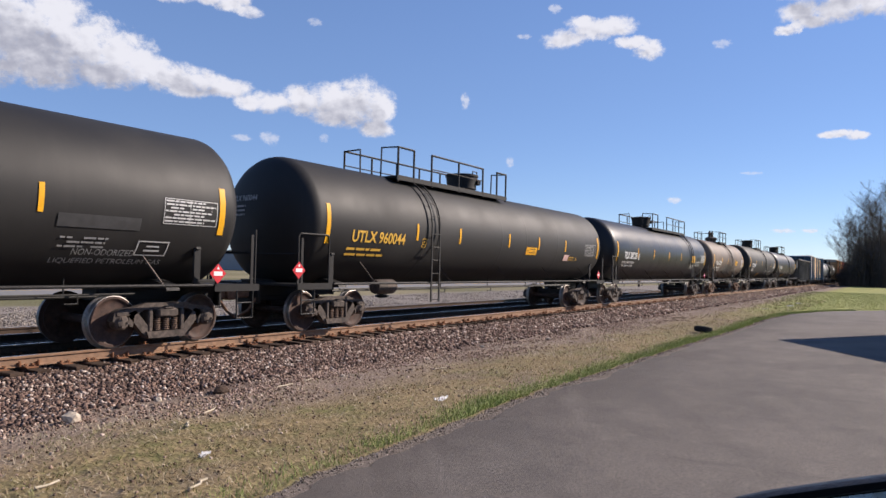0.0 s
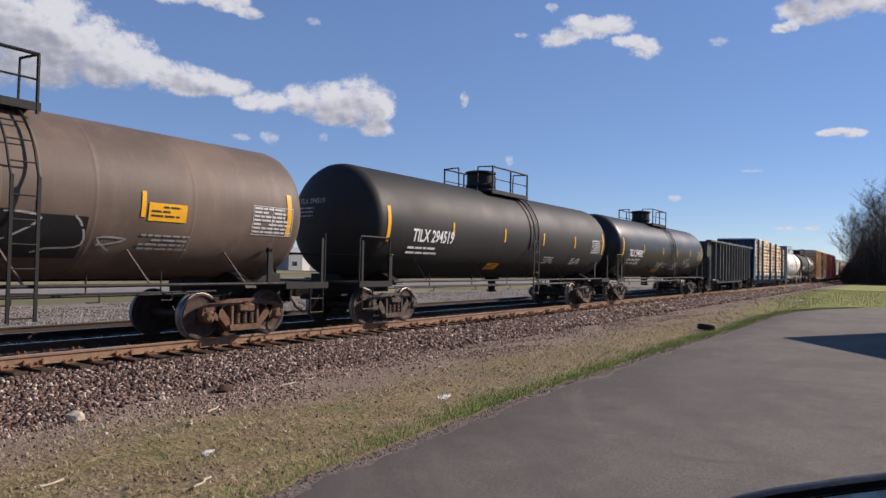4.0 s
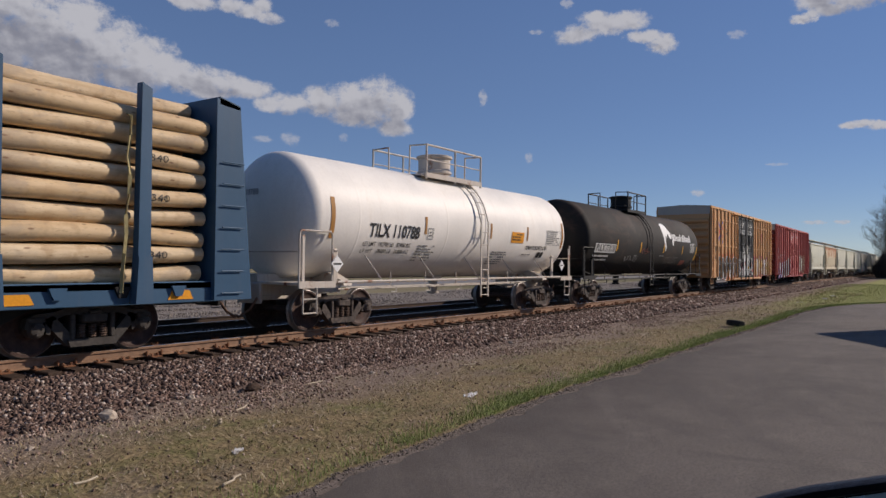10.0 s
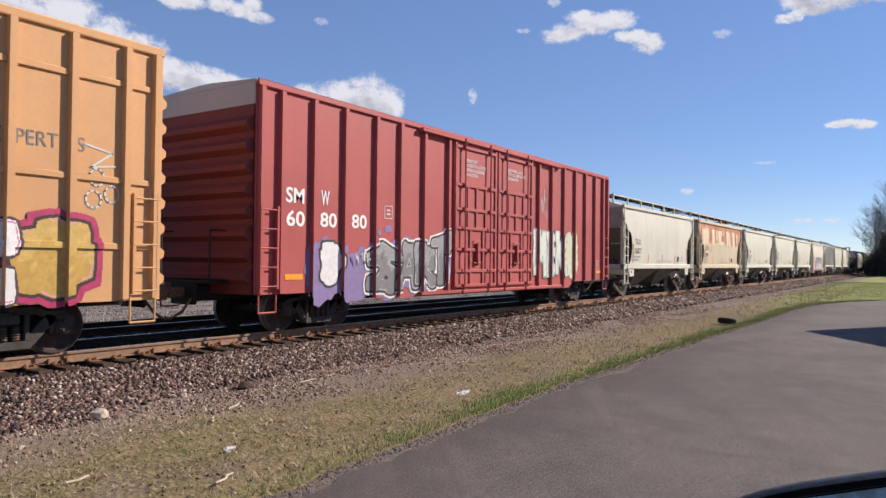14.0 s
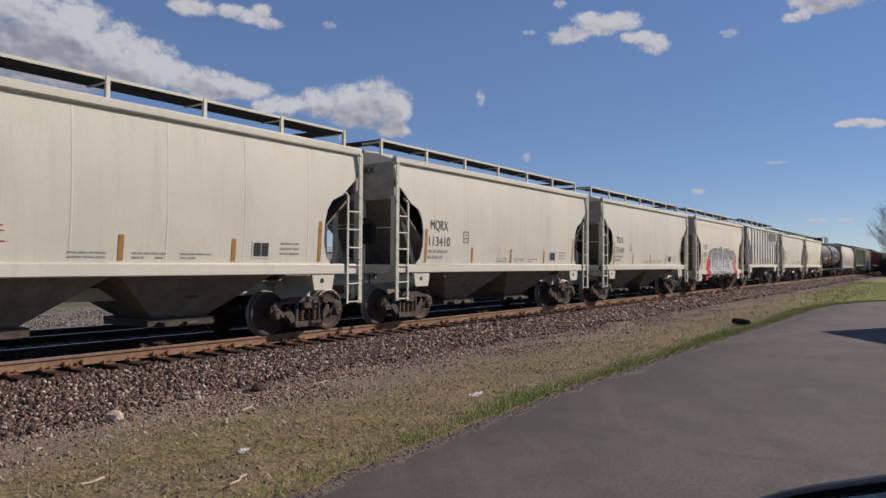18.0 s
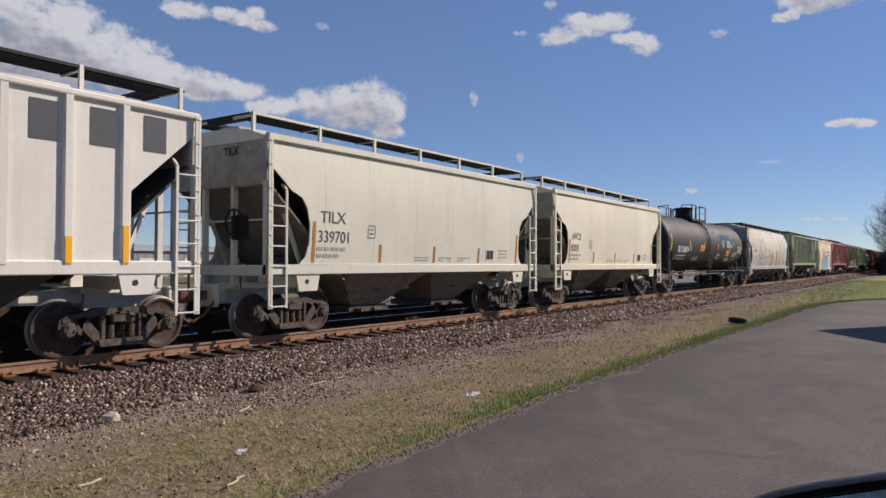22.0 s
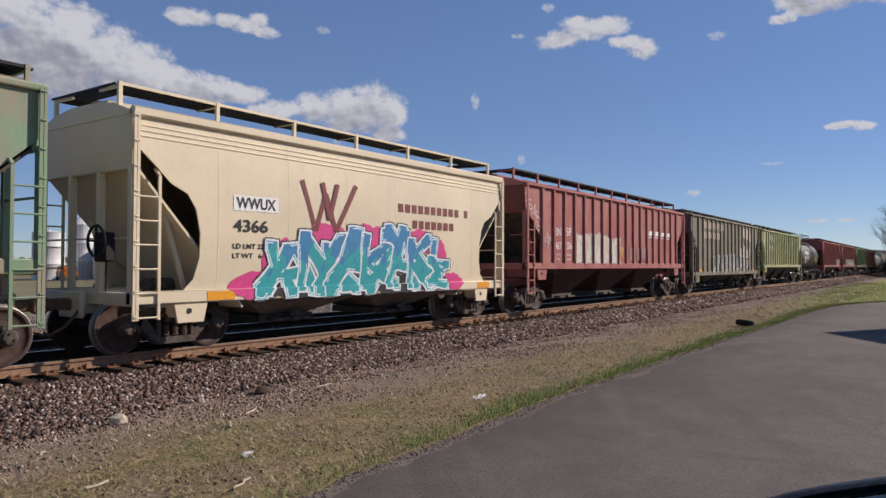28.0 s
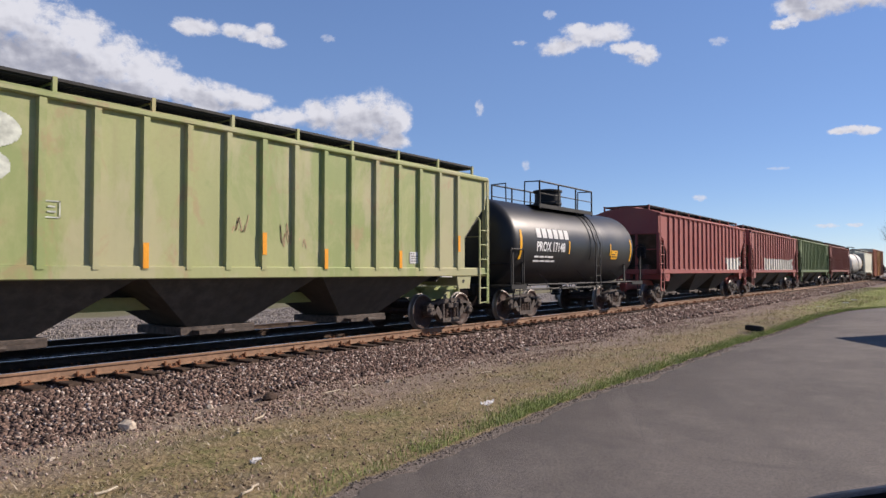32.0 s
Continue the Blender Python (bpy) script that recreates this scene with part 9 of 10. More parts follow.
def blade_material(name, a, b, c):
    m = Nodes(name, 0.8, 0, 0.25)
    r = m.island()
    col = m.mix(m.ramp(r, 0.0, 0.6), a, b)
    col = m.mix(m.ramp(r, 0.7, 1.0), col, c)
    m.colour(m.mix(m.ramp(m.noise(0.9, 4, 0.6), 0.4, 0.7, 0, 0.5), col, a))
    return m.mat


M_BALLAST = stone_material("brown_ballast_stone", (0.045, 0.03, 0.025), (0.215, 0.138, 0.108), (0.58, 0.49, 0.42))
# stones between the rails are coloured dark for the shade under the train
M_SHADEBED = stone_material("shade_dark_ballast_stone", (0.012, 0.010, 0.009), (0.05, 0.038, 0.032), (0.1, 0.085, 0.075))
M_GREYBALLAST = stone_material("grey_gravel_stone", (0.13, 0.112, 0.095), (0.30, 0.262, 0.228), (0.42, 0.38, 0.34))
M_PEBBLE = stone_material("pale_pebble", (0.11, 0.07, 0.053), (0.35, 0.245, 0.19), (0.62, 0.5, 0.42))
M_CRUMB = stone_material("asphalt_crumb", (0.11, 0.09, 0.075), (0.27, 0.225, 0.19), (0.45, 0.4, 0.36))
M_DRY = blade_material("dry_grass_blade", (0.195, 0.14, 0.076), (0.36, 0.275, 0.15), (0.66, 0.57, 0.4))
M_OLIVE = blade_material("olive_grass_blade", (0.115, 0.125, 0.042), (0.215, 0.22, 0.078), (0.37, 0.335, 0.16))
M_PALESTRAW = blade_material("bleached_straw", (0.4, 0.31, 0.2), (0.58, 0.48, 0.34), (0.72, 0.64, 0.52))
M_GREEN = blade_material("green_grass_blade", (0.2, 0.26, 0.075), (0.32, 0.38, 0.12), (0.44, 0.43, 0.19))


def strewn():
    rng = np.random.default_rng(11)

    def field(x0, x1, y0, y1, per):
        n = int((x1 - x0) * (y1 - y0) * per)
        return rng.uniform(x0, x1, n), rng.uniform(y0, y1, n)

    # ballast shoulder below the near rail
    xs, ys, ss = [], [], []
    for x0, x1, per, s0, s1 in ((-6, 14, 760, .022, .056), (14, 30, 380, .035, .075), (30, 70, 130, .06, .12), (70, 150, 45, .09, .18)):
        x, y = field(x0, x1, 8.3, 11.08, per)
        keep = y > 9.45 - .75 * np.clip((8.5 - x) / 5, 0, 1) + .35 * np.array([noise.noise(Vector((float(v) * .6, 3, 0))) for v in x]) + rng.normal(0, .12, len(y))
        xs.append(x[keep]), ys.append(y[keep]), ss.append(rng.uniform(s0, s1, keep.sum()))
        x, y = field(x0, x1, 11.08, 11.8, per * .35)
        xs.append(x), ys.append(y), ss.append(rng.uniform(s0, s1, len(x)))
        x, y = field(x0, x1, 14.0, 15.2, per * .35)
        xs.append(x), ys.append(y), ss.append(rng.uniform(s0, s1, len(x)))
    x, y, s = map(np.concatenate, (xs, ys, ss))
    stones("ballast_stones", rng, x, y, height_at(x, y) + .012, s, M_BALLAST, "loose brown and purple crushed ballast stones", "ballast")
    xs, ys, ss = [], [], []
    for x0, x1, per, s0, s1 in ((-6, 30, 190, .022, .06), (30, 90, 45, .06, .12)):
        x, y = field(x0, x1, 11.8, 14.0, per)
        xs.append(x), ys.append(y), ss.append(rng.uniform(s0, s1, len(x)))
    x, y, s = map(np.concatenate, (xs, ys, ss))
    stones("sooty_ballast", rng, x, y, height_at(x, y) + .012, s, M_SHADEBED, "ballast stones between the rails, darkened for shade", "ballast")
    xs, ys, ss = [], [], []
    for x0, x1, per in ((-6, 30, 75), (30, 80, 18)):
        x, y = field(x0, x1, 15.2, 30, per)
        xs.append(x), ys.append(y), ss.append(rng.uniform(.02, .055, len(x)))
    x, y, s = map(np.concatenate, (xs, ys, ss))
    stones("gravel_stones", rng, x, y, height_at(x, y) + .008, s, M_GREYBALLAST, "loose grey gravel beyond the tracks", "gravel")
    # pebbles that have strayed over the dirt and along the broken asphalt edge
    xs, ys, ss = [], [], []
    for x0, x1, per in ((-1, 16, 560), (16, 34, 220), (34, 60, 40)):
        x, y = field(x0, x1, 6.9, 9.7, per)
        drift = np.array([noise.noise(Vector((float(a) * .35, float(b) * 1.1, 21))) for a, b in zip(x, y)])
        keep = rng.random(len(x)) < np.clip((y - 6.9) / 2.0, .04, .8) * np.clip(.55 + 2.2 * drift, .15, 1.4)
        xs.append(x[keep]), ys.append(y[keep]), ss.append(rng.uniform(.01, .034, keep.sum()))
        x, y = field(x0, x1, 4.7, 7.2, per * .03)
        xs.append(x), ys.append(y), ss.append(rng.uniform(.012, .026, len(x)))
    x, y, s = map(np.concatenate, (xs, ys, ss))
    stones("pebbles", rng, x, y, height_at(x, y) + .006, s, M_PEBBLE, "pale pebbles strewn over bare dirt", "pebbles")
    x = rng.uniform(0, 44, 9000)
    y = np.array([lot_edge(float(v)) for v in x]) + rng.normal(-.01, .11, len(x))
    stones("asphalt_crumbs", rng, x, y, LOT_Z - .012 - np.clip(y - np.array([lot_edge(float(v)) for v in x]), 0, .06) * .9, rng.uniform(.004, .014, len(x)), M_CRUMB, "crumbs of grey asphalt along the broken edge", "gravel")
    # grass
    for name, mat, label, share in (("dry_grass", M_DRY, "short dry tan grass in early spring", 0), ("olive_grass", M_OLIVE, "sparse olive grass among dry stalks", 1)):
        xs, ys, ls = [], [], []
        for x0, x1, per, k in ((-1, 8, 1300, 1.0), (8, 16, 850, 1.1), (16, 30, 300, 1.5), (30, 62, 110, 2.2)):
            x, y = field(x0, x1, 4.3, 8.7, per * (.6 if share else 1.15))
            g = np.array([noise.noise(Vector((float(a) * .55, float(b) * .9, 2))) + .5 * noise.noise(Vector((float(a) * 1.9, float(b) * 2.4, 8))) for a, b in zip(x, y)])
            edge = np.array([lot_edge(float(v)) for v in x]) + .12
            thin = np.clip((8.4 - y) / 1.8, 0, 1) ** .8 * np.clip(.75 + np.array([noise.noise(Vector((float(a) * .8, float(b) * 1.3, 12))) for a, b in zip(x, y)]) * 1.3, .25, 1)
            near = np.clip((7.0 - y) / 2, 0, 1) * .35
            tuft = np.clip(.62 + 1.5 * np.array([noise.noise(Vector((float(a) * 3.2, float(b) * 4.6, 33))) for a, b in zip(x, y)]), .12, 1.2)
            keep = (y > edge) & (rng.random(len(x)) < tuft * thin * (np.clip(.28 + g * 1.3 + near, 0, 1) if share else np.clip(.85 - g, .25, 1)))
            xs.append(x[keep]), ys.append(y[keep]), ls.append(rng.uniform(.04, .10, keep.sum()) * k)
        x, y, l = map(np.concatenate, (xs, ys, ls))
        blades(name, rng, x, y, height_at(x, y), l, l * rng.uniform(.05, .1, len(l)), (.85, 1.5), mat, label)
    # bleached straw over the dirt
    for x0, x1, per, k in ((-1, 9, 320, 1.0), (9, 18, 170, 1.2), (18, 34, 60, 1.6)):
        x, y = field(x0, x1, 4.6, 9.2, per)
        edge = np.array([lot_edge(float(v)) for v in x]) + .3
        drift = np.array([noise.noise(Vector((float(a) * .5, float(b) * 1.2, 61))) + .5 * noise.noise(Vector((float(a) * 2.6, float(b) * 3.4, 17))) for a, b in zip(x, y)])
        keep = (y > edge) & (rng.random(len(x)) < np.clip(.35 + 1.6 * drift, .02, .9))
        x, y = x[keep], y[keep]
        l = rng.uniform(.03, .085, len(x)) * k
        blades("dead_stalks", rng, x, y, height_at(x, y) + .008, l, rng.uniform(.003, .007, len(x)) * k, (.95, 1.5), M_PALESTRAW, "bleached dead stalks in the dry grass")
    x, y = field(-1, 36, 6.2, 9.5, 26)
    drift = np.array([noise.noise(Vector((float(a) * .7, float(b) * 1.4, 44))) for a, b in zip(x, y)])
    keep = rng.random(len(x)) < np.clip(.4 + 1.4 * drift, .05, 1)
    x, y = x[keep], y[keep]
    l = rng.uniform(.05, .16, len(x))
    blades("straw", rng, x, y, height_at(x, y) + .012, l, rng.uniform(.006, .013, len(x)), (1.35, 1.55), M_PALESTRAW, "bleached straw strewn over the dirt")
    x = rng.uniform(1.5, 46, 90000)
    d = np.abs(rng.normal(0, .25, len(x)))
    patchy = np.array([noise.noise(Vector((float(v) * .5, 1, 4))) for v in x])
    keep = (rng.random(len(x)) < np.clip(.6 + .9 * patchy - .4 * d, .05, .95)) & ((x > 6.0) | (rng.random(len(x)) < .3))
    x, d = x[keep], d[keep]
    y = np.array([lot_edge(float(v)) for v in x]) + .10 + d
    l = rng.uniform(.035, .075, len(x)) * (1 + x / 60)
    blades("green_grass", rng, x, y, height_at(x, y), l, l * .09, (.1, 1.1), M_GREEN, "fresh green grass along the asphalt edge")
    x, y = field(30, 95, 0, 8.6, 90)
    edge = np.array([lot_edge(float(v)) if v < 60 else -60 for v in x])
    keep = (y > edge + .1) & (y < 4.6 + (x - 30) * .1 + rng.normal(0, .5, len(x)))
    x, y = x[keep], y[keep]
    l = rng.uniform(.05, .11, len(x))
    blades("lawn_grass", rng, x, y, height_at(x, y), l, l * .12, (.2, 1.2), M_GREEN, "green lawn at the end of the lot")


strewn()


# ---- litter and small things beside the track ----
def lump(name, x, y, z, sx, sy, sz, mat, label, category, seed, turn=0.0):
    bm = bmesh.new()
    bmesh.ops.create_icosphere(bm, subdivisions=2, radius=0.5)
    rng = random.Random(seed)
    for v in bm.verts:
        k = 1 + .35 * noise.noise(v.co * 3 + Vector((seed, 0, 0))) + rng.uniform(-.05, .05)
        v.co = Vector((v.co.x * sx * k, v.co.y * sy * k, max(v.co.z, -.28) * sz * k))
    me = bpy.data.meshes.new(name)
    bm.to_mesh(me)
    bm.free()
    me.materials.append(mat)
    ob = tagged(new(name, me), label, category)
    ob.location, ob.rotation_euler = (x, y, z), (0, 0, turn)
    return ob


M_LIME = plain("pale_limestone", (0.46, 0.39, 0.31), 0.9, 0, 18, 0.2)
M_PLASTIC = plain("white_plastic_film", (0.52, 0.52, 0.53), 0.35, 0, 8, 0.12)
M_RUBBER = plain("black_rubber", (0.018, 0.018, 0.018), 0.7, 0, 20, 0.3)
M_STRAW = plain("bleached_stick", (0.5, 0.43, 0.32), 0.9, 0, 30, 0.2)
lump("stone", 4.89, 8.41, -.39, .24, .2, .15, M_LIME, "pale limestone block lying on the dirt", "stone", 3, .4)
for x, y, s, k in ((9.6, 8.15, .1, 5), (6.3, 8.7, .11, 6), (12.5, 8.3, .13, 7), (15.4, 8.6, .12, 8), (18.5, 8.2, .14, 9), (3.6, 7.6, .09, 10)):
    tagged(lump("stone", x, y, -.41, s, s * .8, s * .7, M_LIME, "small pale stone on bare dirt", "stone", k, k), "", "", "stones on the dirt")
lump("stone", 7.45, 8.75, -.44, .34, .2, .16, M_TIE, "dark clod of dirt at the ballast toe", "clod", 12, .3)


def rag(x, y, w, l, seed, label):
    """A crumpled sheet of plastic."""
    n = 9
    vs = [((i / (n - 1) - .5) * l, (j / (n - 1) - .5) * w * (1 - .6 * abs(i / (n - 1) - .5)), .03 + .05 * noise.noise(Vector((i * .55 + seed, j * .8, seed)))) for j in range(n) for i in range(n)]
    fs = [(j * n + i, j * n + i + 1, (j + 1) * n + i + 1, (j + 1) * n + i) for j in range(n - 1) for i in range(n - 1)]
    me = bpy.data.meshes.new("plastic_litter")
    me.from_pydata(vs, [], fs)
    me.materials.append(M_PLASTIC)
    ob = tagged(new("plastic_litter", me), label, "litter")
    so = ob.modifiers.new("thick", "SOLIDIFY")
    so.thickness = .004
    ob.location, ob.rotation_euler = (x, y, -.40), (0, 0, .25)


rag(8.75, 5.55, .15, .36, 2, "crumpled white plastic sheet on the grass")
rag(4.74, 5.78, .035, .16, 5, "small white scrap of plastic on dry grass")
rag(42.4, 5.93, .35, .6, 7, "white paper litter at the lawn's edge")
rag(48.6, 5.4, .4, .7, 9, "white plastic litter on green lawn")
rag(53.7, 5.5, .4, .8, 11, "white plastic litter on green lawn")
rng_sticks = random.Random(8)
for x, y, a, l in ((4.09, 5.06, .35, .3), (6.2, 7.5, .5, .35), (8.3, 8.25, .1, .38), (8.9, 8.3, .3, .25), (11.3, 7.2, -.2, .3), (5.4, 6.9, 1.0, .25), (3.3, 6.0, .2, .22)):
    g = Geo()
    p = [(l * (k / 4 - .5), .02 * rng_sticks.uniform(-1, 1), .015 + .008 * rng_sticks.random()) for k in range(5)]
    g.pipe(p, .011, 6)
    ob = thing("stick", g, M_STRAW, "bleached dead stick on the dry grass", "stick", "", "sticks on the grass")
    ob.location, ob.rotation_euler = (x, y, ground_height(x, y) + .005), (0, 0, a)


def old_tyre(x, y):
    g = Geo()
    prof = [(-.1, .17), (-.11, .24), (-.09, .30), (-.05, .315), (.05, .315), (.09, .30), (.11, .24), (.1, .17), (.08, .18), (.085, .24), (.06, .285), (-.06, .285), (-.085, .24), (-.08, .18), (-.1, .17)]
    g.lathe(prof, "z", 28)
    for i in range(28):
        a = 2 * math.pi * i / 28
        g.box(.318 * math.cos(a), .318 * math.sin(a), 0, .014, .045, .15, Euler((0, 0, a)))
    ob = thing("tyre", g, M_RUBBER, "old black rubber tyre lying in the grass", "tyre")
    ob.location, ob.rotation_euler = (x, y, -.29), (.12, .1, .4)
    ob.scale = (.85, .85, .85)


old_tyre(24.05, 5.23)


# ---- bare woods at the end of the lot ----
M_BARK = plain("grey_brown_bark", (0.085, 0.068, 0.056), 0.95, 0, 6, 0.4)
M_TWIG = plain("brown_twigs", (0.105, 0.085, 0.07), 0.95, 0, 3, 0.35)
M_BRUSH = plain("brown_brush_twigs", (0.12, 0.096, 0.075), 0.95, 0, 3, 0.4)


def branches(g, rng, p, d, length, r, depth, spread):
    """A limb that forks again and again; the last forks are twigs."""
    q, way = p, d
    for k in range(3):
        way = (way + Vector((rng.uniform(-1, 1), rng.uniform(-1, 1), rng.uniform(-.4, .7))) * .16).normalized()
        e = q + way * length / 3
        g.rod(q, e, r * (1 - .22 * k), 5 if depth > 2 else 3, r * (1 - .22 * (k + 1)), False)
        q = e
        if depth and (k or depth < 4):
            for j in range(rng.choice((1, 2, 2))):
                side = Vector((rng.uniform(-1, 1), rng.uniform(-1, 1), rng.uniform(.0, .9))).normalized()
                branches(g, rng, q, (way * (1 - spread) + side * spread).normalized(), length * rng.uniform(.5, .72), r * .5, depth - 1, spread)


def bare_tree(x, y, h, seed, lean=(0, 0), depth=4, label="bare deciduous tree with a fine grey crown"):
    rng = random.Random(seed)
    top = tagged(new("bare_tree"), label, "tree", "bare trees at the end of the lot")
    top.location = (x, y, ground_height(x, y))
    t = Geo()
    pts, p = [Vector((0, 0, -.2))], Vector((0, 0, 0))
    n = 8
    for k in range(1, n + 1):
        pts.append(Vector((lean[0] * k / n + rng.uniform(-.15, .15), lean[1] * k / n + rng.uniform(-.15, .15), h * .8 * k / n)))
    r0 = h * .016
    for k in range(n):
        t.rod(pts[k], pts[k + 1], r0 * (1 - .11 * k), 8, r0 * (1 - .11 * (k + 1)), False)
    part("trunk", t, M_BARK, top)
    c = Geo()
    for k in range(2, n + 1):
        for j in range(2 if k < n else 3):
            a = rng.uniform(0, 6.283)
            d = Vector((math.cos(a), math.sin(a), rng.uniform(.35, 1.1))).normalized()
            branches(c, rng, pts[k], d, h * rng.uniform(.2, .3) * (1.15 - .07 * k), max(.03, r0 * .4 * (1 - .08 * k)), depth - 1, .62)
    part("crown", c, M_TWIG, top)


def brush(x, y, h, w, seed):
    rng = random.Random(seed)
    g = Geo()
    for i in range(420):
        a, rr = rng.uniform(0, 6.283), w * math.sqrt(rng.random())
        p = Vector((rr * math.cos(a), rr * math.sin(a), -.1))
        hh = h * rng.uniform(.35, 1) * (1 - .45 * (rr / w) ** 2)
        q = p + Vector((rng.uniform(-.5, .5), rng.uniform(-.5, .5), hh * .55))
        e = q + Vector((rng.uniform(-.7, .7), rng.uniform(-.7, .7), hh * .45))
        g.rod(p, q, .045, 3, .03, False), g.rod(q, e, .03, 3, .015, False)
        for j in range(4):
            u = q.lerp(e, rng.random())
            g.rod(u, u + Vector((rng.uniform(-.8, .8), rng.uniform(-.8, .8), rng.uniform(.1, .9))), .022, 3, .012, False)
    ob = thing("bare_shrub", g, M_BRUSH, "tangled leafless brush under the trees", "shrub", "", "brush under the trees", False)
    ob.location = (x, y, ground_height(x, y))


for x, y, h, seed, lean in ((172, 7.4, 15.5, 1, (0, 1.2)), (165, 6.2, 17.0, 2, (0, -.3)), (176, 5.0, 19.5, 3, (0, .3)), (163, 3.6, 17.5, 4, (0, 0)), (152, 1.9, 20.5, 5, (0, .4)), (170, 1.2, 21.5, 6, (0, 0)), (160, -1.2, 20, 7, (0, 0)), (185, 8.2, 12.5, 8, (0, .6)), (190, 3, 18, 9, (0, 0))):
    bare_tree(x, y, h, seed, lean)
for i, (x, y, h, w) in enumerate(((158, 7.2, 5.2, 1.8), (163, 6.0, 9.0, 2.2), (156, 4.6, 11.5, 2.4), (166, 3.8, 13.5, 2.6), (158, 2.6, 12.5, 2.6), (154, 1.0, 12.0, 2.6), (176, 8.6, 4.5, 1.8), (182, 6, 11, 2.8), (150, -1, 11, 2.8), (190, 9.3, 5.0, 1.8), (172, 2.0, 14, 2.8))):
    brush(x, y, h, w, 40 + i)


def far_woods():
    """The line of leafless woods along the horizon."""
    rng = np.random.default_rng(3)
    n = 5200
    az = np.radians(rng.uniform(-20, 110, n))
    d = rng.uniform(640, 900, n)
    top = 6.5 + 3.2 * np.array([noise.noise(Vector((float(a) * 24, 0, 0))) + .5 * noise.noise(Vector((float(a) * 90, 3, 0))) for a in az])
    z = -.6 + np.maximum(top, 2) * rng.random(n) ** .7
    stones("far_woods", rng, d * np.cos(az), d * np.sin(az), z, rng.uniform(1.2, 3.2, n), plain("distant_woods", (0.10, 0.085, 0.07), 1, 0, .4, 0.4), "low leafless woods along the horizon", "woods")


far_woods()


# ---- poles, silos and buildings across the tracks ----
M_POLE = plain("weathered_pole_timber", (0.12, 0.09, 0.07), 0.9, 0, 8, 0.3)
M_SILO = plain("white_silo_steel", (0.72, 0.72, 0.71), 0.5, 0, 3, 0.08)
M_GREYWALL = plain("grey_metal_siding", (0.26, 0.27, 0.28), 0.6, 0, 3, 0.15)
M_PALEWALL = plain("pale_metal_siding", (0.62, 0.61, 0.58), 0.6, 0, 3, 0.1)
M_ROOF = plain("light_metal_roof", (0.42, 0.42, 0.42), 0.5, 0, 3, 0.1)
M_DARKGLASS = plain("dark_window_glass", (0.02, 0.025, 0.03), 0.12, 0, 5, 0.1)


def on_ground(az, dist):
    a = radians(az)
    x, y = dist * math.cos(a), dist * math.sin(a)
    return x, y, ground_height(x, y)


def utility_pole(az, dist, top, arms=1, turn=0.6):
    x, y, z = on_ground(az, dist)
    ob = tagged(new("utility_pole"), "weathered timber utility pole with a crossarm", "utility pole", "poles across the tracks")
    ob.location, ob.rotation_euler = (x, y, z), (0, 0, turn)
    h = top - z
    part("pole", Geo().rod((0, 0, -.3), (0, 0, h), .17, 10, .11), M_POLE, ob)
    for k in range(arms):
        c = h - .35 - k * .9
        arm = part("crossarm", Geo().box(0, -.14, c, 2.5, .1, .12, None, .01), M_POLE, ob)
        for i in (-1.1, -.5, .5, 1.1):
            part("insulator", Geo().lathe([(c + .06, .02), (c + .12, .05), (c + .2, .06), (c + .26, .03), (c + .27, 0)], "z", 8, (i, -.14, 0)), M_GREYWALL, arm)
        for s in (-1, 1):
            part("arm_brace", Geo().bar((s * .8, -.14, c - .04), (0, -.12, c - .6), .04), M_POLE, arm)


utility_pole(17.0, 100, 8.85, 1, 0.5)
utility_pole(60.8, 85, 10.9, 2, 0.9)


def light_pole(az, dist, top):
    x, y, z = on_ground(az, dist)
    ob = tagged(new("light_pole"), "slim dark steel pole with a boxy floodlight", "light pole")
    ob.location = (x, y, z)
    h = top - z
    part("pole", Geo().rod((0, 0, 0), (0, 0, h), .11, 10, .07), M_STEEL, ob)
    part("floodlight", Geo().box(-.1, -.25, h - .3, .8, .5, 1.0, None, .05), M_STEEL, ob)


light_pole(59.5, 98, 9.7)


def silo(az, dist, d, top, dome):
    x, y, z = on_ground(az, dist)
    ob = tagged(new("silo"), "white cylindrical steel storage silo", "silo", "silos across the tracks")
    ob.location = (x, y, z)
    h, r = top - z, d / 2
    g = Geo().lathe([(0, r), (h * .33, r), (h * .33 + .03, r + .02), (h * .33 + .06, r), (h * .66, r), (h * .66 + .03, r + .02), (h * .66 + .06, r), (h - .06, r), (h, r + .03)], "z", 32)
    part("shell", g, M_SILO, ob)
    part("roof", Geo().lathe([(h, r + .05), (h + dome * .7, r * .5), (h + dome, .25), (h + dome + .1, .25), (h + dome + .1, 0)], "z", 32), M_SILO, ob)
    a = Geo()
    for s in (-.22, .22):
        a.bar((-r * .55 + s * .8, -r * .87 - .12, .4), (-r * .55 + s * .8, -r * .87 - .12, h + .5), .04)
    for k in range(int(h / .4)):
        a.rod((-r * .55 - .18, -r * .87 - .12, .5 + .4 * k), (-r * .55 + .18, -r * .87 - .12, .5 + .4 * k), .02, 5)
    part("ladder", a, M_GREYWALL, ob)


silo(64.45, 110, 4.0, 5.8, .25)
silo(62.37, 112, 3.4, 7.0, 1.1)
silo(61.05, 104, 2.1, 6.5, .2)
silo(59.98, 104, 2.1, 6.5, .2)


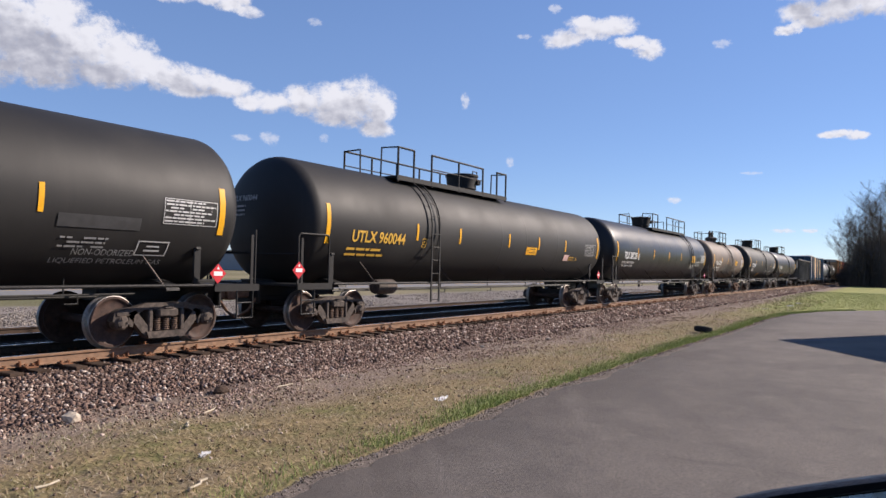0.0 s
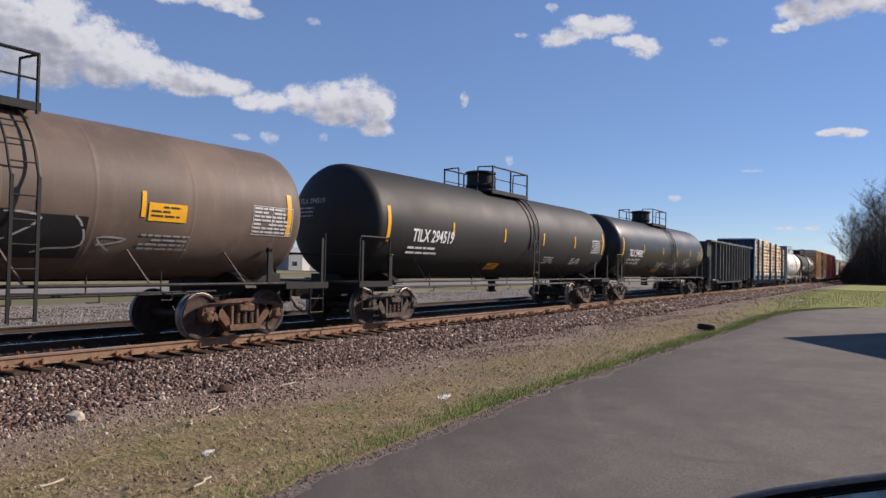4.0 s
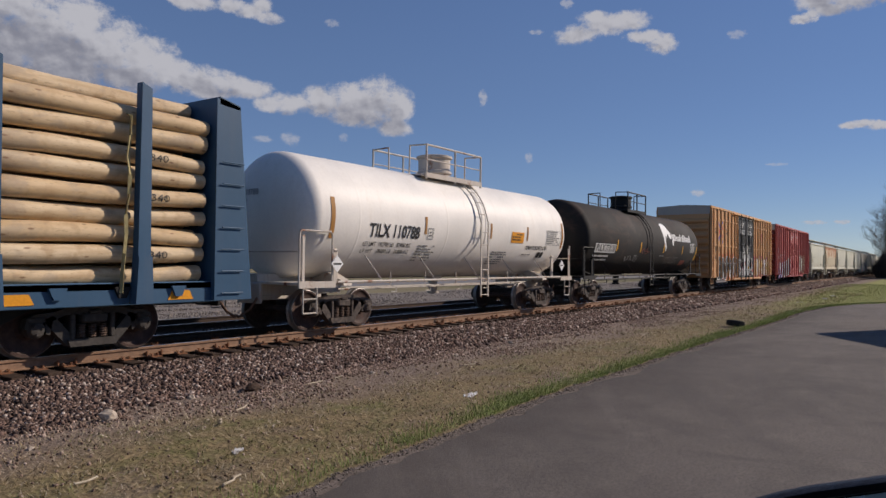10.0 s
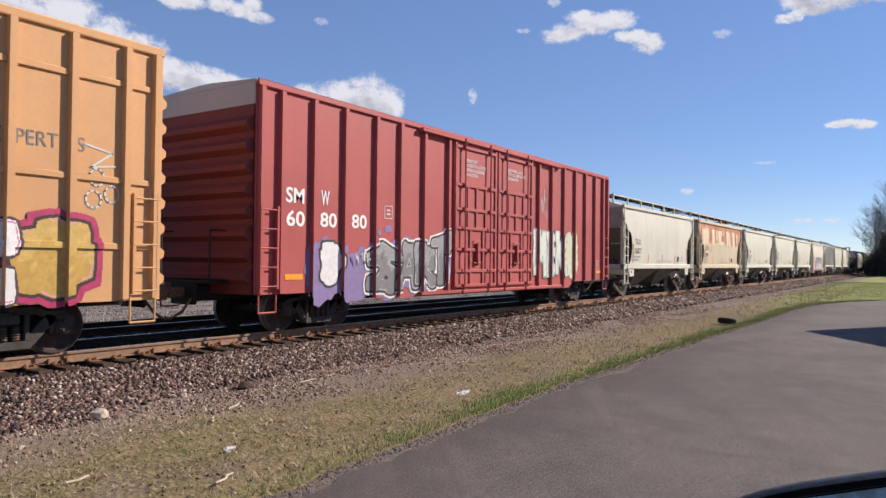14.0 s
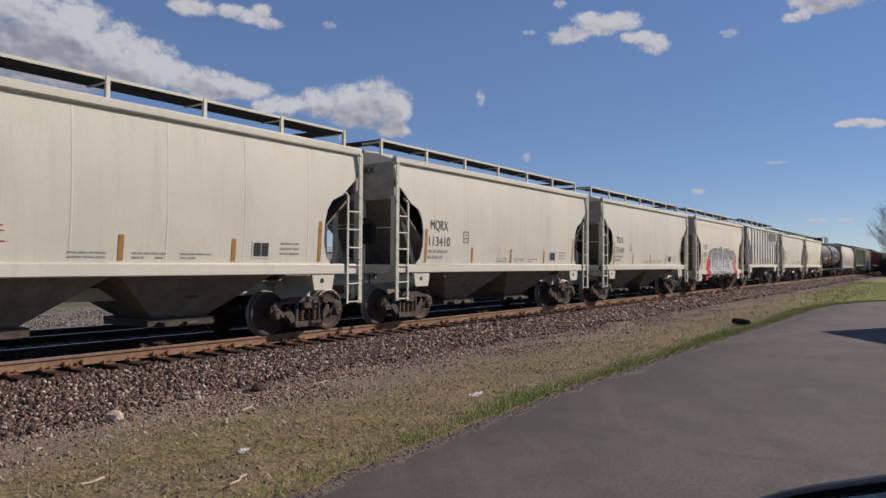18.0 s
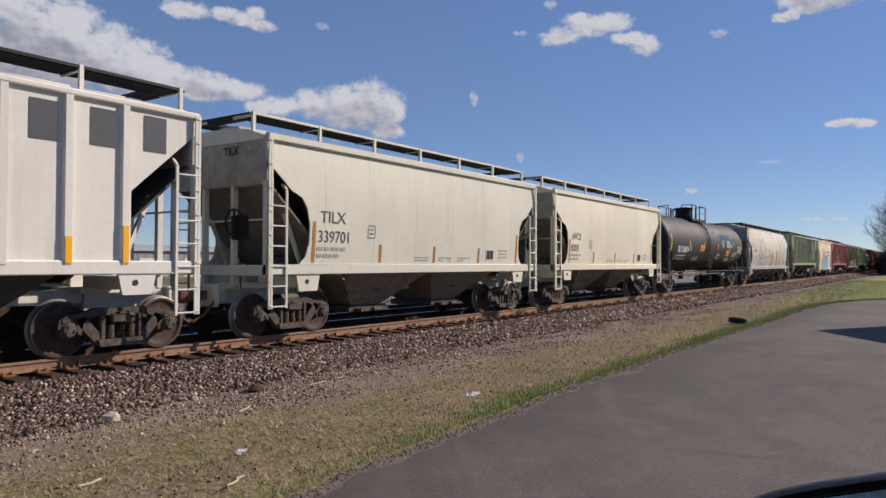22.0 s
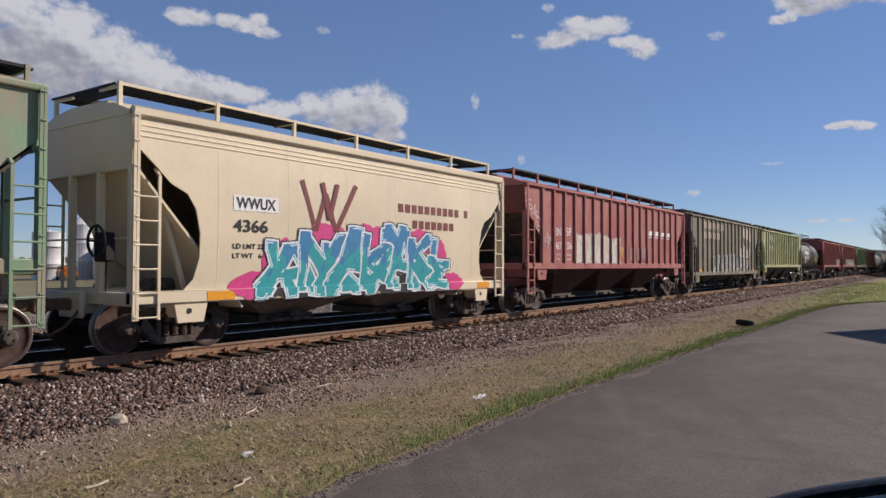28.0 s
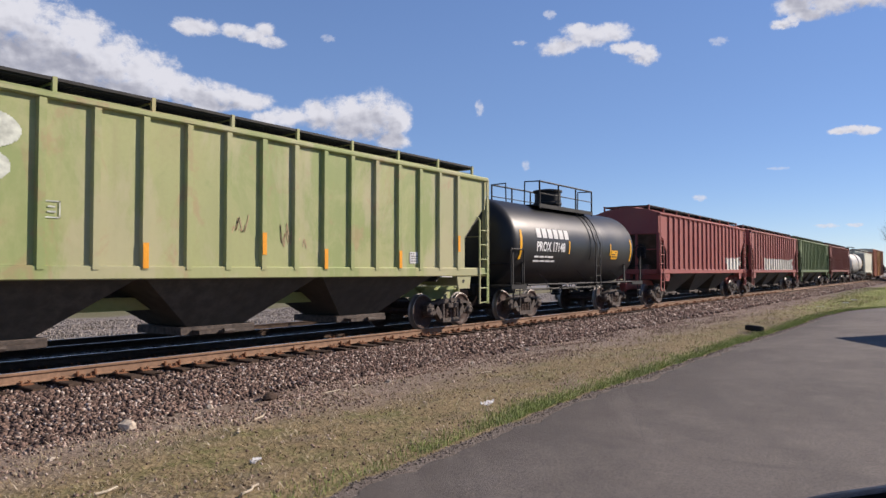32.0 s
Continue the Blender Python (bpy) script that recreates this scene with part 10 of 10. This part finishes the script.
def shed(az0, az1, dist, height, wall, label, bays, deep=14):
    """A low building whose long front runs along the tracks."""
    y = dist * math.sin(radians((az0 + az1) / 2))
    xa, xb = y / math.tan(radians(az1)), y / math.tan(radians(az0))
    z = ground_height(0, y)
    ob = tagged(new("low_building"), label, "building", "buildings across the tracks")
    ob.location = ((xa + xb) / 2, y, z)
    w = (xb - xa) / 2
    part("wall", Geo().span(-w, w, 0, deep, 0, height, .02), wall, ob)
    part("roof", Geo().prism([(-.4, height), (deep / 2, height + deep * .06), (deep + .4, height), (deep + .4, height + .15), (deep / 2, height + .15 + deep * .06), (-.4, height + .15)], -w - .3, w + .3, "x"), M_ROOF, ob)
    for i in range(bays):
        x = -w + 2 * w * (i + .5) / bays
        if i % 3 == 1:
            part("door", Geo().span(x - 1.4, x + 1.4, -.05, .05, 0, height * .72, .01), M_PALEWALL, ob, "pale roller door")
        else:
            win = part("window", Geo().span(x - .8, x + .8, -.04, .04, 1.1, min(2.3, height * .7), .01), M_DARKGLASS, ob, "dark window")
            part("sill", Geo().span(x - .9, x + .9, -.1, .02, 1.02, 1.1), M_PALEWALL, win)
    for i in range(int(w * 2 / 1.2)):
        x = -w + .6 + 1.2 * i
        part("siding_rib", Geo().span(x - .04, x + .04, -.045, .01, 0, height), wall, ob)


shed(51.0, 59.0, 108, 3.6, M_GREYWALL, "long low grey metal shed", 8)
shed(28.0, 36.0, 175, 4.2, M_PALEWALL, "long low pale metal warehouse", 9, 25)
shed(66.5, 72.0, 210, 3.6, M_PALEWALL, "low white building in the distance", 6)
shed(40.0, 45.0, 190, 4.6, M_GREYWALL, "low grey warehouse in the distance", 6, 25)
shed(18.5, 22.5, 230, 4.4, M_PALEWALL, "low white warehouse in the distance", 6, 25)


def road():
    vs = [(x, y, -.56) for x in (-900, -100, 0, 100, 300, 900, 2400) for y in (41.0, 49.5)]
    fs = [(2 * i, 2 * i + 2, 2 * i + 3, 2 * i + 1) for i in range(6)]
    raw("road", vs, fs, plain("pale_concrete_road", (0.22, 0.212, 0.205), 0.9, 0, 2, 0.15), "pale grey road beyond the tracks", "road", "structure")
    line = Geo().span(-900, 2400, 46.45, 46.57, -.556, -.552)
    part("centre_line", line, M_GOLD, bpy.data.objects["road"])


road()


def pickup(name, label, m, colour_mat, glass):
    """A pickup truck that faces +x, standing on z = 0 about the origin."""
    ob = tagged(new(name), label, "vehicle")
    ob.matrix_world = m
    side = [(-2.8, .62), (-2.85, 1.2), (-.75, 1.25), (-.72, 1.3), (-.45, 1.86), (.75, 1.88), (1.45, 1.33), (2.6, 1.2), (2.78, .95), (2.8, .55), (2.35, .5), (2.2, .82), (1.75, .98), (1.3, .82), (1.15, .5), (-1.25, .5), (-1.4, .82), (-1.85, .98), (-2.3, .82), (-2.45, .55)]
    part("body", Geo().prism(side, -.95, .95), colour_mat, ob)
    part("bed_liner", Geo().span(-2.7, -.85, -.8, .8, 1.2, 1.262), M_RUBBER, ob)
    for s in (-1, 1):
        part("side_window", Geo().prism([(-.4, 1.32), (-.3, 1.76), (.68, 1.78), (1.2, 1.36)], s * .955, s * .94), glass, ob)
        for x in (-1.85, 1.75):
            w = part("wheel", Geo().lathe([(s * .74, .2), (s * .74, .36), (s * .78, .4), (s * .95, .4), (s * .985, .36), (s * .985, .24)], "y", 24, (x, 0, .4)), M_RUBBER, ob)
            part("rim", Geo().lathe([(s * .97, .245), (s * .95, .2), (s * .97, .08), (s * .975, 0)], "y", 20, (x, 0, .4)), M_SILO, w)
    part("windscreen", Geo().add([(.80, -.8, 1.86), (.80, .8, 1.86), (1.44, .86, 1.36), (1.44, -.86, 1.36), (.76, -.8, 1.84), (.76, .8, 1.84), (1.40, .86, 1.34), (1.40, -.86, 1.34)], [(0, 1, 2, 3), (7, 6, 5, 4), (0, 4, 5, 1), (2, 6, 7, 3), (1, 5, 6, 2), (3, 7, 4, 0)]), glass, ob)
    part("bumper", Geo().span(2.72, 2.9, -.93, .93, .5, .72, .03), M_STEEL, ob)
    return ob


x, y, z = on_ground(63.3, 104)
pickup("pickup_truck", "bright orange pickup truck parked by the silos", pose(x, y, z, 0, 0, 70), plain("orange_car_paint", (0.75, 0.18, 0.02), 0.3, 0, 2, 0.05), M_DARKGLASS)


# ---- beside the camera: the corner of a flat-roofed building and a dark pickup with its wing mirror ----
def corner_building():
    c = Vector((28.9, -1.65))
    a, b = c + Vector((.875, -.485)) * 9, c + Vector((-.835, -.55)) * 9
    deep = Vector((.1, -1.0)) * 8
    outline = [tuple(c), tuple(b), tuple(b + deep), tuple(a + deep), tuple(a)]
    ob = tagged(new("flat_roofed_building"), "flat-roofed pale building at the edge of the lot", "building")
    inner = [tuple(Vector(p).lerp(Vector((27.39, -10)), .04)) for p in outline]
    part("wall", Geo().prism(inner, LOT_Z, 4.0, "z"), M_PALEWALL, ob)
    part("roof", Geo().prism(outline, 4.0, 4.15, "z"), M_ROOF, ob)


corner_building()


def mirror_truck():
    navy = plain("dark_blue_car_paint", (0.02, 0.025, 0.05), 0.25, 0.2, 2, 0.05)
    ob = pickup("parked_pickup", "dark blue pickup truck parked on the asphalt lot", pose(-.35, -1.1, LOT_Z), navy, M_DARKGLASS)
    d1, d2, d3 = Vector((.937, .201, -.287)), Vector((.954, .134, -.268)), Vector((.970, .037, -.240))
    u = (d3 - d1).normalized()
    back = -(d2 - u * d2.dot(u)).normalized()
    up = back.cross(u)
    if up.z < 0:
        up = -up
    c = EYE + d2 * .62 + u * .055 - up * .085
    here = ob.matrix_world.inverted()

    def ring(k, off, n=40):
        out = []
        for i in range(n):
            a = 2 * math.pi * i / n
            ca, sa = math.cos(a), math.sin(a)
            out.append(here @ (c + u * (math.copysign(abs(ca) ** .55, ca) * (.135 + k)) + up * (math.copysign(abs(sa) ** .45, sa) * (.085 + k)) + back * off))
        return out

    n = 40
    loops = [ring(-.009, -.004), ring(-.008, .006), ring(-.003, .009), ring(0, .004), ring(.002, -.01), ring(-.004, -.05), ring(-.03, -.08), ring(-.07, -.095)]
    vs = [p for r in loops for p in r]
    fs = [(j * n + i, j * n + (i + 1) % n, (j + 1) * n + (i + 1) % n, (j + 1) * n + i) for j in range(len(loops) - 1) for i in range(n)] + [tuple(range((len(loops) - 1) * n, len(loops) * n))]
    shell = part("wing_mirror", Geo().add(vs, fs), plain("black_moulded_plastic", (0.012, 0.012, 0.013), 0.45, 0, 60, 0.2), ob, "black plastic wing mirror housing")
    tilt = ring(-.010, -.003)
    top = [p + here.to_3x3() @ (back * (-.008 * ((p - here @ c).dot(here.to_3x3() @ up) + .085) / .17)) for p in tilt]
    m = Nodes("mirror_glass", 0.04, 1.0)
    m.colour(m.mix(m.ramp(m.voronoi(420), 0.12, 0.2), (0.13, 0.135, 0.12), (0.3, 0.31, 0.27)))
    m.rough(m.ramp(m.noise(90, 3, 0.5), 0.4, 0.7, 0.22, 0.4))
    part("mirror_glass", Geo().add(top + [p + here.to_3x3() @ back * -.003 for p in top], [tuple(range(n))] + [tuple(range(n, 2 * n))[::-1]] + [(i, (i + 1) % n, n + (i + 1) % n, n + i) for i in range(n)]), m.mat, shell, "mirror glass that reflects the sky")
    arm = Geo()
    a, b = here @ (c - up * .08 - u * .02 + back * -.04), Vector((.95, .93, 1.36))
    arm.rod(a, b, .03, 8)
    part("mirror_arm", arm, M_RUBBER, ob)


mirror_truck()


# ---- what moves ----
def motions():
    for car, xc in TRAIN:
        walk(car, [(t, pose(xc - travelled(t), TRACK_Y, 0)) for t in range(0, 33, 2)])
    for ob, az, el, dist, (da, de) in CLOUDS:
        walk(ob, [(t, look(EYE + direction(az + da * t / 32, el + de * t / 32) * dist, EYE)) for t in (0, 16, 32)])
    # wheels roll while their car is near; further off their turning cannot be seen
    middles = {car.name: xc for car, xc in TRAIN}
    for w, s, car, xt in WHEELSETS:
        xc = middles[car.name] + xt
        near = [k / 30 for k in range(961) if -9 < xc - travelled(k / 30) < 42] or [0.0]
        turn = lambda t: pose(s, 0, .457, 0, -math.degrees(travelled(t) / .457) % 360, 0)
        rows = [(t, turn(t)) for t in near]
        if near[0] > 0:
            rows.insert(0, (0, turn(near[0])))
        if near[-1] < 32:
            rows.append((32, turn(near[-1])))
        walk(w, rows)


motions()
